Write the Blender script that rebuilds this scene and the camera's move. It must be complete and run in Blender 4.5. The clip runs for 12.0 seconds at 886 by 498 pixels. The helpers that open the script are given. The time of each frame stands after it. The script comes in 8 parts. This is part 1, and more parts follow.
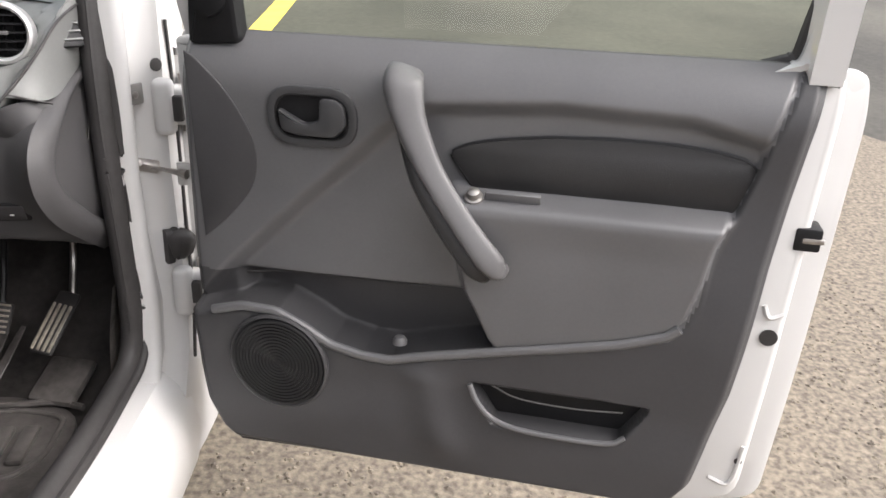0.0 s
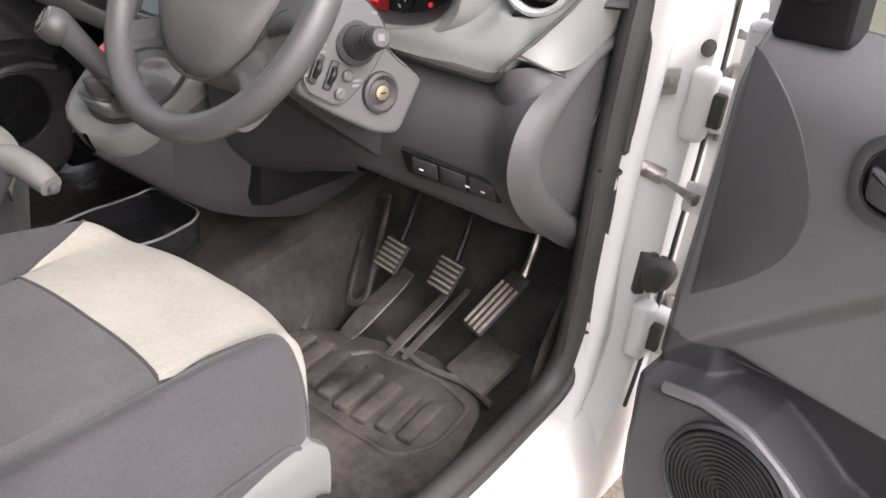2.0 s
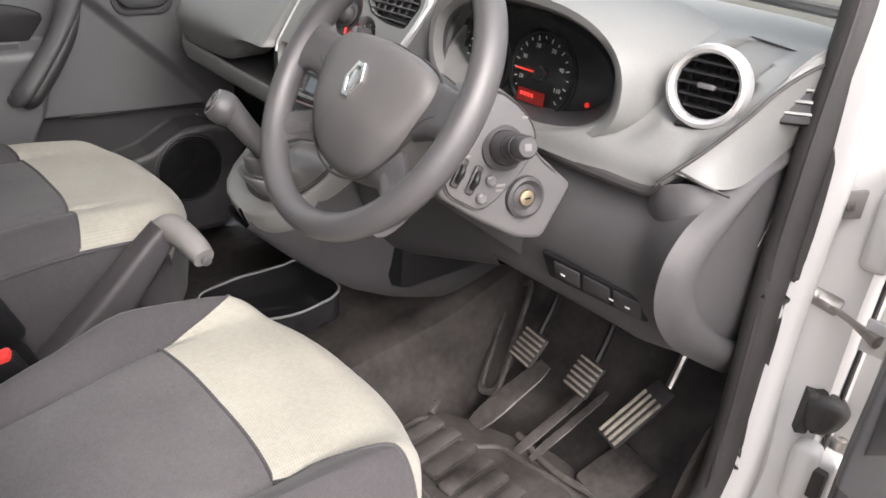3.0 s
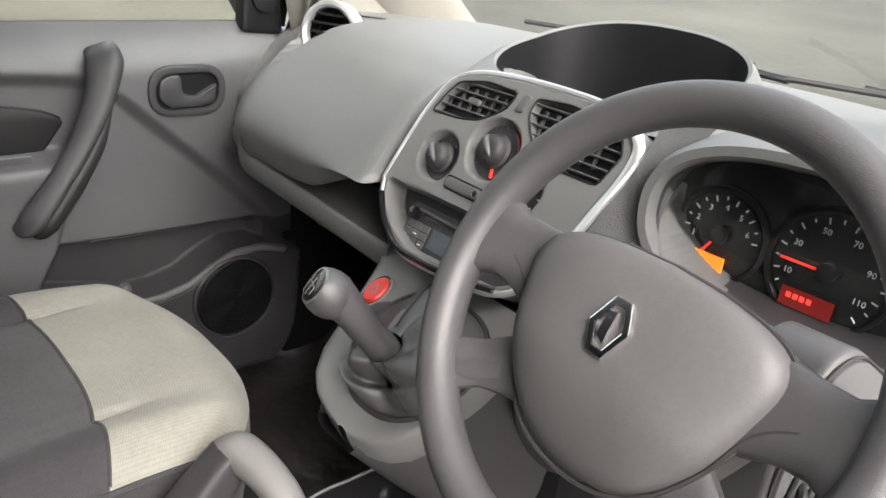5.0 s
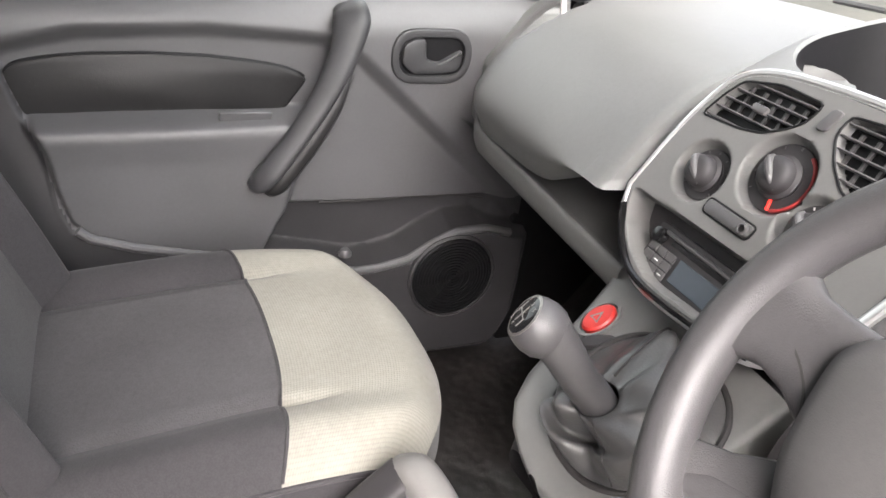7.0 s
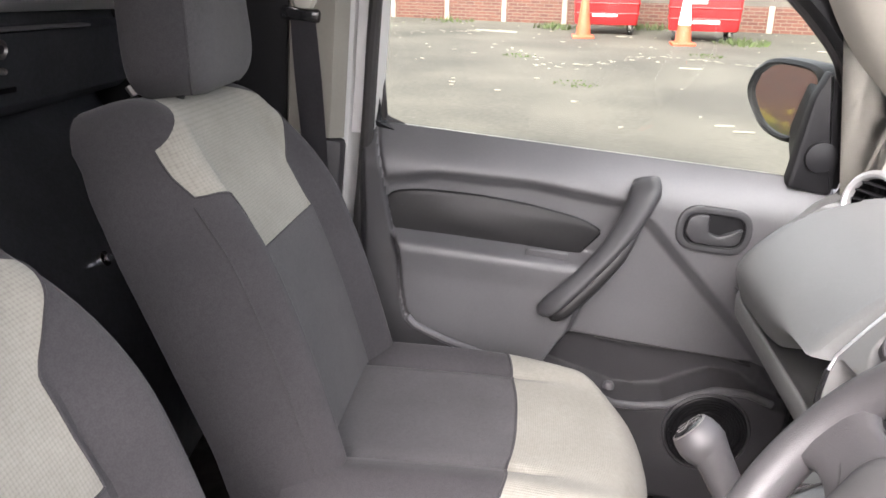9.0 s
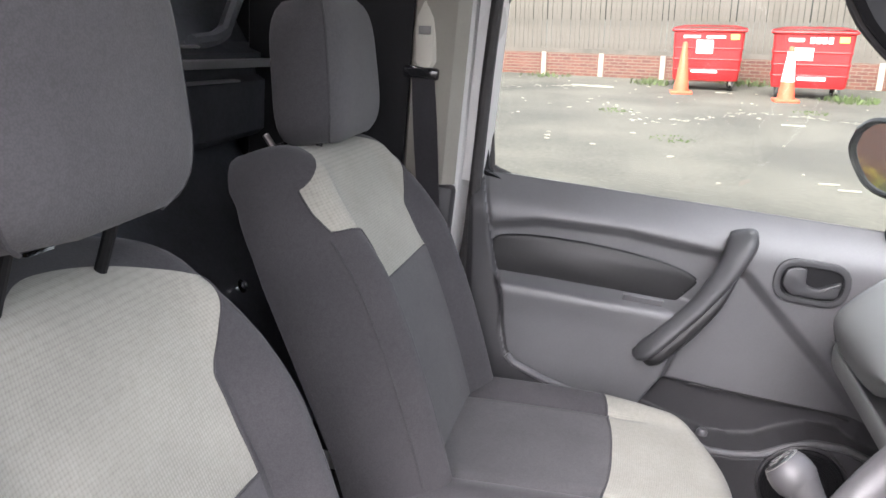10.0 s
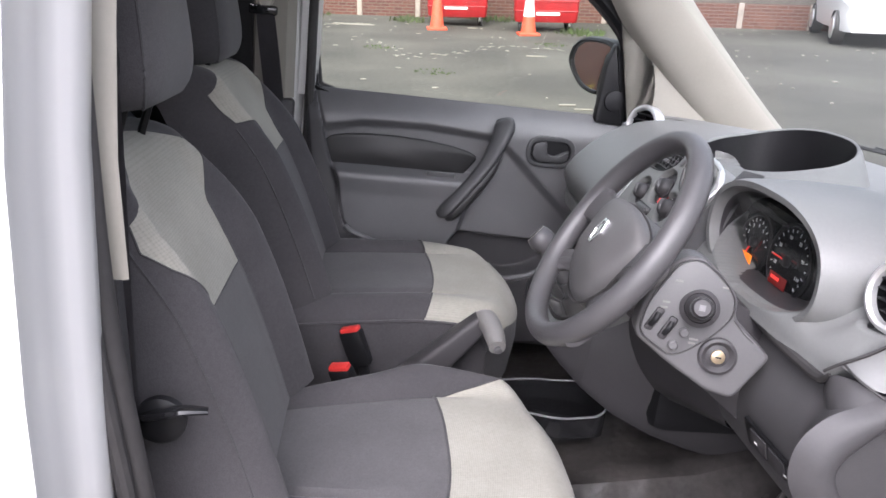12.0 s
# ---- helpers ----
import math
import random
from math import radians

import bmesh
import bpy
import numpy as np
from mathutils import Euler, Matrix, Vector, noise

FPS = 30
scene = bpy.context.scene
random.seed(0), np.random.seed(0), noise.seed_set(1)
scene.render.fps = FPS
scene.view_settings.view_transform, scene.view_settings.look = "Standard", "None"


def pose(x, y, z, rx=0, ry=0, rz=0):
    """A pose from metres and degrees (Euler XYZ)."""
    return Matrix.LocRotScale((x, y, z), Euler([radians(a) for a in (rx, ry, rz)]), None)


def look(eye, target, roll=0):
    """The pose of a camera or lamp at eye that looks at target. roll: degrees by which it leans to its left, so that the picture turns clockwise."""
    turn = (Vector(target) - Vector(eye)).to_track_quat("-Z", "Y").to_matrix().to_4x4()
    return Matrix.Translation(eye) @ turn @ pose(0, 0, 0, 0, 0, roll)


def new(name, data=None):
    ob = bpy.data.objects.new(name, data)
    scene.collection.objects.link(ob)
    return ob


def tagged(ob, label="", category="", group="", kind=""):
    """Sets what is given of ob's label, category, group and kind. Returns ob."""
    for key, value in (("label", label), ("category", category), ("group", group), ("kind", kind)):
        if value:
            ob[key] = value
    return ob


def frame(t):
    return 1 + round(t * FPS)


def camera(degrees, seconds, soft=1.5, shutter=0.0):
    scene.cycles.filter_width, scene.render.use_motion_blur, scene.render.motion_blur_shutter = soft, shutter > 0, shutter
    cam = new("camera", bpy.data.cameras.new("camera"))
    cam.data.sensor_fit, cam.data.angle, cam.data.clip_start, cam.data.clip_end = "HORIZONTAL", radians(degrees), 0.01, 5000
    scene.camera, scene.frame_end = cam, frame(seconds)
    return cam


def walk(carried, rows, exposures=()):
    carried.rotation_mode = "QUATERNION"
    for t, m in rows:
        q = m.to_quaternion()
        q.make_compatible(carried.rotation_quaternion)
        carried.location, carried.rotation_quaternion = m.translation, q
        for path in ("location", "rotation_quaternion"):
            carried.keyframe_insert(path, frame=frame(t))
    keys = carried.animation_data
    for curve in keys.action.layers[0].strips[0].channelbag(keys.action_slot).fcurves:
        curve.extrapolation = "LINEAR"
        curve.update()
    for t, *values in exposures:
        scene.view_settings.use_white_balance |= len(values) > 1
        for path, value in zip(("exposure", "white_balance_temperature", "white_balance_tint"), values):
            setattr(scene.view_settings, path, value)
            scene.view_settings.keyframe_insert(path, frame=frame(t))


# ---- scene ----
# The van's own frame (x to its right, y ahead, z up) stands on the level yard nose-down, as its springs carry it.
VAN = pose(0, 0, 0.135, -5.6, -2.3, 1.2)
cam = camera(59.99, 12.0, soft=1.6)
# seconds; eye in the van's frame; yaw to the left of straight ahead, pitch, roll
ROWS = [
    (0.0, 1.2413, 0.3263, 1.2410, -3.18, -22.56, 1.97),
    (0.5, 1.2759, 0.4627, 1.2295, 4.61, -25.96, 3.73),
    (1.0, 1.1929, 0.5671, 1.2212, 13.37, -27.34, 6.11),
    (1.5, 1.1322, 0.6370, 1.2227, 23.95, -27.98, 6.65),
    (2.0, 1.1051, 0.6935, 1.2280, 33.73, -28.88, 6.16),
    (2.5, 1.0926, 0.7497, 1.2386, 41.87, -28.60, 5.41),
    (3.0, 1.0639, 0.7632, 1.2736, 46.81, -26.43, 5.01),
    (3.5, 0.9620, 0.7788, 1.2846, 48.15, -24.24, 5.35),
    (3.7, 0.9058, 0.7901, 1.2883, 48.06, -23.79, 5.55),
    (5.3, 0.5367, 0.9027, 1.2852, 46.20, -23.43, 6.45),
    (5.5, 0.4905, 0.9277, 1.2802, 45.86, -24.29, 6.74),
    (6.0, 0.4042, 0.9620, 1.2664, 45.35, -26.82, 8.72),
    (6.5, 0.4036, 0.9664, 1.2596, 52.34, -28.66, 9.14),
    (7.0, 0.4799, 0.9581, 1.2866, 65.40, -27.99, 6.50),
    (7.2, 0.5167, 0.9536, 1.2989, 69.61, -27.19, 6.23),
    (8.8, 0.7434, 1.0276, 1.3446, 91.43, -19.89, 7.10),
    (9.0, 0.7478, 1.0279, 1.3478, 93.93, -18.82, 6.90),
    (9.5, 0.7791, 1.0209, 1.3548, 98.73, -16.58, 6.83),
    (10.0, 0.8538, 1.0133, 1.3573, 101.25, -15.86, 6.85),
    (10.5, 0.9748, 0.9679, 1.3671, 99.09, -16.05, 6.68),
    (11.0, 1.1202, 0.9355, 1.3691, 92.47, -16.13, 6.89),
    (11.5, 1.2610, 0.9118, 1.3598, 86.23, -17.22, 7.82),
    (12.0, 1.4269, 0.9174, 1.3527, 83.37, -18.08, 6.73),
]


def aimed(x, y, z, yaw, pitch, roll):
    a, b = radians(yaw), radians(pitch)
    ahead = Vector((-math.sin(a) * math.cos(b), math.cos(a) * math.cos(b), math.sin(b)))
    eye = Vector((x, y, z))
    return VAN @ look(eye, eye + ahead, roll)


EXPOSURES = [(0.0, 1.60, 6500, 12), (1.0, 2.05, 6500, 16), (2.0, 2.10, 6500, 17), (3.5, 2.25, 6600, 13), (5.5, 2.35, 6600, 12), (7.0, 2.75, 6600, 15), (9.0, 2.80, 6500, 19), (10.0, 2.82, 6200, 18), (11.0, 2.52, 6350, 18), (12.0, 1.95, 6050, 19)]
walk(cam, [(row[0], aimed(*row[1:])) for row in ROWS], EXPOSURES)

# ---- light: an overcast day, the sun a wide bright patch of cloud ----
world = bpy.data.worlds.new("world")
scene.world = world
world.use_nodes = True
wn = world.node_tree
wn.nodes.clear()
w_out = wn.nodes.new("ShaderNodeOutputWorld")
w_bg = wn.nodes.new("ShaderNodeBackground")
w_sky = wn.nodes.new("ShaderNodeTexSky")
w_sky.sky_type = "NISHITA"
w_sky.sun_disc = False
w_sky.sun_elevation = radians(48)
w_sky.sun_rotation = radians(104)
w_sky.air_density, w_sky.dust_density, w_sky.ozone_density = 1.0, 6.0, 1.0
w_hsv = wn.nodes.new("ShaderNodeHueSaturation")
w_hsv.inputs["Saturation"].default_value = 0.30
w_bg.inputs["Strength"].default_value = 0.15
wn.links.new(w_sky.outputs[0], w_hsv.inputs["Color"])
wn.links.new(w_hsv.outputs[0], w_bg.inputs["Color"])
wn.links.new(w_bg.outputs[0], w_out.inputs["Surface"])

sun_data = bpy.data.lights.new("sun", "SUN")
sun_data.energy, sun_data.angle, sun_data.color = 0.62, radians(95), (1.0, 0.97, 0.93)
sun = new("sun", sun_data)
sun.matrix_world = look((0, 0, 8), Vector((0, 0, 8)) - Vector((0.65, -0.16, 0.74)))

# ---- materials ----
def material(name, colour, rough=0.5, metal=0.0, spread=0.15, grain=0.0, grain_size=600.0, stain=6.0, tint=None, spec=0.5, coat=0.0, lumps=0.0):
    """A surface with colour that drifts at two scales, uneven roughness and a fine relief."""
    m = bpy.data.materials.new(name)
    m.use_nodes = True
    n, l = m.node_tree.nodes, m.node_tree.links
    b = n["Principled BSDF"]
    co = n.new("ShaderNodeTexCoord")
    big = n.new("ShaderNodeTexNoise")
    big.inputs["Scale"].default_value, big.inputs["Detail"].default_value = stain, 5
    small = n.new("ShaderNodeTexNoise")
    small.inputs["Scale"].default_value, small.inputs["Detail"].default_value = grain_size * 0.25, 2
    l.new(co.outputs["Object"], big.inputs["Vector"])
    l.new(co.outputs["Object"], small.inputs["Vector"])
    blend = n.new("ShaderNodeMath")
    blend.operation = "MULTIPLY_ADD"
    blend.inputs[1].default_value = 0.35
    l.new(small.outputs["Fac"], blend.inputs[0])
    l.new(big.outputs["Fac"], blend.inputs[2])
    ramp = n.new("ShaderNodeValToRGB")
    lo = tuple(c * (1 - spread) for c in colour)
    hi = tuple(min(1, c * (1 + spread)) for c in (tint or colour))
    ramp.color_ramp.elements[0].position, ramp.color_ramp.elements[0].color = 0.45, (*lo, 1)
    ramp.color_ramp.elements[1].position, ramp.color_ramp.elements[1].color = 0.9, (*hi, 1)
    l.new(blend.outputs[0], ramp.inputs["Fac"])
    l.new(ramp.outputs["Color"], b.inputs["Base Color"])
    rr = n.new("ShaderNodeMapRange")
    rr.inputs["To Min"].default_value, rr.inputs["To Max"].default_value = max(0.02, rough - 0.08), min(1, rough + 0.08)
    l.new(big.outputs["Fac"], rr.inputs["Value"])
    l.new(rr.outputs["Result"], b.inputs["Roughness"])
    b.inputs["Metallic"].default_value = metal
    b.inputs["Specular IOR Level"].default_value = spec
    b.inputs["Coat Weight"].default_value = coat
    b.inputs["Coat Roughness"].default_value = 0.08
    if grain or lumps:
        g = n.new("ShaderNodeTexNoise")
        g.inputs["Scale"].default_value, g.inputs["Detail"].default_value = grain_size, 3
        l.new(co.outputs["Object"], g.inputs["Vector"])
        bump = n.new("ShaderNodeBump")
        bump.inputs["Strength"].default_value, bump.inputs["Distance"].default_value = grain, 0.0012
        l.new(g.outputs["Fac"], bump.inputs["Height"])
        if lumps:
            g2 = n.new("ShaderNodeTexNoise")
            g2.inputs["Scale"].default_value, g2.inputs["Detail"].default_value = 14, 2
            l.new(co.outputs["Object"], g2.inputs["Vector"])
            bump2 = n.new("ShaderNodeBump")
            bump2.inputs["Strength"].default_value, bump2.inputs["Distance"].default_value = lumps, 0.02
            l.new(g2.outputs["Fac"], bump2.inputs["Height"])
            l.new(bump2.outputs["Normal"], bump.inputs["Normal"])
        l.new(bump.outputs["Normal"], b.inputs["Normal"])
    return m


def woven(name, colour, tint, size, strength, laid=False):
    """Seat cloth: small staggered knots with darker gaps, on uneven dye."""
    m = material(name, colour, rough=0.9, spread=0.10, spec=0.25, tint=tint)
    n, l = m.node_tree.nodes, m.node_tree.links
    b = n["Principled BSDF"]
    b.inputs["Sheen Weight"].default_value = 0.10
    co = n.new("ShaderNodeTexCoord")
    knots = n.new("ShaderNodeTexVoronoi")
    knots.inputs["Scale"].default_value = size
    knots.inputs["Randomness"].default_value = 0.12 if laid else 1.0
    l.new(co.outputs["UV" if laid else "Object"], knots.inputs["Vector"])
    bump = n.new("ShaderNodeBump")
    bump.invert = True
    bump.inputs["Strength"].default_value, bump.inputs["Distance"].default_value = strength, 0.002
    l.new(knots.outputs["Distance"], bump.inputs["Height"])
    l.new(bump.outputs["Normal"], b.inputs["Normal"])
    old = b.inputs["Base Color"].links[0].from_socket
    gap = n.new("ShaderNodeMapRange")
    gap.inputs["From Min"].default_value, gap.inputs["From Max"].default_value = 0.35, 0.7
    gap.inputs["To Min"].default_value, gap.inputs["To Max"].default_value = 1.0, 0.86 if not laid else 0.80
    l.new(knots.outputs["Distance"], gap.inputs["Value"])
    mul = n.new("ShaderNodeMix")
    mul.data_type, mul.blend_type = "RGBA", "MULTIPLY"
    mul.inputs["Factor"].default_value = 1.0
    l.new(old, mul.inputs["A"])
    l.new(gap.outputs["Result"], mul.inputs["B"])
    l.new(mul.outputs["Result"], b.inputs["Base Color"])
    return m


def glass_material(name, tint=(0.9, 0.95, 0.92)):
    """A thin clear pane: mostly see-through, with a sharp gloss."""
    m = bpy.data.materials.new(name)
    m.use_nodes = True
    n, l = m.node_tree.nodes, m.node_tree.links
    n.clear()
    out, mix = n.new("ShaderNodeOutputMaterial"), n.new("ShaderNodeMixShader")
    clear, gloss, fres = n.new("ShaderNodeBsdfTransparent"), n.new("ShaderNodeBsdfGlossy"), n.new("ShaderNodeFresnel")
    clear.inputs["Color"].default_value = (*tint, 1)
    gloss.inputs["Roughness"].default_value = 0.02
    fres.inputs["IOR"].default_value = 1.45
    l.new(fres.outputs[0], mix.inputs["Fac"])
    l.new(clear.outputs[0], mix.inputs[1])
    l.new(gloss.outputs[0], mix.inputs[2])
    l.new(mix.outputs[0], out.inputs["Surface"])
    return m


def glowing(name, colour, strength):
    m = bpy.data.materials.new(name)
    m.use_nodes = True
    b = m.node_tree.nodes["Principled BSDF"]
    b.inputs["Base Color"].default_value = (*colour, 1)
    b.inputs["Emission Color"].default_value = (*colour, 1)
    b.inputs["Emission Strength"].default_value = strength
    return m


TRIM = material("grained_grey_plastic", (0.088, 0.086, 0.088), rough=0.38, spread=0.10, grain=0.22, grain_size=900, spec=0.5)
DASH = material("dash_grey_plastic", (0.145, 0.147, 0.144), rough=0.46, spread=0.10, grain=0.30, grain_size=800)
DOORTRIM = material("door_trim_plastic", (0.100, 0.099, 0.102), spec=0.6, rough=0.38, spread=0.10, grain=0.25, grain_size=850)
# door trim with lower-door shade put into its colour; also the corner disc
DARKTRIM = material("dark_and_shaded_door_trim", (0.046, 0.045, 0.047), spec=0.32, rough=0.45, spread=0.12, grain=0.25, grain_size=850)
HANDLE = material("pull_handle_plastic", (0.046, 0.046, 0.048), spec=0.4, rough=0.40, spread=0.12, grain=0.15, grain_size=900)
KNEE = material("knee_panel_plastic", (0.062, 0.060, 0.062), spec=0.35, rough=0.52, spread=0.10, grain=0.28, grain_size=800)
PADGREY = material("airbag_pad_grey", (0.090, 0.087, 0.087), spec=0.35, rough=0.5, spread=0.10, grain=0.25, grain_size=900)
WHEELGREY = material("steering_wheel_grey", (0.060, 0.058, 0.060), spec=0.5, rough=0.38, spread=0.12, grain=0.30, grain_size=950)
LOWER = material("lower_dash_plastic", (0.040, 0.038, 0.040), spec=0.3, rough=0.48, spread=0.12, grain=0.25, grain_size=800)
STACK = material("console_grey_plastic", (0.145, 0.145, 0.141), rough=0.40, spread=0.08, grain=0.12, grain_size=900)
VINYL = material("black_vinyl", (0.020, 0.0195, 0.020), spec=0.35, rough=0.42, spread=0.2, grain=0.25, grain_size=500)
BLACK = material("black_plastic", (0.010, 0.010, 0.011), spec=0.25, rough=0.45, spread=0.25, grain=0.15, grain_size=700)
GLOSSBLACK = material("gloss_black_plastic", (0.012, 0.012, 0.013), rough=0.12, spread=0.2)
WORN = material("worn_pedal_rib", (0.30, 0.27, 0.225), rough=0.42, metal=0.4, spread=0.25, stain=60)
TEXTURED = material("deep_grain_plastic", (0.060, 0.060, 0.062), rough=0.5, spread=0.2, grain=0.7, grain_size=620)
# paler than the tray: the sky's glint on its edge, put into the colour
TRAYRIM = material("tray_edge_glint", (0.16, 0.16, 0.165), rough=0.25, spread=0.15)
RUBBER = material("black_rubber", (0.028, 0.026, 0.026), rough=0.62, spread=0.3, grain=0.3, grain_size=300)
WHITE = material("white_paint", (0.56, 0.556, 0.55), rough=0.30, spread=0.015, coat=0.5, stain=2.5, tint=(0.545, 0.54, 0.53))
CREAM = material("cream_plastic", (0.235, 0.221, 0.192), rough=0.55, spread=0.06, grain=0.12)
COVER = material("pale_cream_plastic", (0.42, 0.40, 0.35), rough=0.5, spread=0.06, grain=0.1)
LINING = material("cream_headlining", (0.60, 0.58, 0.53), rough=0.9, spread=0.06, grain=0.4, grain_size=500)
CLOTH = woven("charcoal_seat_cloth", (0.045, 0.043, 0.046), (0.055, 0.052, 0.055), 520, 0.12)
CLOTHMID = woven("dark_grey_seat_cloth", (0.070, 0.067, 0.070), (0.084, 0.081, 0.084), 520, 0.12)
LIGHTCLOTH = woven("pale_grey_seat_cloth", (0.262, 0.252, 0.220), (0.295, 0.284, 0.248), 230, 0.30, True)
LEATHER = material("soft_grey_leather", (0.070, 0.069, 0.069), spec=0.6, rough=0.32, spread=0.15, grain=0.35, grain_size=420, lumps=0.25)
CHROME = material("bright_chrome", (0.80, 0.80, 0.81), rough=0.12, metal=1.0, spread=0.05)
SATIN = material("satin_silver", (0.62, 0.62, 0.62), rough=0.32, metal=0.7, spread=0.06)
STEEL = material("bare_steel", (0.36, 0.34, 0.32), rough=0.38, metal=0.9, spread=0.25, stain=40)
RED = material("red_plastic", (0.50, 0.035, 0.03), rough=0.35, spread=0.12)
MAT = material("worn_rubber_mat", (0.034, 0.031, 0.030), rough=0.38, spread=0.45, grain=0.4, grain_size=260, stain=9, spec=0.3, tint=(0.072, 0.066, 0.063))
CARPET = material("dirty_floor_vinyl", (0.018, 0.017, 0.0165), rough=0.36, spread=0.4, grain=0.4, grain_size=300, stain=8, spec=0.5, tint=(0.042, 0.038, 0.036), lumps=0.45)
BULK = material("black_painted_steel", (0.155, 0.162, 0.175), rough=0.36, metal=0.65, coat=0.3, spread=0.3, stain=5, lumps=0.15, grain=0.05)
GREYSIDE = material("pale_grey_plastic", (0.175, 0.169, 0.163), rough=0.5, spread=0.08, grain=0.15)
WHITEMARK = material("white_print", (0.75, 0.75, 0.74), rough=0.6, spread=0.05)
GLASS = glass_material("clear_glass")
SIDEGLASS = glass_material("green_tinted_glass", (0.88, 0.93, 0.83))
PEBBLE = material("buff_pebbles", (0.20, 0.17, 0.135), rough=0.9, spread=0.2, grain=0.3, grain_size=400)
pn, pl = PEBBLE.node_tree.nodes, PEBBLE.node_tree.links
p_geo, p_ramp = pn.new("ShaderNodeNewGeometry"), pn.new("ShaderNodeValToRGB")
p_ramp.color_ramp.elements[0].color, p_ramp.color_ramp.elements[1].color = (0.085, 0.071, 0.056, 1), (0.20, 0.168, 0.128, 1)
pl.new(p_geo.outputs["Random Per Island"], p_ramp.inputs["Fac"])
pl.new(p_ramp.outputs["Color"], pn["Principled BSDF"].inputs["Base Color"])
GRAVEL = material("pebbled_tarmac", (0.112, 0.094, 0.073), rough=0.9, spread=0.4, grain=1.0, grain_size=160, stain=60, tint=(0.17, 0.143, 0.110))
SCREEN = material("radio_display", (0.07, 0.085, 0.10), rough=0.12, spread=0.1)
BELT = material("black_webbing", (0.048, 0.045, 0.050), rough=0.75, spread=0.2, grain=0.6, grain_size=900)
mirror_mat = material("mirror_glass", (0.9, 0.9, 0.9), rough=0.01, metal=1.0, spread=0.0)
REDGLOW = glowing("red_warning_light", (1.0, 0.05, 0.035), 0.13)
AMBERGLOW = glowing("amber_warning_light", (1.0, 0.24, 0.02), 0.09)
ASPHALT = material("worn_asphalt", (0.046, 0.043, 0.036), rough=0.92, spread=0.34, grain=1.0, grain_size=70, stain=0.5, tint=(0.070, 0.066, 0.055))
FENCEWOOD = material("weathered_fence_wood", (0.095, 0.084, 0.074), rough=0.9, spread=0.3, grain=0.8, grain_size=120, stain=2)
CONCRETE = material("pale_concrete", (0.30, 0.255, 0.22), rough=0.92, spread=0.2, grain=0.6, grain_size=120, stain=4)
BINRED = material("faded_red_bin_plastic", (0.33, 0.014, 0.016), rough=0.5, spread=0.18, grain=0.2, grain_size=100)
ORANGE = material("faded_cone_orange", (0.60, 0.085, 0.035), rough=0.6, spread=0.2)
YELLOW = material("worn_yellow_line", (0.72, 0.55, 0.10), rough=0.85, spread=0.2, grain=0.8, grain_size=70, stain=6)
LITTER = material("pale_litter", (0.25, 0.23, 0.195), rough=0.85, spread=0.2)
WEED = material("green_weeds", (0.06, 0.085, 0.028), rough=0.8, spread=0.4)
PETAL = material("yellow_petals", (0.75, 0.60, 0.05), rough=0.7, spread=0.1)

# ---- building tools ----
VAN_THINGS = []


def thing(name, label, category, group="", kind="", van=True):
    """An Empty that carries the parts of one thing."""
    ob = tagged(new(name), label, category, group, kind)
    ob.empty_display_size = 0.05
    if van:
        VAN_THINGS.append(ob)
    return ob


def part(name, bm, mat, parent, label="", smooth=True, angle=35):
    """Links a bmesh as one mesh object under a thing or part, and frees the bmesh."""
    bm.normal_update()
    if smooth:
        limit = radians(angle)
        for f in bm.faces:
            f.smooth = True
        for e in bm.edges:
            if len(e.link_faces) == 2 and e.calc_face_angle(0) > limit:
                e.smooth = False
    me = bpy.data.meshes.new(name)
    bm.to_mesh(me)
    bm.free()
    me.materials.append(mat)
    ob = new(name, me)
    if parent is not None:
        ob.parent = parent
    if label:
        ob["label"] = label
    return ob


def solid(name, bm, mat, label, category, group="", kind="", van=True, smooth=True, angle=35):
    """A thing that is one mesh."""
    ob = tagged(part(name, bm, mat, None, smooth=smooth, angle=angle), label, category, group, kind)
    if van:
        VAN_THINGS.append(ob)
    return ob


def settle(ob, m):
    """Shifts a finished thing or part to its fitted place."""
    ob.matrix_basis = m @ ob.matrix_basis
    return ob


def box(x0, x1, y0, y1, z0, z1, bevel=0.0, seg=2, bm=None, m=None):
    bm = bm or bmesh.new()
    made = bmesh.ops.create_cube(bm, size=1.0)["verts"]
    place = Matrix.Translation(((x0 + x1) / 2, (y0 + y1) / 2, (z0 + z1) / 2)) @ Matrix.Diagonal((abs(x1 - x0), abs(y1 - y0), abs(z1 - z0), 1))
    if m is not None:
        place = m @ place
    bmesh.ops.transform(bm, matrix=place, verts=made)
    if bevel:
        edges = list({e for v in made for e in v.link_edges})
        bmesh.ops.bevel(bm, geom=edges, offset=bevel, segments=seg, affect="EDGES", profile=0.5)
    return bm


def rounded(points, radius, steps=5):
    """The polygon with its corners rounded; radius is one number or one a corner."""
    out, n = [], len(points)
    for i, p in enumerate(points):
        a, b, c = Vector(points[i - 1]), Vector(p), Vector(points[(i + 1) % n])
        r = radius[i] if isinstance(radius, (list, tuple)) else radius
        r = min(r, (a - b).length * 0.49, (c - b).length * 0.49)
        p0, p1 = b + (a - b).normalized() * r, b + (c - b).normalized() * r
        for k in range(steps + 1):
            t = k / steps
            out.append(p0.lerp(b, t).lerp(b.lerp(p1, t), t))
    return out


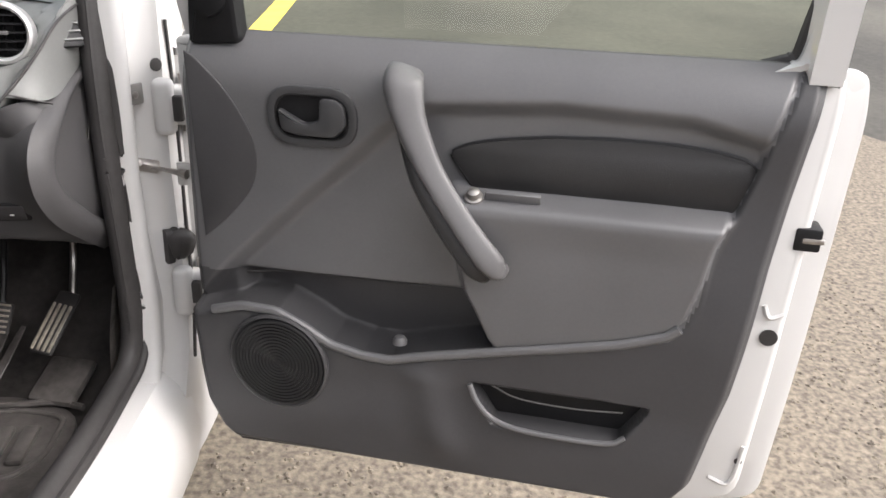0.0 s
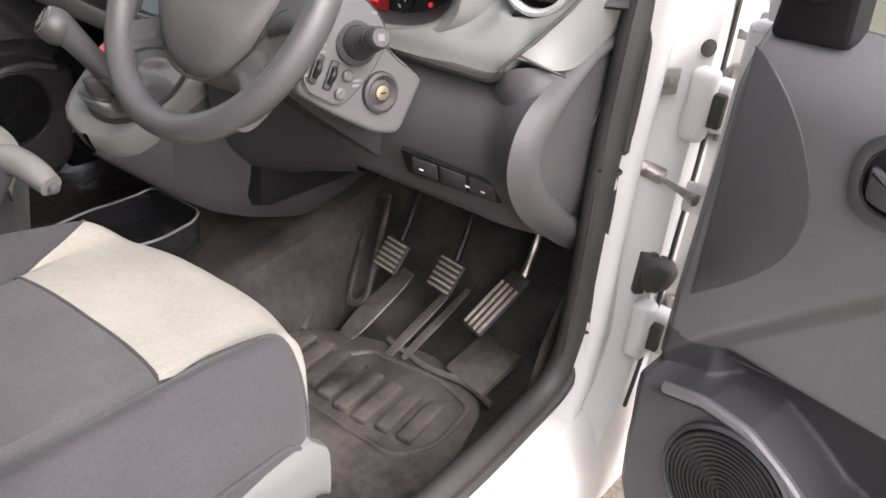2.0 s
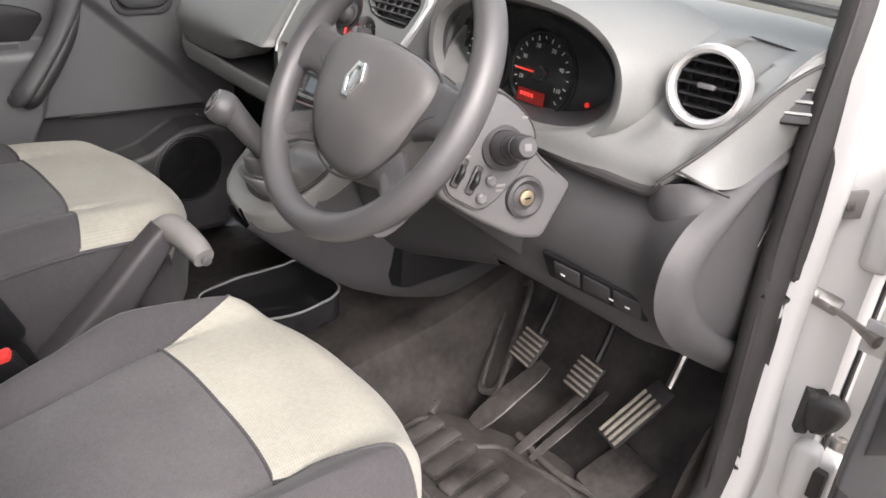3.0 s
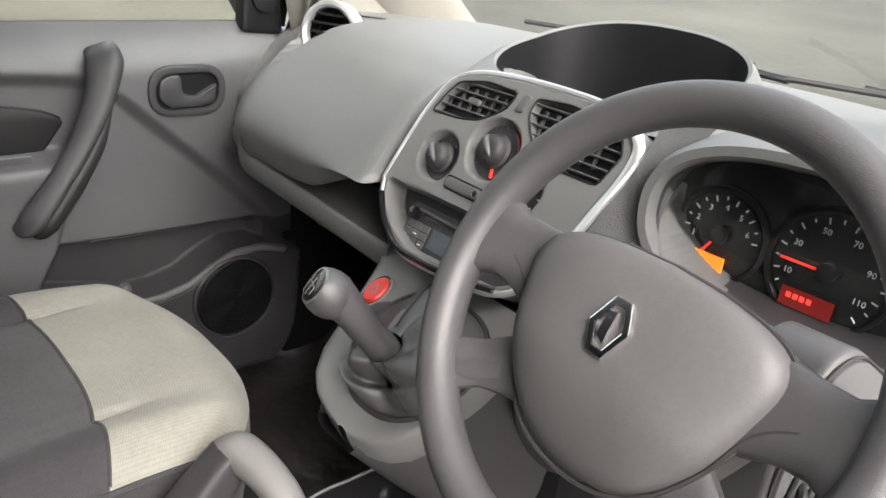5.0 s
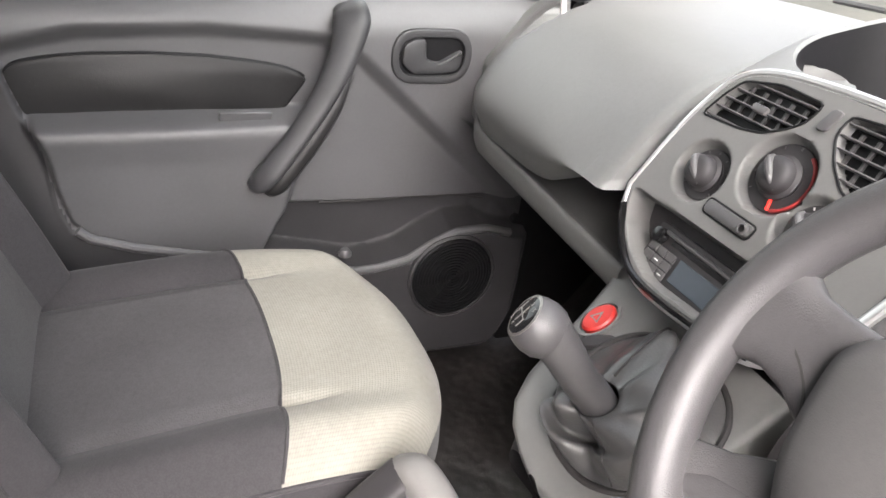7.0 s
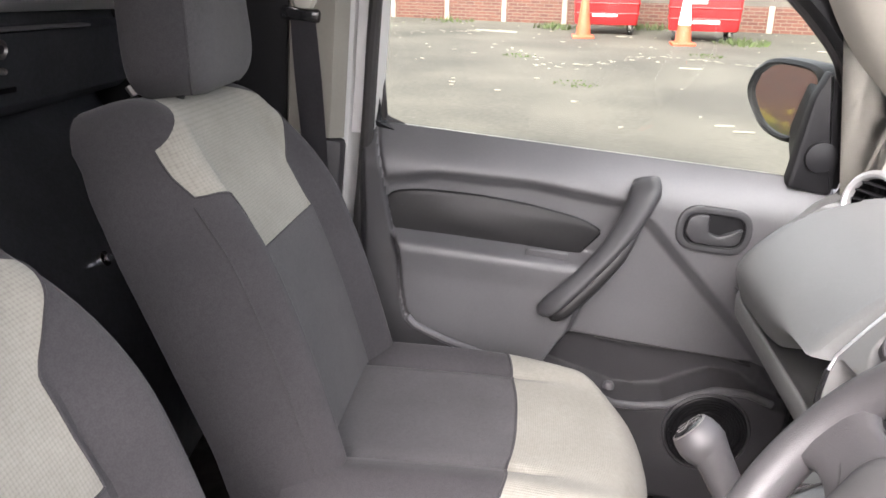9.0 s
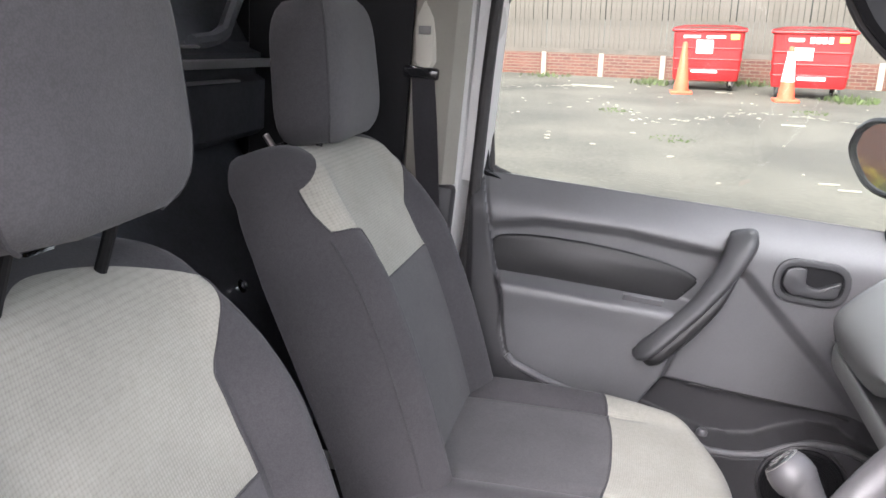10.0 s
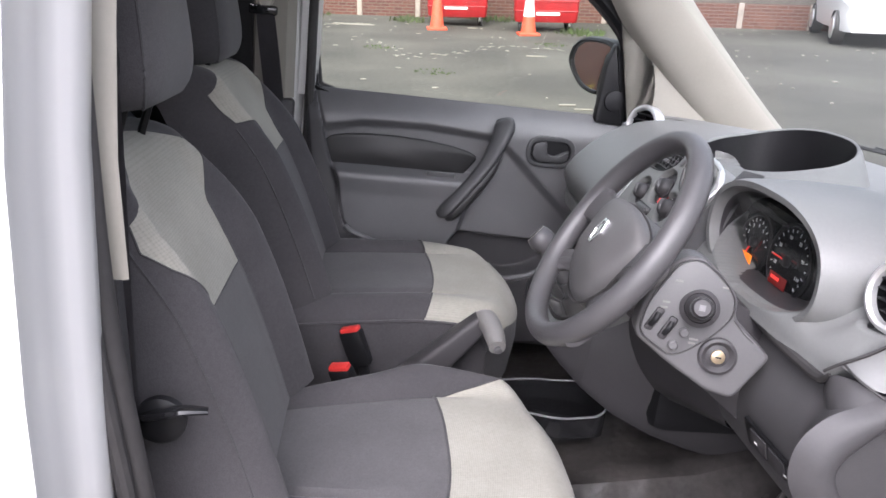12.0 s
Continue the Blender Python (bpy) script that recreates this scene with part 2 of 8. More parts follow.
def prism(points, depth, m, bevel=0.0, seg=2, bm=None, back=True):
    """A flat outline (u, v) drawn out by depth along w; m lays u, v, w into the world."""
    bm = bm or bmesh.new()
    low = [bm.verts.new(m @ Vector((p[0], p[1], 0))) for p in points]
    top = [bm.verts.new(m @ Vector((p[0], p[1], depth))) for p in points]
    n = len(points)
    f = bm.faces.new(top)
    if back:
        bm.faces.new(low[::-1])
    for i in range(n):
        bm.faces.new((low[i], low[(i + 1) % n], top[(i + 1) % n], top[i]))
    bm.normal_update()
    if bevel:
        bmesh.ops.bevel(bm, geom=list(f.edges), offset=bevel, segments=seg, affect="EDGES", profile=0.5)
    return bm


def ring(outer, inner, depth, m, bm=None, bevel=0.0):
    """A flat frame between two outlines of equal count."""
    bm = bm or bmesh.new()
    n = len(outer)
    rows = []
    for pts, w in ((outer, 0), (outer, depth), (inner, depth), (inner, 0)):
        rows.append([bm.verts.new(m @ Vector((p[0], p[1], w))) for p in pts])
    for a, b in ((0, 1), (1, 2), (2, 3), (3, 0)):
        for i in range(n):
            bm.faces.new((rows[a][i], rows[a][(i + 1) % n], rows[b][(i + 1) % n], rows[b][i]))
    bm.normal_update()
    if bevel:
        edges = [e for e in bm.edges if (e.verts[0] in rows[1] and e.verts[1] in rows[1]) or (e.verts[0] in rows[2] and e.verts[1] in rows[2])]
        bmesh.ops.bevel(bm, geom=edges, offset=bevel, segments=2, affect="EDGES", profile=0.5)
    return bm


def loft(sections, closed=False, caps=False, bm=None, wrap=False, uv=None):
    """A skin over rows of points. closed: each row is a loop; wrap: the last row joins the first."""
    bm = bm or bmesh.new()
    rows = [[bm.verts.new(Vector(p)) for p in s] for s in sections]
    n = len(rows[0])
    lay = bm.loops.layers.uv.verify() if uv else None
    pairs = list(zip(rows, rows[1:])) + ([(rows[-1], rows[0])] if wrap else [])
    for i, (a, b) in enumerate(pairs):
        for j in range(n if closed else n - 1):
            k = (j + 1) % n
            f = bm.faces.new((a[j], a[k], b[k], b[j]))
            if lay:
                for lo, (r, c) in zip(f.loops, ((i, j), (i, k), (i + 1, k), (i + 1, j))):
                    lo[lay].uv = uv[r][c]
    if caps:
        bm.faces.new(rows[0][::-1])
        bm.faces.new(rows[-1])
    return bm


def smooth_path(points, per=6):
    """A Catmull-Rom line through points of any dimension."""
    pts = [Vector(p) for p in points]
    pts = [2 * pts[0] - pts[1]] + pts + [2 * pts[-1] - pts[-2]]
    out = []
    for i in range(1, len(pts) - 2):
        a, b, c, d = pts[i - 1 : i + 3]
        for k in range(per):
            t = k / per
            out.append(0.5 * (2 * b + (c - a) * t + (2 * a - 5 * b + 4 * c - d) * t * t + (3 * b - a - 3 * c + d) * t**3))
    out.append(pts[-2])
    return out


def tube(path, radius, seg=10, closed=False, bm=None, flat=1.0, up=(0, 0, 1), per=1, power=2.0):
    """A tube along a line; radius one number or one a point; flat squeezes it along up."""
    pts = smooth_path(path, per) if per > 1 else [Vector(p) for p in path]
    n = len(pts)
    if isinstance(radius, (list, tuple)):
        src = np.linspace(0, 1, len(radius))
        rad = [float(v) for v in np.interp(np.linspace(0, 1, n), src, radius)]
    else:
        rad = [radius] * n
    rows = []
    for i, p in enumerate(pts):
        a, b = (pts[i - 1], pts[(i + 1) % n]) if closed else (pts[max(i - 1, 0)], pts[min(i + 1, n - 1)])
        d = (b - a).normalized()
        side = d.cross(Vector(up))
        side = side.normalized() if side.length > 1e-4 else d.orthogonal().normalized()
        top = side.cross(d).normalized()
        row = []
        for k in range(seg):
            q = 2 * math.pi * k / seg
            c, s = math.cos(q), math.sin(q)
            c, s = math.copysign(abs(c) ** (2 / power), c), math.copysign(abs(s) ** (2 / power), s)
            row.append(p + rad[i] * (c * side + flat * s * top))
        rows.append(row)
    return loft(rows, closed=True, caps=not closed, bm=bm, wrap=closed)


def lathe(profile, m, seg=32, bm=None):
    """Turns (radius, height) pairs round the local z of m."""
    bm = bm or bmesh.new()
    rows = []
    for r, h in profile:
        rows.append([m @ Vector((r * math.cos(2 * math.pi * k / seg), r * math.sin(2 * math.pi * k / seg), h)) for k in range(seg)])
    before = set(bm.verts)
    loft(rows, closed=True, bm=bm)
    made = [v for v in bm.verts if v not in before]
    if profile[-1][1] >= max(h for _, h in profile) - 1e-9 or profile[-1][0] < 0.003:
        bm.faces.new(made[-seg:])
    return bm


def facing(origin, normal, up=(0, 0, 1)):
    """A pose with w along normal, v as near up as can be, and u to the right of one who looks at it."""
    w = Vector(normal).normalized()
    u = Vector(up).cross(w).normalized()
    v = w.cross(u)
    m = Matrix((u, v, w)).transposed().to_4x4()
    m.translation = origin
    return m


def step(a, b, x):
    t = min(1.0, max(0.0, (x - a) / (b - a)))
    return t * t * (3 - 2 * t)


def curve_at(points, x):
    """Straight-line reading of (x, y) pairs."""
    return float(np.interp(x, [p[0] for p in points], [p[1] for p in points]))


# ---- the van's shell ----
PILLAR_FIT = Matrix.Translation((0.022, 0.045, -0.066)) @ Matrix.Diagonal((1, 1, 1.045, 1))

def floor_pan():
    secs = []
    for y, z in ((0.28, 0.315), (1.66, 0.325), (1.76, 0.38), (1.90, 0.56), (2.00, 0.78), (2.04, 1.02)):
        secs.append([(x, y, z + (0.012 * math.sin(9 * x) if 0.4 < z < 0.9 else 0)) for x in np.linspace(-0.80, 0.72, 25)])
    bm = loft(secs)
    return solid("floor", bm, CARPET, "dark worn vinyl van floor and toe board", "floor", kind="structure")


def tunnel():
    secs = []
    for y, h, w in ((0.30, 0.50, 0.13), (1.18, 0.50, 0.13), (1.30, 0.53, 0.14), (1.46, 0.56, 0.15), (1.62, 0.60, 0.17), (1.85, 0.70, 0.19), (2.0, 0.8, 0.2)):
        row = []
        for a in np.linspace(-1, 1, 17):
            k = abs(a)
            x = 0.02 + math.copysign(min(1.0, k * 1.25) * w + max(0, k - 0.8) * 0.25, a)
            z = 0.325 + (h - 0.40) * (1 - step(0.72, 1.0, k))
            row.append((x, y, z))
        secs.append(row)
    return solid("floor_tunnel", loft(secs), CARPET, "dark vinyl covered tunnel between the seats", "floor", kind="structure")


def sill_and_pillars():
    # lower frame of the driver's doorway: white sill, hinge face and the pillar behind the seat
    bm = bmesh.new()
    prof = [(0.66, 0.36), (0.69, 0.44), (0.715, 0.458), (0.75, 0.455), (0.80, 0.40), (0.815, 0.33), (0.80, 0.25), (0.66, 0.25)]
    loft([[(x, y, z) for x, z in prof] for y in np.linspace(0.62, 1.62, 12)], closed=True, caps=True, bm=bm)
    sill = solid("sill", bm, WHITE, "white painted sill under the open doorway", "sill", kind="structure")
    settle(sill, Matrix.Translation((0.022, 0.03, -0.035)))
    # hinge face in front of the opening, rising from the sill
    secs = []
    for z, y0, y1 in ((0.28, 1.52, 1.80), (0.42, 1.53, 1.80), (0.50, 1.585, 1.79), (0.60, 1.60, 1.78), (0.85, 1.585, 1.78), (1.12, 1.60, 1.78), (1.20, 1.62, 1.80)):
        dent = 0.012 * math.sin(14 * z)
        secs.append([(0.712, y0, z), (0.745, y0 + 0.002, z), (0.752, y0 + 0.02, z), (0.742 + dent, y0 + 0.045, z), (0.775, y0 + 0.062, z), (0.800, y0 + 0.075, z), (0.802, y1, z), (0.70, y1, z)])
    bm = loft([smooth_path(s, 3) for s in secs])
    front = solid("pillar_front", bm, WHITE, "white painted hinge pillar of the driver's doorway", "pillar", kind="structure")
    # pillar behind the driver's doorway
    bm = bmesh.new()
    for z0, z1 in ((0.25, 1.95),):
        secs = []
        for z in np.linspace(z0, z1, 10):
            lean = 0.10 * max(0, z - 1.05)
            rake = -0.03 * min(1, max(0, (z - 0.6) / 0.6))
            secs.append([(0.70 - lean, 0.66 + rake, z), (0.72 - lean, 0.735 + rake, z), (0.760 - lean, 0.742 + rake, z), (0.79 - lean, 0.728 + rake, z), (0.84 - lean, 0.722 + rake, z), (0.86 - lean, 0.70 + rake, z), (0.86 - lean, 0.45, z), (0.70 - lean, 0.45, z)])
        loft([smooth_path(q + [q[0]], 3)[:-1] for q in secs], closed=True, caps=True, bm=bm)
    post = solid("pillar_rear_right", bm, WHITE, "white painted pillar behind the driver's doorway", "pillar", kind="structure")
    settle(post, Matrix.Translation((0, -0.042, 0)))
    # cream lining strip and dark trim on its inner face
    for name, z0, z1, x0, dx, mat, lab in (("pillar_trim_right", 1.05, 1.90, 0.659, 0.022, CREAM, "cream plastic edge trim on the pillar beside the driver's seat"), ("pillar_trim_lower_right", 0.40, 1.90, 0.618, 0.004, LOWER, "dark plastic trim on the pillar")):
        secs = []
        for z in np.linspace(z0, z1, 8):
            lean, y = 0.10 * max(0, z - 1.20), 0.07 * max(0, 1.2 - z)
            secs.append([(x0 - lean, 0.60 + y, z), (x0 - lean, 0.694 + y, z), (x0 + 0.002 - lean, 0.701 + y, z), (0.663 - lean, 0.709 + y, z), (0.666 - lean, 0.705 + y, z), (0.670 - lean, 0.60 + y, z)])
        settle(solid(name, loft(secs, closed=True, caps=True), mat, lab, "trim", kind="structure"), Matrix.Translation((dx, -0.027 if mat == CREAM else -0.046, 0)))
    # passenger side pillar
    secs = []
    for z in np.linspace(0.25, 1.95, 10):
        lean = 0.10 * max(0, z - 1.05)
        secs.append([(-0.70 + lean, 0.62, z), (-0.725 + lean, 0.715, z), (-0.76 + lean, 0.735, z), (-0.80 + lean, 0.735, z), (-0.86 + lean, 0.72, z), (-0.86 + lean, 0.45, z), (-0.70 + lean, 0.45, z)])
    solid("pillar_rear_left", loft(secs, closed=True, caps=True), WHITE, "white painted pillar behind the passenger door", "pillar", kind="structure")
    secs = []
    for z in np.linspace(1.05, 1.90, 8):
        lean = 0.10 * max(0, z - 1.05)
        secs.append([(-0.695 + lean, 0.595, z), (-0.675 + lean, 0.610, z), (-0.675 + lean, 0.69, z), (-0.70 + lean, 0.712, z), (-0.72 + lean, 0.70, z), (-0.72 + lean, 0.60, z)])
    solid("pillar_trim_left", loft(secs, closed=True, caps=True), CREAM, "cream plastic trim on the passenger side pillar", "trim", kind="structure")
    bm = box(-0.72, -0.672, 0.54, 0.715, 0.40, 1.048, 0.012)
    solid("pillar_trim_lower_left", bm, LOWER, "dark plastic lower trim on the passenger side pillar", "trim", kind="structure")
    settle(front, PILLAR_FIT)
    return front


def windscreen_and_roof():
    # slanting front pillars, cream inside
    for side, tag in ((-1, "left"), (1, "right")):
        path = [(1.64, 1.50), (1.72, 1.40), (1.86, 1.27), (2.02, 1.13), (2.12, 1.05)]
        secs = []
        for i, (y, z) in enumerate(smooth_path([(*p, 0) for p in path], 4) and [(v[0], v[1]) for v in smooth_path([(*p, 0) for p in path], 4)]):
            x = side * (0.70 - 0.16 * max(0, z - 1.05))
            secs.append([(x + side * 0.05, y - 0.13, z - 0.075), (x + side * 0.005, y - 0.115, z - 0.050), (x - side * 0.020, y - 0.06, z - 0.008), (x - side * 0.016, y - 0.01, z + 0.018), (x + side * 0.03, y + 0.02, z + 0.030), (x + side * 0.07, y - 0.02, z)])
        solid("pillar_windscreen_" + tag, loft([smooth_path(s + [s[0]], 3)[:-1] for s in secs], closed=True, caps=True), CREAM, "cream plastic windscreen pillar lining", "pillar", kind="structure")
    # foot of the passenger side pillar lining, spreading down to the dash
    foot = rounded([(1.545, 1.385), (1.628, 1.305), (1.684, 1.22), (1.697, 1.144), (1.676, 1.085), (1.640, 1.00), (2.05, 1.00), (2.06, 1.09), (1.90, 1.20), (1.70, 1.36), (1.62, 1.43)], 0.02, 3)
    side_on = Matrix(((0, 0, 1, -0.742), (1, 0, 0, 0), (0, 1, 0, 0), (0, 0, 0, 1)))
    solid("pillar_foot_left", prism([(p.x, p.y) for p in foot], 0.046, side_on, 0.012), CREAM, "cream plastic foot of the windscreen pillar lining", "pillar", kind="structure")
    edge = [(-0.728, 1.540, 1.392), (-0.728, 1.621, 1.305), (-0.728, 1.676, 1.22), (-0.728, 1.688, 1.144), (-0.728, 1.667, 1.085), (-0.728, 1.632, 1.00)]
    solid("door_seal_left", tube(edge, 0.009, seg=8, per=6), RUBBER, "black rubber door seal beside the pillar", "seal", kind="structure")
    # windscreen
    secs = []
    for k in np.linspace(0, 1, 8):
        row = []
        for x in np.linspace(-0.74, 0.74, 17):
            bow = 0.21 * (1 - (x / 0.74) ** 2)
            row.append((x * (1 - 0.12 * k), 2.12 - 0.90 * k + bow * (1 - 0.5 * k), 1.05 + 0.72 * k))
        secs.append(row)
    ws = solid("window_windscreen", loft(secs), GLASS, "clear raked windscreen", "window", kind="structure")
    ws.visible_shadow = False
    # roof lining and header
    secs = []
    for y in np.linspace(0.24, 1.28, 8):
        secs.append([(x, y, 1.80 - 0.05 * abs(x / 0.7) ** 4 - 0.03 * max(0, (y - 1.0) / 0.28)) for x in np.linspace(-0.70, 0.70, 15)])
    solid("ceiling", loft(secs), LINING, "cream fabric roof lining", "ceiling", kind="structure")
    bm = box(-0.72, 0.72, 0.20, 1.30, 1.84, 1.90, 0.03)
    solid("roof", bm, WHITE, "white painted van roof", "roof", kind="structure")
    for side, tag in ((-1, "left"), (1, "right")):
        bm = tube([(side * 0.66, 0.30, 1.74), (side * 0.665, 1.05, 1.74), (side * 0.655, 1.32, 1.69), (side * 0.64, 1.64, 1.50)], 0.05, seg=10, per=6)
        solid("roof_rail_" + tag, bm, CREAM, "cream lined roof rail over the doorway", "rail", kind="structure")


def bulkhead():
    """Black painted steel partition behind the seats, pressed in steps."""
    secs = []
    prof = [(0.36, 0.475), (0.62, 0.470), (0.72, 0.458), (0.80, 0.436), (0.87, 0.398), (0.94, 0.345), (1.00, 0.290), (1.045, 0.256), (1.075, 0.238), (1.10, 0.30), (1.115, 0.315), (1.215, 0.315), (1.225, 0.295), (1.243, 0.29), (1.250, 0.305), (1.268, 0.305), (1.274, 0.285), (1.285, 0.255), (1.33, 0.225), (1.80, 0.20)]
    for z, y in prof:
        secs.append([(x, y - 0.03 * abs(x / 0.75) ** 3, z) for x in np.linspace(-0.78, 0.78, 25)])
    wall = solid("wall_bulkhead", loft(secs), BULK, "glossy black painted steel bulkhead behind the seats", "wall", kind="structure", angle=25)
    for x, z, r in ((-0.267, 1.196, 0.014), (-0.270, 1.166, 0.005), (0.22, 1.196, 0.014)):
        bm = lathe([(r, 0), (r, 0.004), (r * 0.7, 0.007), (r * 0.45, 0.004)], facing((x, 0.318, z), (0, 1, 0)), 18)
        part("fixing", bm, STEEL, wall)
    bm = lathe([(0.013, 0), (0.013, 0.008), (0.007, 0.010), (0.007, 0.016)], facing((-0.365, 0.402, 0.866), (0, 1, 0.5)), 12)
    part("fixing", bm, CHROME, wall, "bright steel bolt")
    bm = tube([(-0.80, 0.27, 1.70), (-0.56, 0.27, 1.36), (-0.50, 0.275, 1.30), (-0.40, 0.275, 1.285)], 0.014, seg=8, per=5)
    part("pressed_rib", bm, BULK, wall)
    # bright strips stand in for light caught by the ledge edges
    for z, h, x0, y in ((1.279, 0.0022, -0.40, 0.284), (1.252, 0.0075, -0.77, 0.309), (1.221, 0.0022, -0.50, 0.312)):
        part("lit_lip", box(x0, 0.72, y - 0.009, y + 0.009, z - h, z + h, 0.002), SATIN, wall, "satin silver lip for the light on a ledge edge")
    part("slot", box(-0.30, 0.20, 0.312, 0.319, 1.134, 1.142, 0.001), BLACK, wall, "dark slot under the panel")
    bm = tube([(-0.66, 0.30, 1.10), (-0.665, 0.335, 1.055), (-0.70, 0.34, 1.03)], 0.008, seg=8, per=4)
    part("hook", bm, STEEL, wall)
    return wall


def side_walls():
    for side, tag in ((-1, "left"), (1, "right")):
        bm = box(side * 0.80, side * 0.86, 0.18, 0.46, 0.30, 1.88, 0.01)
        solid("wall_side_" + tag, bm, WHITE, "white painted van side behind the doorway", "wall", kind="structure")
        bm = box(side * 0.694, side * 0.745, 0.20, 0.585, 0.37, 1.80, 0.008)
        solid("lining_side_" + tag, bm, BLACK, "black lining of the van side behind the seats", "lining", kind="structure")
        rows = []
        for z in np.linspace(0.38, 1.88, 8):
            lean = 0.10 * max(0, z - 1.05)
            rows.append([(side * (x - lean), y, z) for x, y in ((0.71, 0.24), (0.672, 0.26), (0.672, 0.604), (0.71, 0.606))])
        solid("lining_pillar_" + tag, loft(rows, closed=True, caps=True), BLACK, "black painted steel beside the bulkhead", "lining", kind="structure", angle=20)
    # bodywork ahead of the doors: wings, scuttle, bonnet
    for side, tag in ((-1, "left"), (1, "right")):
        secs = []
        for y in np.linspace(1.74, 2.75, 9):
            drop = 0.22 * ((y - 1.74) / 1.0) ** 2
            secs.append([(side * 0.79, y + 0.002, 0.40)] + [(side * (0.872 - 0.10 * ((y - 1.74)) ** 2), y, z) for z in (0.40, 0.7, 1.02 - drop)] + [(side * (0.70 - 0.08 * (y - 1.74)), y, 1.075 - drop)])
        secs.insert(0, [(side * 0.79, 1.745, z) for x, y, z in secs[0]])
        solid("wing_" + tag, loft(secs), WHITE, "white painted front wing", "wing", kind="structure")
    secs = []
    for k in np.linspace(0, 1, 9):
        y = 2.22 + 0.85 * k
        secs.append([(x, y + 0.21 * (1 - (x / 0.8) ** 2), 1.035 - 0.23 * k**1.4 - 0.05 * abs(x / 0.78) ** 3) for x in np.linspace(-0.70, 0.70, 15)])
    solid("bonnet", loft(secs), WHITE, "white painted sloping bonnet", "bonnet", kind="structure")
    bm = loft([[(x, 2.12 + dy + 0.21 * (1 - (x / 0.74) ** 2), 1.045 + dz) for x in np.linspace(-0.74, 0.74, 15)] for dy, dz in ((-0.02, 0.0), (0.03, 0.012), (0.12, -0.005))])
    solid("scuttle", bm, BLACK, "black plastic scuttle under the windscreen", "trim", kind="structure")
    for x0, x1 in ((-0.62, -0.05), (0.0, 0.6)):
        wiper = thing("windscreen_wiper", "black windscreen wiper resting at the foot of the glass", "wiper", "windscreen wipers")
        part("wiper_arm", tube([(x1, 2.32, 1.075), ((x0 + x1) / 2, 2.31, 1.085), (x0 + 0.1, 2.28, 1.095)], 0.008, seg=6), BLACK, wiper)
        part("wiper_blade", tube([(x0, 2.20, 1.095), ((x0 + x1) / 2, 2.29, 1.098), (x1 - 0.05, 2.27, 1.095)], 0.006, seg=6), RUBBER, wiper)


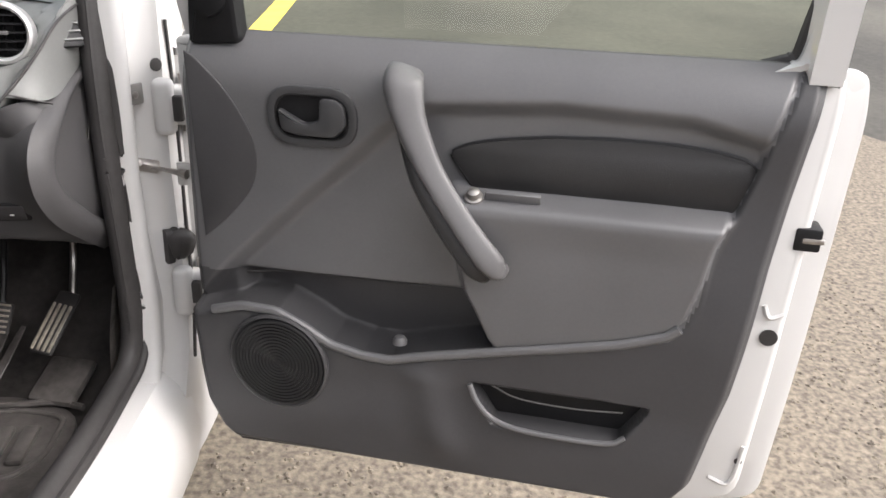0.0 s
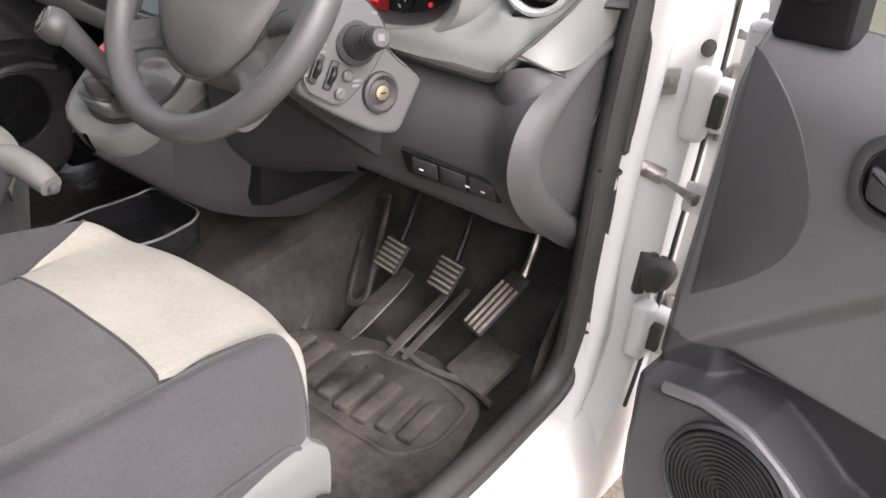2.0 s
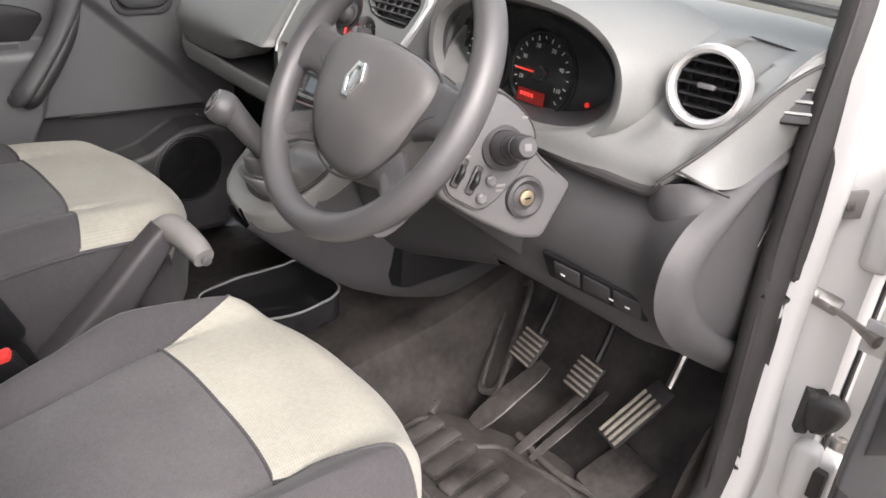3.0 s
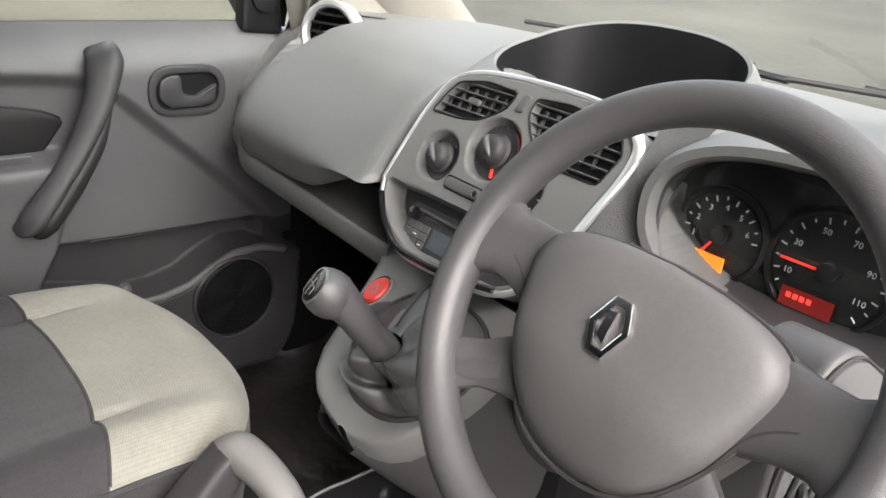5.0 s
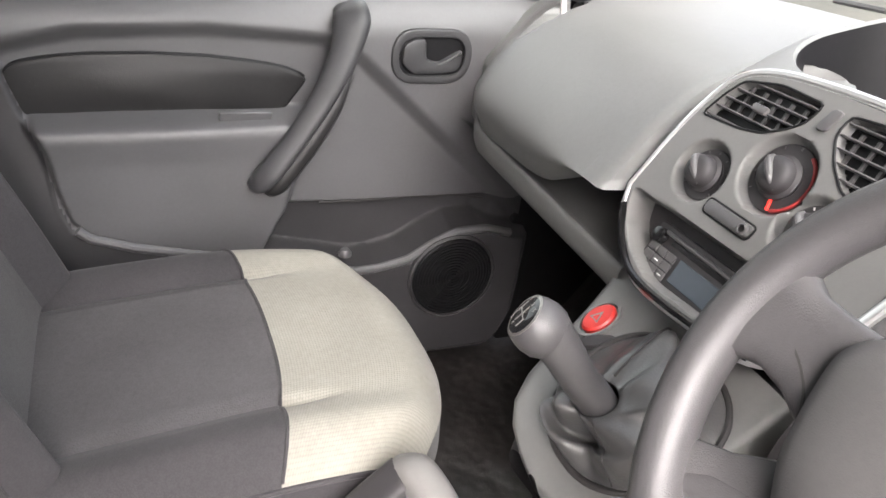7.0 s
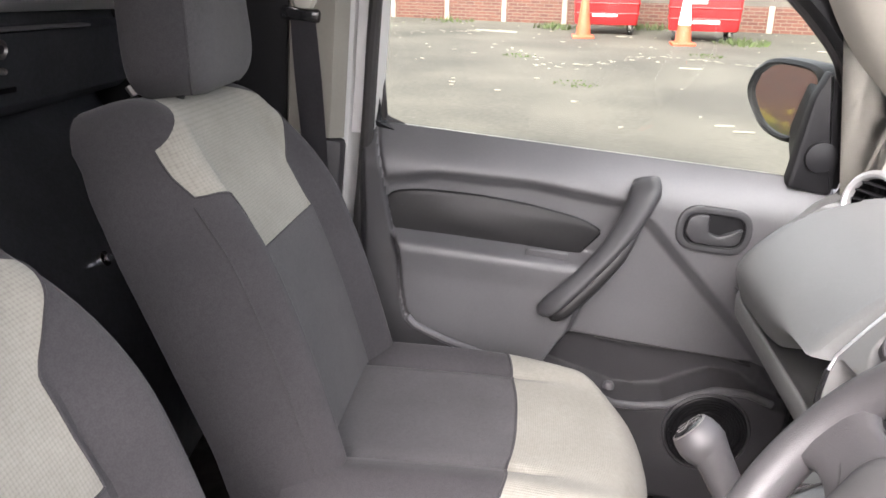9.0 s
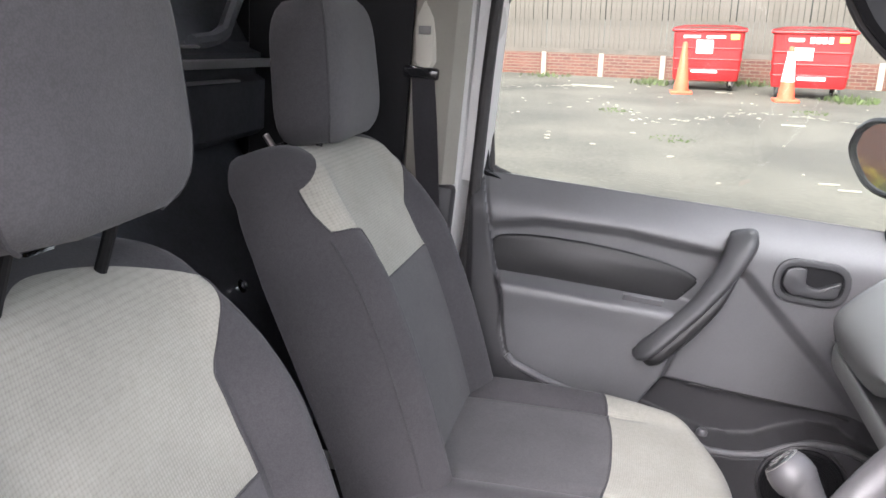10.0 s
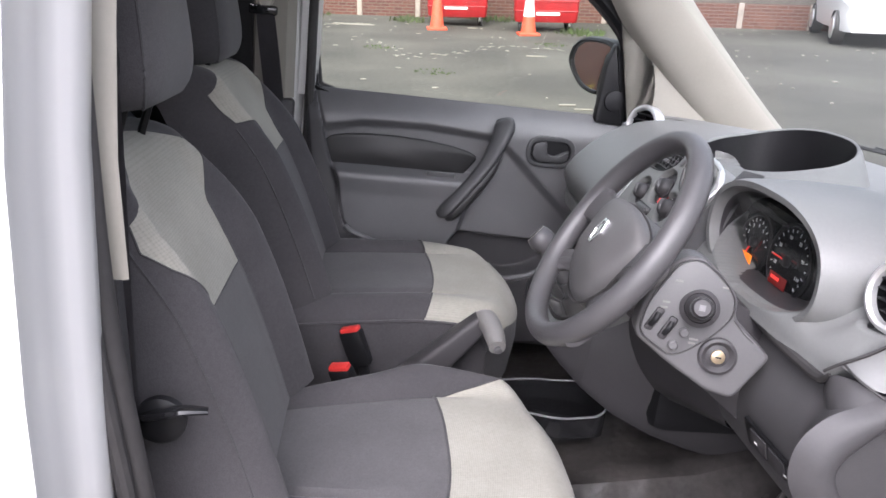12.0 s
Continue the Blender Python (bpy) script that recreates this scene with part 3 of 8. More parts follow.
def doorway_fittings(pillar):
    # rubber seal all round the driver's doorway
    path = [(0.690, 1.66, 1.30), (0.706, 1.625, 1.16), (0.712, 1.598, 1.00), (0.714, 1.590, 0.85), (0.714, 1.600, 0.68), (0.712, 1.602, 0.55), (0.706, 1.575, 0.485), (0.700, 1.50, 0.462), (0.700, 1.30, 0.458), (0.700, 1.00, 0.458), (0.704, 0.84, 0.470), (0.715, 0.785, 0.58), (0.718, 0.750, 0.80), (0.717, 0.714, 1.02), (0.715, 0.697, 1.22), (0.711, 0.690, 1.35), (0.69, 0.688, 1.62)]
    path = [(x + 0.022 * step(0.8, 1.4, y), y - 0.042 * step(1.1, 0.8, y) + 0.045 * step(0.8, 1.5, y), z - 0.025 * step(1.1, 0.6, z) * step(0.75, 1.2, y)) for x, y, z in path]
    seal = thing("door_seal", "black ribbed rubber seal round the open doorway", "seal", kind="structure")
    part("seal_lip", tube([(x - 0.007, y, z) for x, y, z in path], [0.0255] * 10 + [0.020] + [0.017] * 6, seg=14, per=6, up=(1, 0, 0), flat=0.85), RUBBER, seal)
    part("seal_bulb", tube([(x + 0.016, y + (0.004 if y > 1.2 else -0.002), z + 0.002) for x, y, z in path], 0.0095, seg=10, per=6), RUBBER, seal)
    part("seal_rib", tube([(x - 0.004, y - (0.020 if y > 1.45 and z > 0.5 else 0.0), z + (0.017 if z < 0.5 else 0)) for x, y, z in path], 0.006, seg=8, per=6), RUBBER, seal)
    # passenger doorway seal
    path = [(-0.728, 0.742, 0.50), (-0.730, 0.748, 0.80), (-0.724, 0.752, 1.05), (-0.700, 0.752, 1.32), (-0.665, 0.762, 1.60)]
    solid("door_seal_left", tube(path, 0.013, seg=10, per=6), RUBBER, "black rubber seal of the passenger doorway", "seal", kind="structure")
    # two hinges on the pillar
    for z in (0.960, 0.616):
        h = part("door_hinge", box(0.776, 0.812, 1.632, 1.668, z - 0.048, z + 0.048, 0.012, 3), WHITE, pillar, "white painted door hinge")
        part("hinge_arm", box(0.796, 0.834, 1.652, 1.690, z - 0.034, z + 0.034, 0.010, 3), WHITE, h)
        part("hinge_gap", box(0.803, 0.828, 1.640, 1.656, z - 0.024, z + 0.020, 0.004), RUBBER, h)
        part("hinge_pin", lathe([(0.0075, -0.05), (0.0075, 0.05), (0.004, 0.052)], Matrix.Translation((0.818, 1.690, z)), 12), STEEL, h)
    # check strap
    ck = thing("check_strap", "steel door check strap", "strap")
    part("strap_block", box(-0.020, 0.020, -0.010, 0.010, -0.009, 0.009, 0.004, m=look((0.778, 1.684, 0.832), (0.778 - 0.04, 1.684 + 0.80, 0.832 + 0.37)) @ Matrix.Rotation(radians(-14), 4, "Z")), STEEL, ck)
    part("strap_bolt", lathe([(0.007, 0), (0.007, 0.006), (0.003, 0.008)], facing((0.766, 1.676, 0.838), (0.2, -0.85, 0.45)), 12), STEEL, ck)
    part("strap_bar", tube([(0.780, 1.682, 0.831), (0.815, 1.668, 0.829), (0.840, 1.654, 0.829), (0.858, 1.646, 0.828)], [0.0045, 0.004, 0.006, 0.009], seg=8, per=4), STEEL, ck)
    part("strap_plate", box(0.838, 0.868, 1.652, 1.660, 0.805, 0.848, 0.003), WHITE, ck)
    # cable boot between pillar and door
    bt = thing("cable_boot", "black rubber cable boot between pillar and door", "boot")
    part("boot_body", tube([(0.768, 1.640, 0.744), (0.780, 1.648, 0.746), (0.794, 1.658, 0.742), (0.806, 1.667, 0.736)], [0.026, 0.032, 0.030, 0.020], seg=16, per=4, power=3.2), RUBBER, bt)
    part("boot_collar", prism(rounded([(-0.020, -0.034), (0.020, -0.034), (0.020, 0.034), (-0.020, 0.034)], 0.010, 4), 0.014, facing((0.764, 1.634, 0.744), (0.75, 0.62, 0.0)), 0.003), RUBBER, bt)
    part("boot_fold", tube([(0.776, 1.632, 0.772), (0.788, 1.640, 0.778), (0.802, 1.652, 0.768)], 0.005, seg=8, per=4), RUBBER, bt)
    settle(bt, Matrix.Translation((0.022, 0.062, -0.074)))
    # door switch plate and grommet
    st = thing("door_switch", "small grey door switch screwed to the pillar", "switch")
    part("switch_plate", box(-0.020, 0.020, -0.003, 0.003, -0.017, 0.017, 0.002, m=pose(0.752, 1.622, 0.985, 0, 0, 62)), GREYSIDE, st)
    part("switch_screw", lathe([(0.006, 0), (0.006, 0.003), (0.003, 0.004)], facing((0.7555, 1.618, 0.985), (0.88, -0.47, 0)), 14), STEEL, st)
    settle(st, PILLAR_FIT)
    grommet = solid("grommet", lathe([(0.011, 0), (0.011, 0.003), (0.006, 0.004)], facing((0.786, 1.650, 1.030), (0.75, -0.6, 0)), 20), RUBBER, "black rubber grommet in the pillar", "grommet")
    settle(grommet, PILLAR_FIT)
    solid("bonnet_release", box(0.714, 0.719, 1.650, 1.656, 0.640, 0.725, 0.002), GREYSIDE, "pale grey trim strip below the dashboard end", "trim strip")
    joint = [(0.8035, 1.672, 1.10), (0.8045, 1.676, 0.95), (0.8045, 1.672, 0.75), (0.8045, 1.668, 0.60), (0.8045, 1.64, 0.48)]
    joint = [tuple(PILLAR_FIT @ Vector(p)) for p in joint]
    solid("panel_joint", tube(joint, 0.0035, seg=6, per=5), RUBBER, "dark sealed joint down the hinge pillar", "joint", kind="structure")
    # side trim of the driver's footwell
    secs = []
    for y in np.linspace(1.575, 1.80, 6):
        secs.append(smooth_path([(0.690, y, 0.66), (0.672, y, 0.56), (0.655 - 0.02 * math.sin((y - 1.2) * 9), y, 0.46), (0.630, y, 0.385)], 4))
    low = Matrix.Translation((0.022, 0.040, -0.040))
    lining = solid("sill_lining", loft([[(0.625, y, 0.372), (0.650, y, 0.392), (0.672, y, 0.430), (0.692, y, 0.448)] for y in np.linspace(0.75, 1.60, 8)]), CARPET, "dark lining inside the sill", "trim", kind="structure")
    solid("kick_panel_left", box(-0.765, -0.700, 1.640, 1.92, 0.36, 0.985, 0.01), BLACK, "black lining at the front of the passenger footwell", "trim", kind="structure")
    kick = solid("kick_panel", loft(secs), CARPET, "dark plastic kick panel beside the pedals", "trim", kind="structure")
    settle(lining, low)
    settle(kick, low)


def seat_belts():
    for side in (-1, 1):
        belt = thing("seat_belt", "black seat belt hanging from a cream shoulder anchor", "seat belt", "seat belts")
        top = (side * 0.652, 0.630, 1.289) if side < 0 else (side * 0.600, 0.643, 1.38)
        cov = pose(top[0], top[1], top[2] + 0.055, 4, 0, 0)
        part("anchor_cover", loft([[cov @ Vector((side * -0.012 * f, w * a, h)) for a, f in ((-1, 0), (-0.7, 0.8), (0, 1.1), (0.7, 0.8), (1, 0))] for w, h in ((0.016, -0.062), (0.024, -0.05), (0.026, 0.0), (0.022, 0.05), (0.014, 0.062))]), COVER, belt, "cream plastic anchor cover")
        part("cover_notch", box(-0.004, 0.004, -0.012, 0.012, -0.012, 0.004, 0.002, m=cov @ Matrix.Translation((side * -0.0125, 0, 0.012))), GREYSIDE, belt)
        part("belt_guide", box(-0.008, 0.008, -0.036, 0.036, -0.012, 0.012, 0.006, m=pose(top[0] - side * 0.008, top[1], top[2] - 0.018)), GLOSSBLACK, belt, "black belt guide")
        rows = []
        for k in np.linspace(0, 1, 14):
            z = top[2] - 0.02 - k * (top[2] - 0.60)
            y = top[1] + (-0.020 + 0.055 * k if side > 0 else 0.005 + 0.10 * k)
            x = top[0] - side * (0.012 + 0.004 * math.sin(6 * k)) + side * 0.035 * k
            w = 0.023 + 0.002 * math.sin(9 * k)
            rows.append([(x, y - w, z), (x - side * 0.002, y, z), (x, y + w, z)])
        bm = loft(rows)
        bmesh.ops.solidify(bm, geom=bm.faces[:], thickness=0.002)
        part("webbing", bm, BELT, belt, "black woven webbing")


def rear_body():
    """Plain white load body closing the van behind the bulkhead."""
    secs = []
    for y, k in ((0.17, 1.0), (-0.6, 1.0), (-1.5, 0.99), (-1.85, 0.97), (-1.92, 0.93)):
        out = rounded([(-0.85 * k, 0.30), (0.85 * k, 0.30), (0.85 * k, 1.05), (0.77 * k, 1.85 * k), (-0.77 * k, 1.85 * k), (-0.85 * k, 1.05)], 0.06, 3)
        secs.append([(p.x, y, p.y) for p in out])
    solid("body_rear", loft(secs, closed=True, caps=True), WHITE, "white painted load body of the van", "van body", kind="structure")


rear_body()
floor_pan()
tunnel()
hinge_pillar = sill_and_pillars()
windscreen_and_roof()
bulkhead()
side_walls()
doorway_fittings(hinge_pillar)
seat_belts()

# ---- the two front doors ----
HINGE, OPEN = (0.826, 1.700), radians(74.9)
HINGE_OPEN = (0.8793, 1.6831)
LIP = [(0.03, 0.638), (0.06, 0.640), (0.117, 0.656), (0.177, 0.654), (0.224, 0.632), (0.266, 0.606), (0.319, 0.594), (0.366, 0.592), (0.413, 0.605), (0.522, 0.630), (0.641, 0.656), (0.722, 0.675), (0.784, 0.697), (0.806, 0.718), (0.820, 0.767), (0.830, 0.830), (0.847, 0.875), (0.95, 1.2)]
ARM_EDGE = [(0.55, 0.560), (0.62, 0.530), (0.649, 0.505), (0.721, 0.470), (0.80, 0.452), (0.86, 0.445), (1.0, 0.44)]
UPPER = [(0.03, 0.64), (0.09, 0.706), (0.19, 0.80), (0.36, 0.953), (0.42, 0.985), (0.6, 0.998), (0.78, 0.992), (0.87, 0.970), (0.92, 0.90), (0.96, 0.80)]
LEFT = [(0.385, 0.090), (0.416, 0.055), (0.463, 0.035), (0.53, 0.024), (0.606, 0.020), (0.741, 0.022), (0.958, 0.033), (1.07, 0.035)]
RIGHT = [(0.381, 0.780), (0.391, 0.822), (0.439, 0.853), (0.601, 0.887), (0.72, 0.900), (0.801, 0.908), (0.862, 0.916), (0.988, 0.931), (1.050, 0.941), (1.07, 0.934)]


FITTED_OPEN = Matrix(((1.0315, 0, -0.0071, 0.0206), (0, 1, 0.044, -0.0309), (0.0018, 0, 1.0546, -0.0414), (0, 0, 0, 1)))
FITTED = Matrix(((1.0118, 0, -0.0070, 0.0202), (0, 1, 0, 0), (0.0017, 0, 1.0173, -0.0115), (0, 0, 0, 1)))


def near(line, u, z):
    """Distance of a point below a line of the trim, measured square to it."""
    slope = (curve_at(line, u + 0.006) - curve_at(line, u - 0.006)) / 0.012
    return (curve_at(line, u) - z) / math.sqrt(1 + slope * slope)


def panel_height(u, z):
    """How far the door trim stands inward of its base plane."""
    edge = curve_at(ARM_EDGE, z)
    below = near(LIP, u, z)
    h = 0.020 * step(-0.014, 0.014, -near(UPPER, u, z))
    pocket = step(0.702, 0.694, z - 0.02 * (u - 0.16)) * step(0.085, 0.12, u)
    h -= 0.034 * pocket
    arm = step(edge - 0.004, edge + 0.022, u) * step(0.882, 0.858, z)
    h = h * (1 - arm) + 0.052 * arm
    ledge = step(edge, edge + 0.03, u) * step(0.868, 0.846, z) * step(0.80, 0.85, z)
    h += 0.004 * ledge
    frame_part = step(-0.006, 0.012, below)
    rail = 0.054 + 0.010 * step(0.56, 0.45, z) - 0.036 * step(0.66, 0.92, z) * step(0.70, 0.80, u)
    h = h * (1 - frame_part) + rail * frame_part
    if u > 0.515:
        h -= 0.007 * max(0.0, 1 - abs(below - 0.001) / 0.006)
    wave = math.exp(-(((u - 0.42 - 0.30 * (0.58 - z)) / 0.035) ** 2)) * step(0.60, 0.56, z) * step(0.40, 0.46, z)
    h += 0.010 * wave
    slot = step(0.0, 0.008, min(u - 0.500 - 0.62 * max(0, 0.560 - z), 0.776 - 0.62 * max(0, 0.560 - z) - u, z - 0.500, 0.570 - z))
    h -= 0.066 * slot
    h -= 0.050 * max(0.0, (z - 0.985) / 0.087) ** 2
    h -= 0.014 * step(0.014, 0.0, min(u - curve_at(LEFT, z), curve_at(RIGHT, z) - u, (z - 0.385) * 0.8))
    return h


def build_door(side, m):
    """A front door: side is +1 for the driver's. Local axes: u back from the hinge, n inward, z up."""
    driver = side > 0
    label = "open white van door with dark grey moulded inner trim" if driver else "closed van door with dark grey moulded inner trim"
    door = thing("door_1" if driver else "door_2", label, "door", "front doors", "structure")
    base = 0.107

    def dpart(name, bm, mat, parent=door, lab="", smooth=True, angle=35):
        bmesh.ops.transform(bm, matrix=m @ (FITTED_OPEN if driver else FITTED), verts=bm.verts)
        bmesh.ops.recalc_face_normals(bm, faces=bm.faces)
        return part(name, bm, mat, parent, lab, smooth, angle)

    flat = Matrix(((1, 0, 0, 0), (0, 0, 1, 0), (0, 1, 0, 0), (0, 0, 0, 1)))  # u, v, w to u, z, n

    def at(u, n, z):
        mm = flat.copy()
        mm.translation = (u, n, z)
        return mm

    # moulded panel
    nu, nz = 260, 200
    secs = []
    for j in range(nz + 1):
        zz = 0.385 + (1.072 - 0.385) * j / nz
        a, b = curve_at(LEFT, zz), curve_at(RIGHT, zz)
        row = []
        for i in range(nu + 1):
            u = a + (b - a) * i / nu
            z = zz + 0.012 * (1 - j / nz) * math.cos(3.5 * (u - 0.6))
            row.append((u, base + panel_height(u, z), z))
        row = [(a, 0.07, zz)] + row + [(b, 0.07, zz)]
        secs.append(row)
    secs.insert(0, [(p[0], 0.07, p[2]) for p in secs[0]])
    bm = loft(secs)
    # shade painted in: faces below the lip and in the pocket go darker
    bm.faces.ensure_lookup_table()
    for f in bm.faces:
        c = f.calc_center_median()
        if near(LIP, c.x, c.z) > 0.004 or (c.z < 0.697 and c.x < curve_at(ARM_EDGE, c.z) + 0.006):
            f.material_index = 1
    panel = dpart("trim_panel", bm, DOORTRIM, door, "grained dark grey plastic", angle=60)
    panel.data.materials.append(DARKTRIM)
    # darker soft insert above the armrest
    pts = rounded([(0.448, 0.925), (0.487, 0.873), (0.603, 0.876), (0.690, 0.877), (0.775, 0.875), (0.826, 0.866), (0.868, 0.860), (0.877, 0.900), (0.868, 0.940), (0.853, 0.949), (0.809, 0.957), (0.757, 0.961), (0.682, 0.962), (0.597, 0.958), (0.518, 0.948), (0.477, 0.939)], 0.012, 3)
    dpart("insert", prism(pts, 0.012, at(0, base - 0.004, 0), 0.004), VINYL, door, "black soft vinyl insert")
    edge = [Vector((p[0], 0, p[1])) for p in pts]
    dpart("insert_seam", tube([(p.x, base + 0.004, p.z) for p in edge], 0.0028, seg=6, closed=True), BLACK)
    # low pocket: a black plate stands in for its shaded inside
    pts = rounded([(0.494, 0.578), (0.785, 0.578), (0.750, 0.498), (0.545, 0.498)], 0.015)
    dpart("pocket", prism(pts, 0.004, at(0, base + 0.018, 0)), BLACK, door, "black plate for the shaded inside of the pocket")
    dpart("pocket_rim", tube([(0.500, base + 0.0615, 0.572), (0.512, base + 0.064, 0.545), (0.534, base + 0.065, 0.520), (0.572, base + 0.065, 0.505), (0.64, base + 0.065, 0.500), (0.72, base + 0.064, 0.502), (0.745, base + 0.060, 0.515)], 0.0045, seg=8, per=5), DOORTRIM)
    dpart("pocket_edge", tube([(0.53, base + 0.0225, 0.552), (0.575, base + 0.0225, 0.534), (0.66, base + 0.0225, 0.530), (0.74, base + 0.0225, 0.536)], 0.0015, seg=6, per=4), GREYSIDE)
    # darker quarter disc over the mirror drive and the dark seam above the long pocket
    arc = [(0.050, 1.045), (0.069, 1.033), (0.112, 0.989), (0.144, 0.932), (0.151, 0.889), (0.138, 0.843), (0.096, 0.794), (0.050, 0.755)]
    dpart("corner_panel", prism([(0.050, 0.80)] + [(p.x, p.y) for p in smooth_path([(*q, 0) for q in arc], 5)], 0.004, at(0, base + 0.0185, 0), 0.0015), DARKTRIM, door, "grey quarter-round corner panel")
    dpart("pocket_seam", tube([(0.105, base - 0.003, 0.688), (0.18, base - 0.006, 0.698), (0.30, base - 0.006, 0.699), (0.42, base - 0.006, 0.701)], 0.0022, seg=6, per=4), RUBBER)
    # rounded lip of the long pocket
    lip_pts = [(u, base + 0.052, curve_at(LIP, u) - 0.003) for u in np.linspace(0.065, 0.80, 90)]
    dpart("pocket_lip", tube(lip_pts, 0.0080, seg=10), DOORTRIM)
    dpart("bottle_clip", lathe([(0.012, 0), (0.012, 0.006), (0.008, 0.012), (0.003, 0.013)], at(0.380, base + 0.036, 0.614) @ pose(0, 0, 0, -90), 14), DOORTRIM)
    # loudspeaker
    spk = at(0.177, base + 0.058, 0.560)
    loud = dpart("speaker", lathe([(0.087, -0.01), (0.087, 0.004), (0.083, 0.007), (0.080, 0.003)], spk, 40), DARKTRIM)
    rows = [(0.080, 0.003), (0.079, 0.006)]
    for k in range(13):
        r = 0.077 - 0.0058 * k
        rows += [(r, 0.0075), (r - 0.0022, 0.0075), (r - 0.0030, 0.0052), (max(0.001, r - 0.0050), 0.0052)]
    dpart("speaker_grille", lathe(rows, spk, 40), BLACK, loud, "black perforated grille", angle=20)
    # inner handle
    def stadium(cu, cz, w, h, r):
        return rounded([(cu - w / 2, cz - h / 2), (cu + w / 2, cz - h / 2), (cu + w / 2, cz + h / 2), (cu - w / 2, cz + h / 2)], r, 6)
    hu, hz = 0.246, 0.963
    hb = base + 0.018
    handle = dpart("door_release", ring(stadium(hu, hz, 0.140, 0.088, 0.043), stadium(hu, hz, 0.112, 0.062, 0.030), 0.008, at(0, hb, 0), bevel=0.003), HANDLE, door, "recessed grey release handle")
    dpart("recess", prism(stadium(hu, hz, 0.120, 0.070, 0.034), 0.002, at(0, hb + 0.0005, 0)), BLACK, handle)
    lever = rounded([(hu - 0.052, hz + 0.012), (hu - 0.048, hz - 0.022), (hu - 0.02, hz - 0.028), (hu + 0.035, hz - 0.028), (hu + 0.054, hz - 0.010), (hu + 0.052, hz + 0.020), (hu + 0.035, hz + 0.029), (hu + 0.014, hz + 0.029), (hu + 0.012, hz - 0.004), (hu - 0.010, hz - 0.010)], 0.008, 4)
    dpart("lever", prism(lever, 0.012, at(0, hb + 0.001, 0), 0.005), HANDLE, handle)
    dpart("recess_seam", tube([(p[0], hb + 0.006, p[1]) for p in stadium(hu, hz, 0.114, 0.064, 0.031)], 0.0022, seg=6, closed=True), BLACK, handle)
    # pull bar
    path = [(0.384, base + 0.010, 1.032), (0.388, base + 0.036, 1.018), (0.402, base + 0.050, 0.972), (0.433, base + 0.060, 0.910), (0.476, base + 0.068, 0.848), (0.520, base + 0.072, 0.792), (0.536, base + 0.062, 0.775), (0.526, base + 0.030, 0.780)]
    # driver's handle in paler plastic, standing in for the daylight on the open door
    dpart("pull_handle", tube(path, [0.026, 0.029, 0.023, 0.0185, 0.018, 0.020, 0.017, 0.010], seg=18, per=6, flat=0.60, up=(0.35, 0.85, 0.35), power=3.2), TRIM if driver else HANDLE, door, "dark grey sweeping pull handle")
    dpart("pull_handle_pad", tube([(p[0] - 0.016, p[1] - 0.006, p[2] - 0.014) for p in path[2:-1]], [0.006, 0.017, 0.021, 0.021, 0.014], seg=12, per=6, flat=0.8, up=(0.6, 0.55, 0.5)), VINYL, door, "black soft grip side")
    # window switches on the armrest
    sw = thing("switch_panel", "", "")
    VAN_THINGS.remove(sw)
    sw.parent = door
    tilt = Matrix.Translation((0.548, base + 0.030, 0.868)) @ Matrix.Rotation(radians(62), 4, "X")
    dpart("switch_plate", box(-0.040, 0.040, -0.016, 0.016, -0.004, 0.004, 0.003, m=tilt), DOORTRIM, sw)
    dpart("switch", box(-0.012, 0.014, -0.009, 0.009, 0.003, 0.008, 0.002, m=tilt), BLACK, sw)
    dpart("switch_mark", box(0.002, 0.010, -0.003, 0.003, 0.008, 0.0092, m=tilt), CHROME, sw)
    if driver:
        knob = Matrix.Translation((0.492, base + 0.034, 0.868)) @ Matrix.Rotation(radians(-28), 4, "X")
        dpart("mirror_knob", lathe([(0.014, 0), (0.014, 0.004), (0.010, 0.005), (0.009, 0.014), (0.004, 0.016)], knob, 18), STEEL, sw)
    # white pressed steel behind the trim
    pts = rounded([(-0.004, 0.43), (0.06, 0.362), (0.10, 0.355), (0.86, 0.335), (0.945, 0.36), (0.958, 0.60), (0.972, 1.02), (0.968, 1.056), (0.002, 1.056)], [0.04, 0.03, 0.03, 0.03, 0.04, 0.05, 0.02, 0.01, 0.01], 4)
    inner = dpart("inner_frame", prism(pts, 0.060, at(0, 0.012, 0), 0.012, 3), WHITE, door, "white painted steel")
    pts = rounded([(-0.02, 0.37), (0.08, 0.315), (0.94, 0.305), (0.995, 0.33), (1.010, 0.60), (1.020, 1.00), (1.010, 1.058), (-0.02, 1.058)], [0.05, 0.03, 0.03, 0.03, 0.1, 0.05, 0.02, 0.01], 4)
    dpart("outer_skin", prism(pts, 0.030, at(0, -0.020, 0), 0.006, 2), WHITE, door, "white painted outer skin")
    dpart("latch", box(0.945, 0.982, 0.030, 0.075, 0.815, 0.850, 0.004), BLACK, inner, "black door latch")
    dpart("latch_claw", box(0.955, 0.985, 0.062, 0.077, 0.828, 0.836, 0.002), STEEL, inner)
    for u, z, r in ((0.940, 0.672, 0.0135), (0.936, 0.44, 0.006)):
        dpart("drain_hole", lathe([(r, 0), (r, 0.002), (r * 0.4, 0.002)], at(u, 0.0725, z), 18), RUBBER, inner)
    dpart("pressed_mark", tube([(0.925, 0.072, 0.725), (0.935, 0.073, 0.705), (0.955, 0.070, 0.712)], 0.004, seg=6, per=4), WHITE, inner)
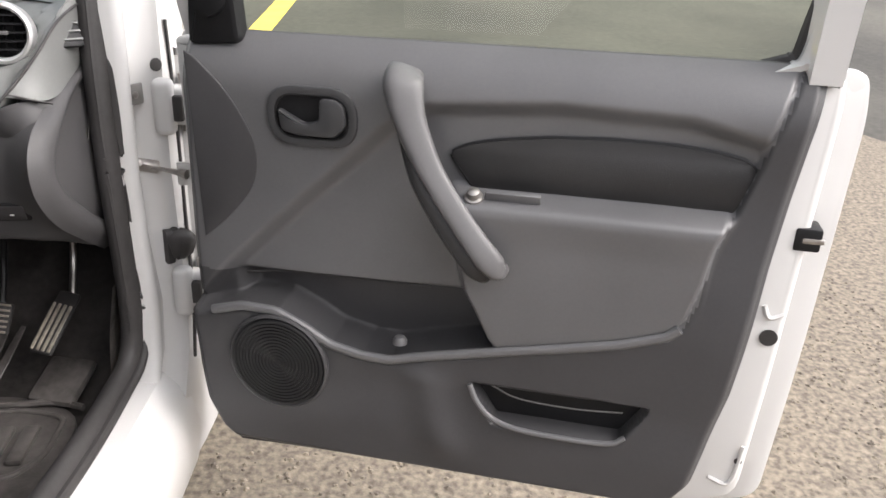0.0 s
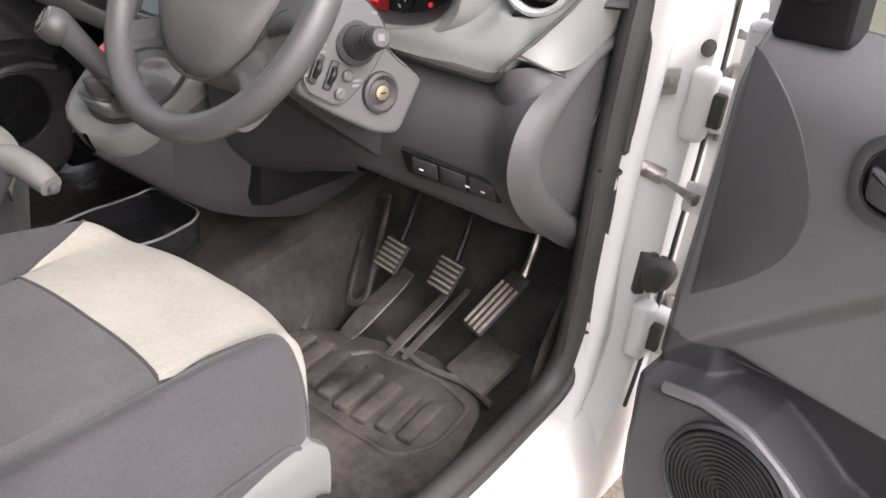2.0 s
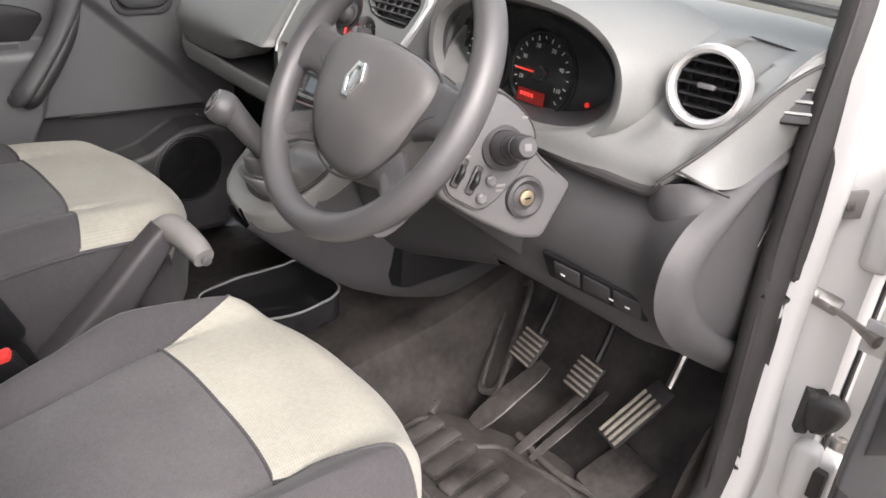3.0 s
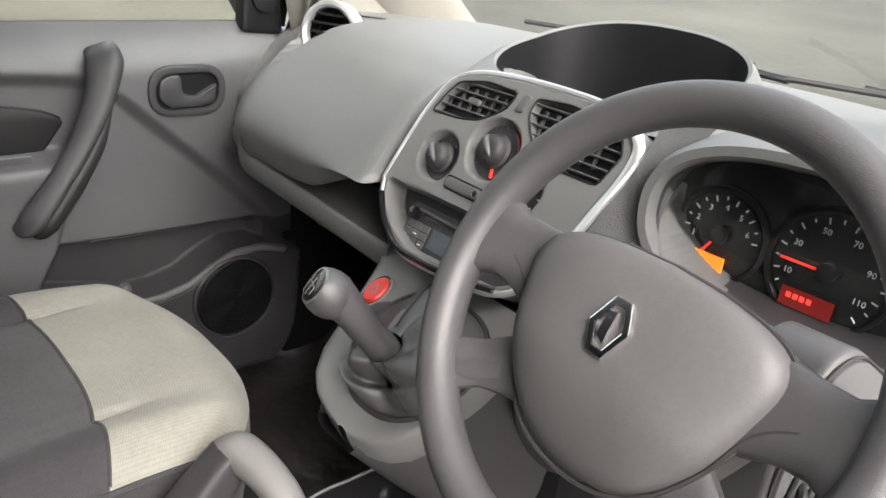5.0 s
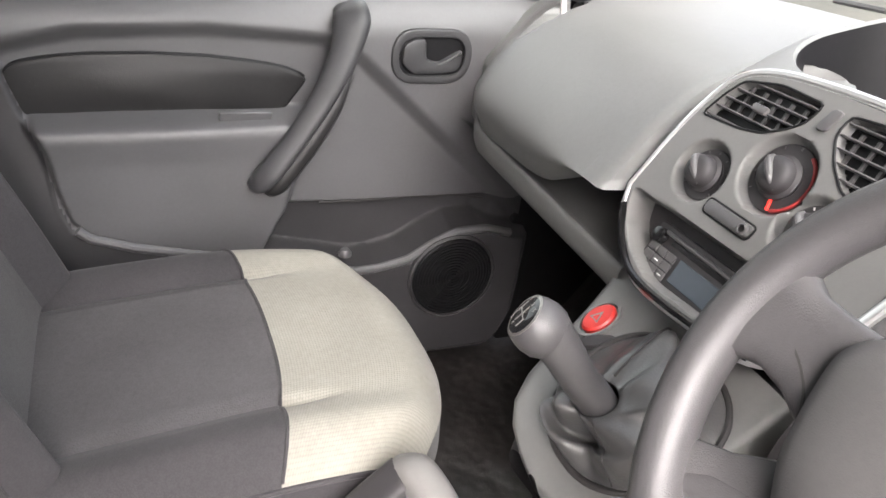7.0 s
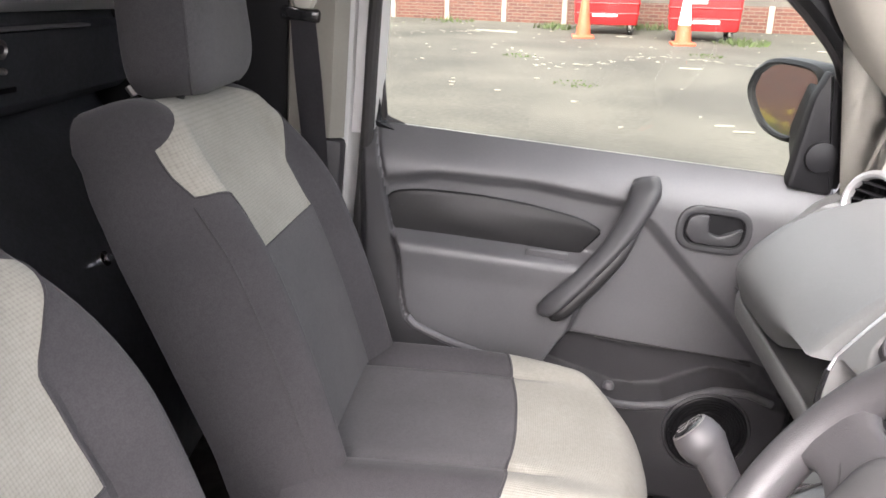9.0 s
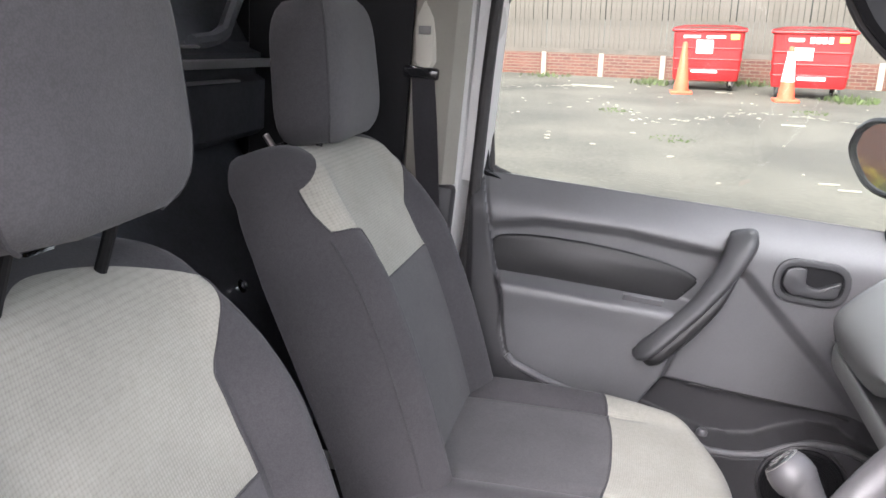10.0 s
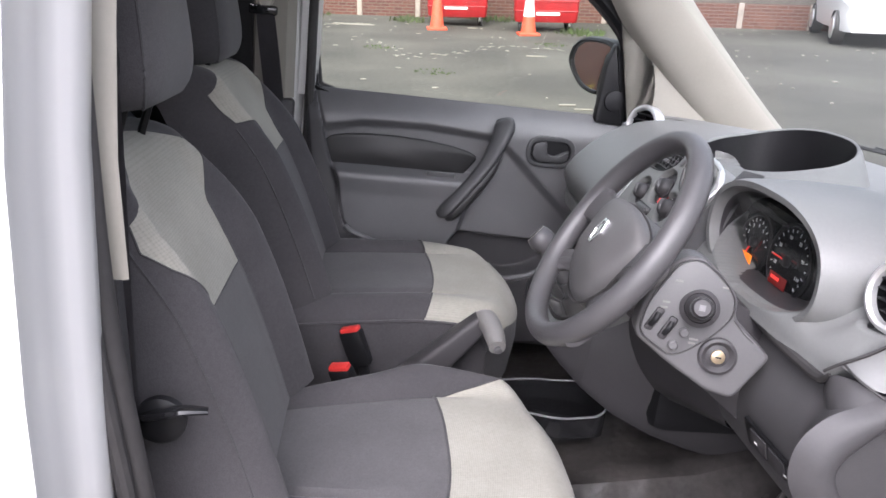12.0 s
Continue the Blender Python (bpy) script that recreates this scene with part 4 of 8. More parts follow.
    dpart("pressed_mark", tube([(0.895, 0.072, 0.40), (0.93, 0.073, 0.395), (0.94, 0.072, 0.47)], 0.004, seg=6, per=4), WHITE, inner)
    for u in (0.33, 0.60):
        dpart("trim_clip", lathe([(0.012, 0), (0.012, 0.02), (0.005, 0.024)], at(u, base + 0.02, 0.392), 12), DOORTRIM)
    # window: frame, seal and pane
    win = [(0.862, 1.062), (0.893, 1.072), (0.908, 1.105), (0.925, 1.36), (0.80, 1.62), (0.42, 1.60), (0.27, 1.44), (0.155, 1.35), (0.085, 1.28), (0.062, 1.20), (0.072, 1.062)]

    def tumble(p, n):
        return (p[0], n + 0.13 * max(0, p[1] - 1.06) * 1.0, p[1])

    loop = smooth_path([(*p, 0) for p in win[1:-1]], 6)
    loop = [Vector((win[0][0], win[0][1], 0))] + loop + [Vector((win[-1][0], win[-1][1], 0))]
    c = Vector((0.5, 1.3, 0))
    rows = []
    for v in loop:
        d = (v - c).normalized()
        a, b = v, v + Vector((d.x * 0.045, d.y * 0.03 if v.y > 1.1 else 0, 0))
        rows.append([tumble(a, 0.030), tumble(a, 0.075), tumble(a + (b - a) * 0.3, 0.088), tumble(b, 0.085), tumble(b, 0.010)])
    dpart("window_frame", loft(rows, closed=True), WHITE if driver else BLACK, door, "slim frame round the window glass")
    dpart("window_seal", tube([tumble(v, 0.052) for v in loop], 0.010, seg=8), RUBBER, door, "black rubber glass seal")
    dpart("rear_post", loft([[tumble((u, z), n) for u, n in ((0.905, 0.05), (0.915, 0.098), (0.955, 0.100), (0.968, 0.03))] for z in np.linspace(1.05, 1.42, 6)]), WHITE, door, "white painted window post")
    dpart("belt_seal", box(0.07, 0.91, 0.060, 0.078, 1.055, 1.072, 0.004), RUBBER, door, "black rubber strip under the glass")
    g = bmesh.new()
    face = g.faces.new([g.verts.new(tumble(v, 0.045)) for v in loop])
    pane = dpart("pane", g, SIDEGLASS, door, "clear side window glass", smooth=False)
    pane.visible_shadow = False
    # black corner piece at the foot of the front pillar
    pts = rounded([(0.045, 1.05), (0.130, 1.056), (0.122, 1.22), (0.105, 1.275), (0.060, 1.22)], 0.012)
    dpart("corner_cover", prism(pts, 0.03, at(0, 0.075, 0), 0.008), BLACK, door, "black plastic corner cover")
    dpart("corner_knob", lathe([(0.03, 0), (0.028, 0.012), (0.012, 0.016)], at(0.085, 0.10, 1.12), 20), BLACK)
    return door


closed_m = Matrix(((0, 1, 0, -HINGE[0]), (-1, 0, 0, HINGE[1]), (0, 0, 1, 0), (0, 0, 0, 1)))
cs, sn = math.cos(OPEN), math.sin(OPEN)
open_m = Matrix(((sn, -cs, 0, HINGE_OPEN[0]), (-cs, -sn, 0, HINGE_OPEN[1]), (0, 0, 1, 0), (0, 0, 0, 1)))
build_door(1, open_m)
build_door(-1, closed_m)

# ---- seats ----
def grid(f, s_of, t_of, ns, nt, scale=1.0):
    """A patch of a seat's skin: f(s, t) over a grid, with its cloth laid out flat in metres."""
    secs, uv = [], []
    for j in range(nt + 1):
        row, ur = [], []
        for i in range(ns + 1):
            s = s_of(i / ns, j / nt)
            t = t_of(i / ns, j / nt)
            p = f(s, t)
            row.append(p)
            ur.append((s * 0.27, t * 0.55))
        secs.append(row)
        uv.append(ur)
    return loft(secs, uv=uv)


def cushion_skin(s, t, swell=0.042, drop=0.075, power=7.0, taper=0.0):
    """s -1..1 across, t 0 (back) .. 1 (front edge), beyond 1 it rolls down the front."""
    half = 0.272 - 0.02 * t - taper * max(0.0, 1 - t / 0.55) ** 1.5
    k = min(1.0, abs(s))
    x = half * s
    front = 0.46 - 0.10 * k**2.6
    rise = swell * math.exp(-(((k - 0.80) / 0.14) ** 2)) * (1 - 0.5 * t - (0.7 * max(0.0, 1 - t / 0.5) if taper else 0))
    z = rise + 0.018 * math.sin(math.pi * min(1, t)) - 0.010 * (1 - k) ** 0.5 - 0.012 * math.exp(-(((k - 0.585) / 0.03) ** 2)) * step(0.75, 0.5, t)
    z -= drop * (1 - math.sqrt(max(0, 1 - k**power)))
    if t <= 0.86:
        y = front * t - 0.07 * max(0.0, 1 - t / 0.3)
    else:
        q = (t - 0.86) / 0.36 * math.pi / 2
        y = front * 0.86 + front * 0.14 * math.sin(min(q, math.pi / 2)) - 0.02 * max(0, t - 1.1)
        z -= 0.085 * (1 - math.cos(min(q, math.pi / 2))) + 0.22 * max(0, t - 1.12)
    return Vector((x, y, z + 0.015 * t))


def back_skin(s, t):
    """s across, t 0 (foot) .. 1 (shoulder). y forward of the back's plane."""
    half = 0.243 - 0.008 * t - 0.105 * max(0, (t - 0.60) / 0.40) ** 3.0
    k = min(1.0, abs(s))
    bol = 0.055 * math.exp(-(((k - 0.80) / 0.17) ** 2)) * (1 - 0.75 * step(0.55, 1.0, t))
    y = bol + 0.022 * math.sin(math.pi * t) - 0.008 * math.exp(-(((k - 0.56) / 0.03) ** 2)) * step(0.8, 0.5, t)
    y -= 0.125 * (1 - math.sqrt(max(0, 1 - k**7)))
    z = 0.55 * t
    if t > 0.88:
        q = min(1, (t - 0.88) / 0.12) * math.pi / 2
        y -= 0.11 * (1 - math.cos(q))
        z = 0.55 * 0.88 + 0.074 * math.sin(q)
    return Vector((half * s, max(y, -0.120), z))


def seam(f, pts, bump=0.0015, r=0.0016):
    return tube([f(s, t) + Vector((0, bump, bump)) for s, t in pts], r, seg=5)


def build_seat(label, lean_deg, head_y, head_z, head_lean, door, cut, flare, wide, swell, drop, power, low_t):
    seat = thing("car_seat", label, "seat", "front seats")
    lo, hi = cut
    cs = lambda s, t: Matrix.Diagonal((wide, 1, 1)) @ cushion_skin(s, t, swell, drop, power, 0.085 if door > 0 else 0.0)

    def bound(s):
        k = (s - hi) / (1 - hi) if s > hi else (lo - s) / (1 + lo) if s < lo else 0.0
        f = flare[1 if s > 0 else 0]
        return 0.52 + (f * min(1.0, k) ** 0.72 if f > 0 else -f * step(0.45, 0.80, k))

    # cushion: dark middle, two sides, pale front
    mid = lambda a: lo + (hi - lo) * a
    part("cushion", grid(cs, lambda a, b: mid(a), lambda a, b: b * bound(mid(a)), 20, 20), CLOTHMID, seat, "dark grey cloth middle of the cushion")
    for sg, s0 in ((-1, -lo), (1, hi)):
        side = lambda a, s0=s0, sg=sg: sg * (s0 + (1 - s0) * math.sin(a * math.pi / 2))
        part("cushion_side", grid(cs, lambda a, b: side(a), lambda a, b: b * bound(side(a)), 16, 20), CLOTH, seat, "charcoal cloth side bolster")
    def sm(a):
        v = 2 * a - 1
        return math.copysign(math.sin(abs(v) * math.pi / 2) ** 1.0 if abs(v) > 0 else 0, v)
    part("cushion_front", grid(cs, lambda a, b: sm(a), lambda a, b: bound(sm(a)) + (1.13 - bound(sm(a))) * b, 110, 22), LIGHTCLOTH, seat, "pale grey woven front panel")
    part("cushion_valance", grid(cs, lambda a, b: sm(a), lambda a, b: 1.125 + 0.55 * b, 40, 5), CLOTH, seat)
    side_pts = [cs(1.0, t) for t in np.linspace(0, 1.13, 24)]
    for sg in (-1, 1):
        secs = [[(sg * p.x, p.y, p.z + 0.004) for p in side_pts], [(sg * (p.x + 0.003), p.y, p.z - 0.07) for p in side_pts], [(sg * (p.x - 0.015), min(p.y, 0.40), -0.21) for p in side_pts]]
        part("cushion_flank", loft(secs), CLOTH, seat)
        part("cushion_piping", tube([(sg * (p.x + 0.001), p.y, p.z + 0.003) for p in side_pts], 0.0035, seg=6), CLOTH, seat)
    part("cushion_seam", seam(cs, [(s, bound(s)) for s in np.linspace(-0.99, 0.99, 90)], 0.0005, 0.0024), CLOTH, seat)
    # plastic base and side cover
    part("seat_base", box(-0.22, 0.22, 0.02, 0.36, -0.29, -0.13, 0.02), BLACK, seat)
    secs = []
    for y, top in ((-0.06, -0.085), (0.05, -0.105), (0.18, -0.115), (0.28, -0.112), (0.355, -0.118), (0.382, -0.145)):
        secs.append([(door * x, y, z) for x, z in ((0.250, top + 0.025), (0.268, top + 0.014), (0.272, top - 0.05), (0.262, -0.20))])
    part("side_cover", loft([smooth_path(s, 3) for s in secs]), DASH, seat, "grey plastic side cover")
    part("seat_lever", tube([(door * 0.284, 0.10, -0.135), (door * 0.290, 0.15, -0.140), (door * 0.290, 0.22, -0.150)], [0.010, 0.014, 0.012], seg=10, per=4), BLACK, seat)
    part("lever_slot", box(-0.002, 0.002, -0.075, 0.075, -0.012, 0.012, 0.002, m=pose(door * 0.274, 0.16, -0.146, 3)), BLACK, seat)
    if door > 0:
        part("recliner_boss", lathe([(0.030, 0), (0.030, 0.010), (0.022, 0.016), (0.004, 0.017)], facing((0.262, -0.145, 0.195), (1, 0, 0)), 20), BLACK, seat, "black recliner pivot cover")
        part("recliner_lever", tube([(0.272, -0.165, 0.200), (0.284, -0.140, 0.213), (0.286, -0.115, 0.220), (0.282, -0.088, 0.219)], [0.010, 0.0095, 0.009, 0.006], seg=10, per=4, flat=0.7), GLOSSBLACK, seat, "black recliner lever")
    # backrest, leaning back, hinged at the rear of the cushion
    lean = Matrix.Translation((0, -0.030, 0.0)) @ Matrix.Rotation(radians(lean_deg), 4, "X")
    bk = lambda s, t: lean @ back_skin(s, t)
    ends = {-1: 0.870, 1: 0.870} if door < 0 else {-1: 0.865, 1: 0.800}
    peak, bend = (0.985, 2.2) if door < 0 else (0.940, 1.8)

    def half_w(t, sg):
        if sg > 0 and door < 0:  # wraps over the shoulder, with a notch below it
            return curve_at([(low_t, 0.66), (0.64, 0.70), (0.70, 0.735), (0.722, 0.74), (0.732, 0.80), (0.742, 0.885), (0.80, 0.905), (0.870, 0.915)], t)
        if sg > 0:
            return curve_at([(low_t, 0.64), (0.56, 0.69), (0.62, 0.77), (0.68, 0.84), (0.74, 0.88), (ends[1], 0.86)], t)
        return curve_at([(low_t, 0.53 if door > 0 else 0.58), (low_t + 0.10, 0.51 if door > 0 else 0.545), (0.70, 0.515 if door > 0 else 0.535), (0.78, 0.66), (ends[-1], 0.84)], t)

    def top_of(q):
        return peak - (peak - ends[1 if q > 0 else -1]) * abs(q) ** bend

    def rim_t(s):
        return top_of(max(-1.0, min(1.0, s / half_w(0.9, s))))

    def q_to_s(q, t):
        return q * half_w(max(low_t, t), q)

    part("back_panel", grid(bk, lambda a, b: q_to_s(2 * a - 1, 0), lambda a, b: b * low_t, 20, 18), CLOTHMID, seat, "dark grey cloth middle of the backrest")
    part("back_patch", grid(bk, lambda a, b: q_to_s(2 * a - 1, low_t + (top_of(2 * a - 1) - low_t) * b), lambda a, b: low_t + (top_of(2 * a - 1) - low_t) * b, 36, 60), LIGHTCLOTH, seat, "pale grey woven upper panel")
    for sg in (-1, 1):
        def s_of(a, b, sg=sg):
            s0 = half_w(max(low_t, b * ends[sg]), sg)
            return sg * (s0 + (1 - s0) * math.sin(a * math.pi / 2))
        part("back_bolster", grid(bk, s_of, lambda a, b, sg=sg: b * ends[sg], 18, 96), CLOTH, seat, "charcoal cloth side bolster")
    part("back_top", grid(bk, lambda a, b: sm(a), lambda a, b: rim_t(sm(a)) + (1 - rim_t(sm(a))) * b, 48, 10), CLOTH, seat)
    secs = []
    for t in np.linspace(0, 1, 26):
        l, r = back_skin(-1, t), back_skin(1, t)
        secs.append([lean @ Vector((l.x + (r.x - l.x) * a, min(l.y, -0.10) - 0.012 * math.sin(math.pi * a), l.z)) for a in np.linspace(0, 1, 9)])
    part("back_cover", loft(secs), CLOTH, seat)
    for sg in (-1, 1):
        part("back_side", loft([[lean @ back_skin(sg, t), lean @ Vector((back_skin(sg, t).x, min(back_skin(sg, t).y, -0.10), back_skin(sg, t).z))] for t in np.linspace(0, 1, 26)]), CLOTH, seat)
        part("back_seam", seam(bk, [(sg * 0.90, t) for t in np.linspace(0.02, 0.725 if sg > 0 and door < 0 else 0.80, 40)], 0.001, 0.0022), CLOTH, seat)
        edge = [(sg * half_w(t, sg), t) for t in np.linspace(low_t, ends[sg], 60)]
        part("patch_seam", seam(bk, edge, 0.0003), CLOTH, seat)
    part("patch_seam", seam(bk, [(q_to_s(q, low_t), low_t) for q in np.linspace(-1, 1, 30)], 0.0003), CLOTH, seat)
    # headrest on two posts
    head = Matrix.Translation((0.012 * (door - 1), head_y, head_z)) @ Matrix.Rotation(radians(head_lean), 4, "X") @ Matrix.Translation((0, 0.045, -0.735))
    secs = []
    n = 40
    for k in np.linspace(-1, 1, 22):
        hgt = 0.735 + 0.118 * k
        w = 0.135 * (1 - abs(k) ** 5) ** (1 / 3.2) * (1 - 0.10 * k) + 0.001
        d = 0.056 * (1 - abs(k) ** 4) ** (1 / 2.6) + 0.001
        row = []
        for i in range(n):
            q = 2 * math.pi * i / n
            c, s = math.cos(q), math.sin(q)
            row.append(head @ Vector((w * math.copysign(abs(c) ** 0.5, c), -0.045 + d * math.copysign(abs(s) ** 0.72, s) - 0.02 * abs(c) ** 4 + 0.012 * k, hgt)))
        secs.append(row)
    rest = part("headrest", loft(secs, closed=True, caps=True), CLOTHMID, seat, "charcoal cloth headrest")
    # side and back faces take the darker cloth, painting their shade into the colour
    rest.data.materials.append(CLOTH)
    for f in rest.data.polygons:
        p = head.inverted() @ f.center
        k = max(-0.999, min(0.999, (p.z - 0.735) / 0.118))
        if abs(p.x) > 0.836 * 0.135 * (1 - abs(k) ** 5) ** (1 / 3.2) * (1 - 0.10 * k) or p.y < -0.06:
            f.material_index = 1
    for sg in (-1, 1):
        line = []
        for k in np.linspace(-0.93, 0.93, 24):
            w = 0.135 * (1 - abs(k) ** 5) ** (1 / 3.2) * (1 - 0.10 * k)
            d = 0.056 * (1 - abs(k) ** 4) ** (1 / 2.6)
            q = radians(46) if sg > 0 else radians(134)
            c, s = math.cos(q), math.sin(q)
            line.append(head @ Vector((w * math.copysign(abs(c) ** 0.5, c), -0.045 + d * abs(s) ** 0.72 - 0.02 * abs(c) ** 4 + 0.012 * k, 0.735 + 0.118 * k)))
        part("headrest_seam", tube(line, 0.0025, seg=6), CLOTH, rest)
        part("headrest_post", tube([lean @ Vector((sg * 0.062, -0.075, 0.44)), head @ Vector((sg * 0.062, -0.048, 0.66))], 0.006, seg=10), BLACK, rest)
        part("post_guide", box(-0.018, 0.018, -0.012, 0.012, -0.004, 0.008, 0.003, m=lean @ Matrix.Translation((sg * 0.062, -0.072, 0.548))), GLOSSBLACK, seat)
    if door > 0:
        part("headrest_button", lathe([(0.022, 0), (0.024, 0.003), (0.014, 0.006), (0.012, 0.002)], facing(head @ Vector((0.1345, -0.045, 0.69)), head.to_3x3() @ Vector((1, 0, 0))) @ Matrix.Diagonal((0.6, 1.4, 1, 1)), 20), BLACK, rest)
    return seat


driver_seat = build_seat("dark grey cloth driver's seat with pale woven panels", 25, -0.250, 0.632, 14, 1, (-0.58, 0.58), (0.63, 0.63), 1.03, 0.064, 0.105, 4.5, 0.495)
driver_seat.matrix_basis = pose(0.340, 0.848, 0.648)
passenger_seat = build_seat("dark grey cloth passenger seat with pale woven panels", 27.5, -0.312, 0.575, 16, -1, (-0.50, 0.62), (0.03, 0.06), 0.93, 0.020, 0.042, 6.0, 0.548)
passenger_seat.matrix_basis = pose(-0.335, 0.862, 0.697)

# ---- dashboard ----
WELL = (0.000, 1.705, 0.168, 0.125)
BINN = (0.375, 1.048, 0.172, 0.080)


SEAM = [(0.618, 1.502, 0.957), (0.630, 1.490, 0.975), (0.643, 1.500, 0.992), (0.660, 1.520, 1.015), (0.685, 1.547, 1.055), (0.700, 1.582, 1.090), (0.712, 1.640, 1.112), (0.720, 1.72, 1.116)]


def dash_profile(x):
    """Foot, belly, brow and top of the moulding at x, as (y, z)."""
    p = step(0.16, -0.06, x)  # 1 on the passenger's side
    left = step(-0.50, -0.70, x)
    right = step(0.50, 0.70, x)
    foot = (1.500 - 0.045 * p + 0.085 * left + 0.02 * right, 0.957 - 0.052 * p + 0.085 * math.exp(-(((x + 0.195) / 0.085) ** 2)) * p + 0.012 * left)
    belly = (1.508 - 0.070 * p + 0.10 * left + 0.02 * right, 0.990 - 0.025 * p)
    brow = (1.550 - 0.050 * p + 0.11 * left + 0.02 * right, 1.042)
    round_ = (1.615 - 0.043 * p + 0.09 * left, 1.091 - 0.012 * left)
    top = (1.72 - 0.02 * p, 1.116 - 0.012 * left - 0.012 * right)
    bow = 0.20 * (1 - (x / 0.76) ** 2)
    mid = (1.92 + 0.5 * bow, 1.108 - 0.012 * left - 0.012 * right)
    base = (2.10 + bow, 1.062)
    line = [foot, belly, brow, round_, top, mid, base]
    if x > SEAM[0][0]:  # the moulding ends along a seam that climbs to the pillar
        ys, zs = (float(np.interp(x, [q[0] for q in SEAM], [q[k] for q in SEAM])) for k in (1, 2))
        line = [(ys, zs)] + [(max(y, ys + 0.012 * i), max(z, zs + 0.009 * i)) for i, (y, z) in enumerate(line[1:-1], 1)] + [base]
    return line


def upper_dash(dash):
    secs = []
    for x in np.linspace(-0.715, 0.718, 190):
        x = float(x)
        line = smooth_path([(0, *p) for p in dash_profile(x)], 14)
        under = [(0, line[0].y + 0.07, line[0].z - 0.004), (0, line[0].y + 0.01, line[0].z - 0.007)]
        row = []
        for v in [Vector(u) for u in under] + line:
            y, z = v.y, v.z
            # room for the instruments and the storage well
            d = math.hypot((x - BINN[0]) / (BINN[2] - 0.008), (z - BINN[1]) / (BINN[3] - 0.004))
            if y < 1.72:
                y += 0.16 * step(1.0, 0.90, d)
            e = (abs((x - WELL[0]) / (WELL[2] * 1.09)) ** 2.35 + abs((y - WELL[1]) / (WELL[3] * 1.09)) ** 2.35) ** (1 / 2.35)
            if z > 1.05:
                z -= 0.16 * step(1.0, 0.93, e)
            g = math.hypot((x + 0.560) / 0.062, (z - 1.085) / 0.062) if y < 1.72 else 9
            h = math.hypot((x - 0.610) / 0.058, (z - 1.072) / 0.058) if y < 1.72 else 9
            y += 0.05 * step(0.85, 0.75, min(g, h))
            k = math.hypot((x - 0.548) / 0.05, (z - 1.045) / 0.062) if y < 1.72 else 9
            y += 0.014 * step(1.0, 0.5, k)
            behind = step(-0.172, -0.150, x) * step(0.190, 0.170, x) * step(1.135, 1.120, z)
            y += 0.11 * behind * step(1.66, 1.58, y)
            row.append((x, y, z))
        secs.append(row)
    return part("dash_top", loft(secs), DASH, dash, "smooth grained grey moulding", angle=50)


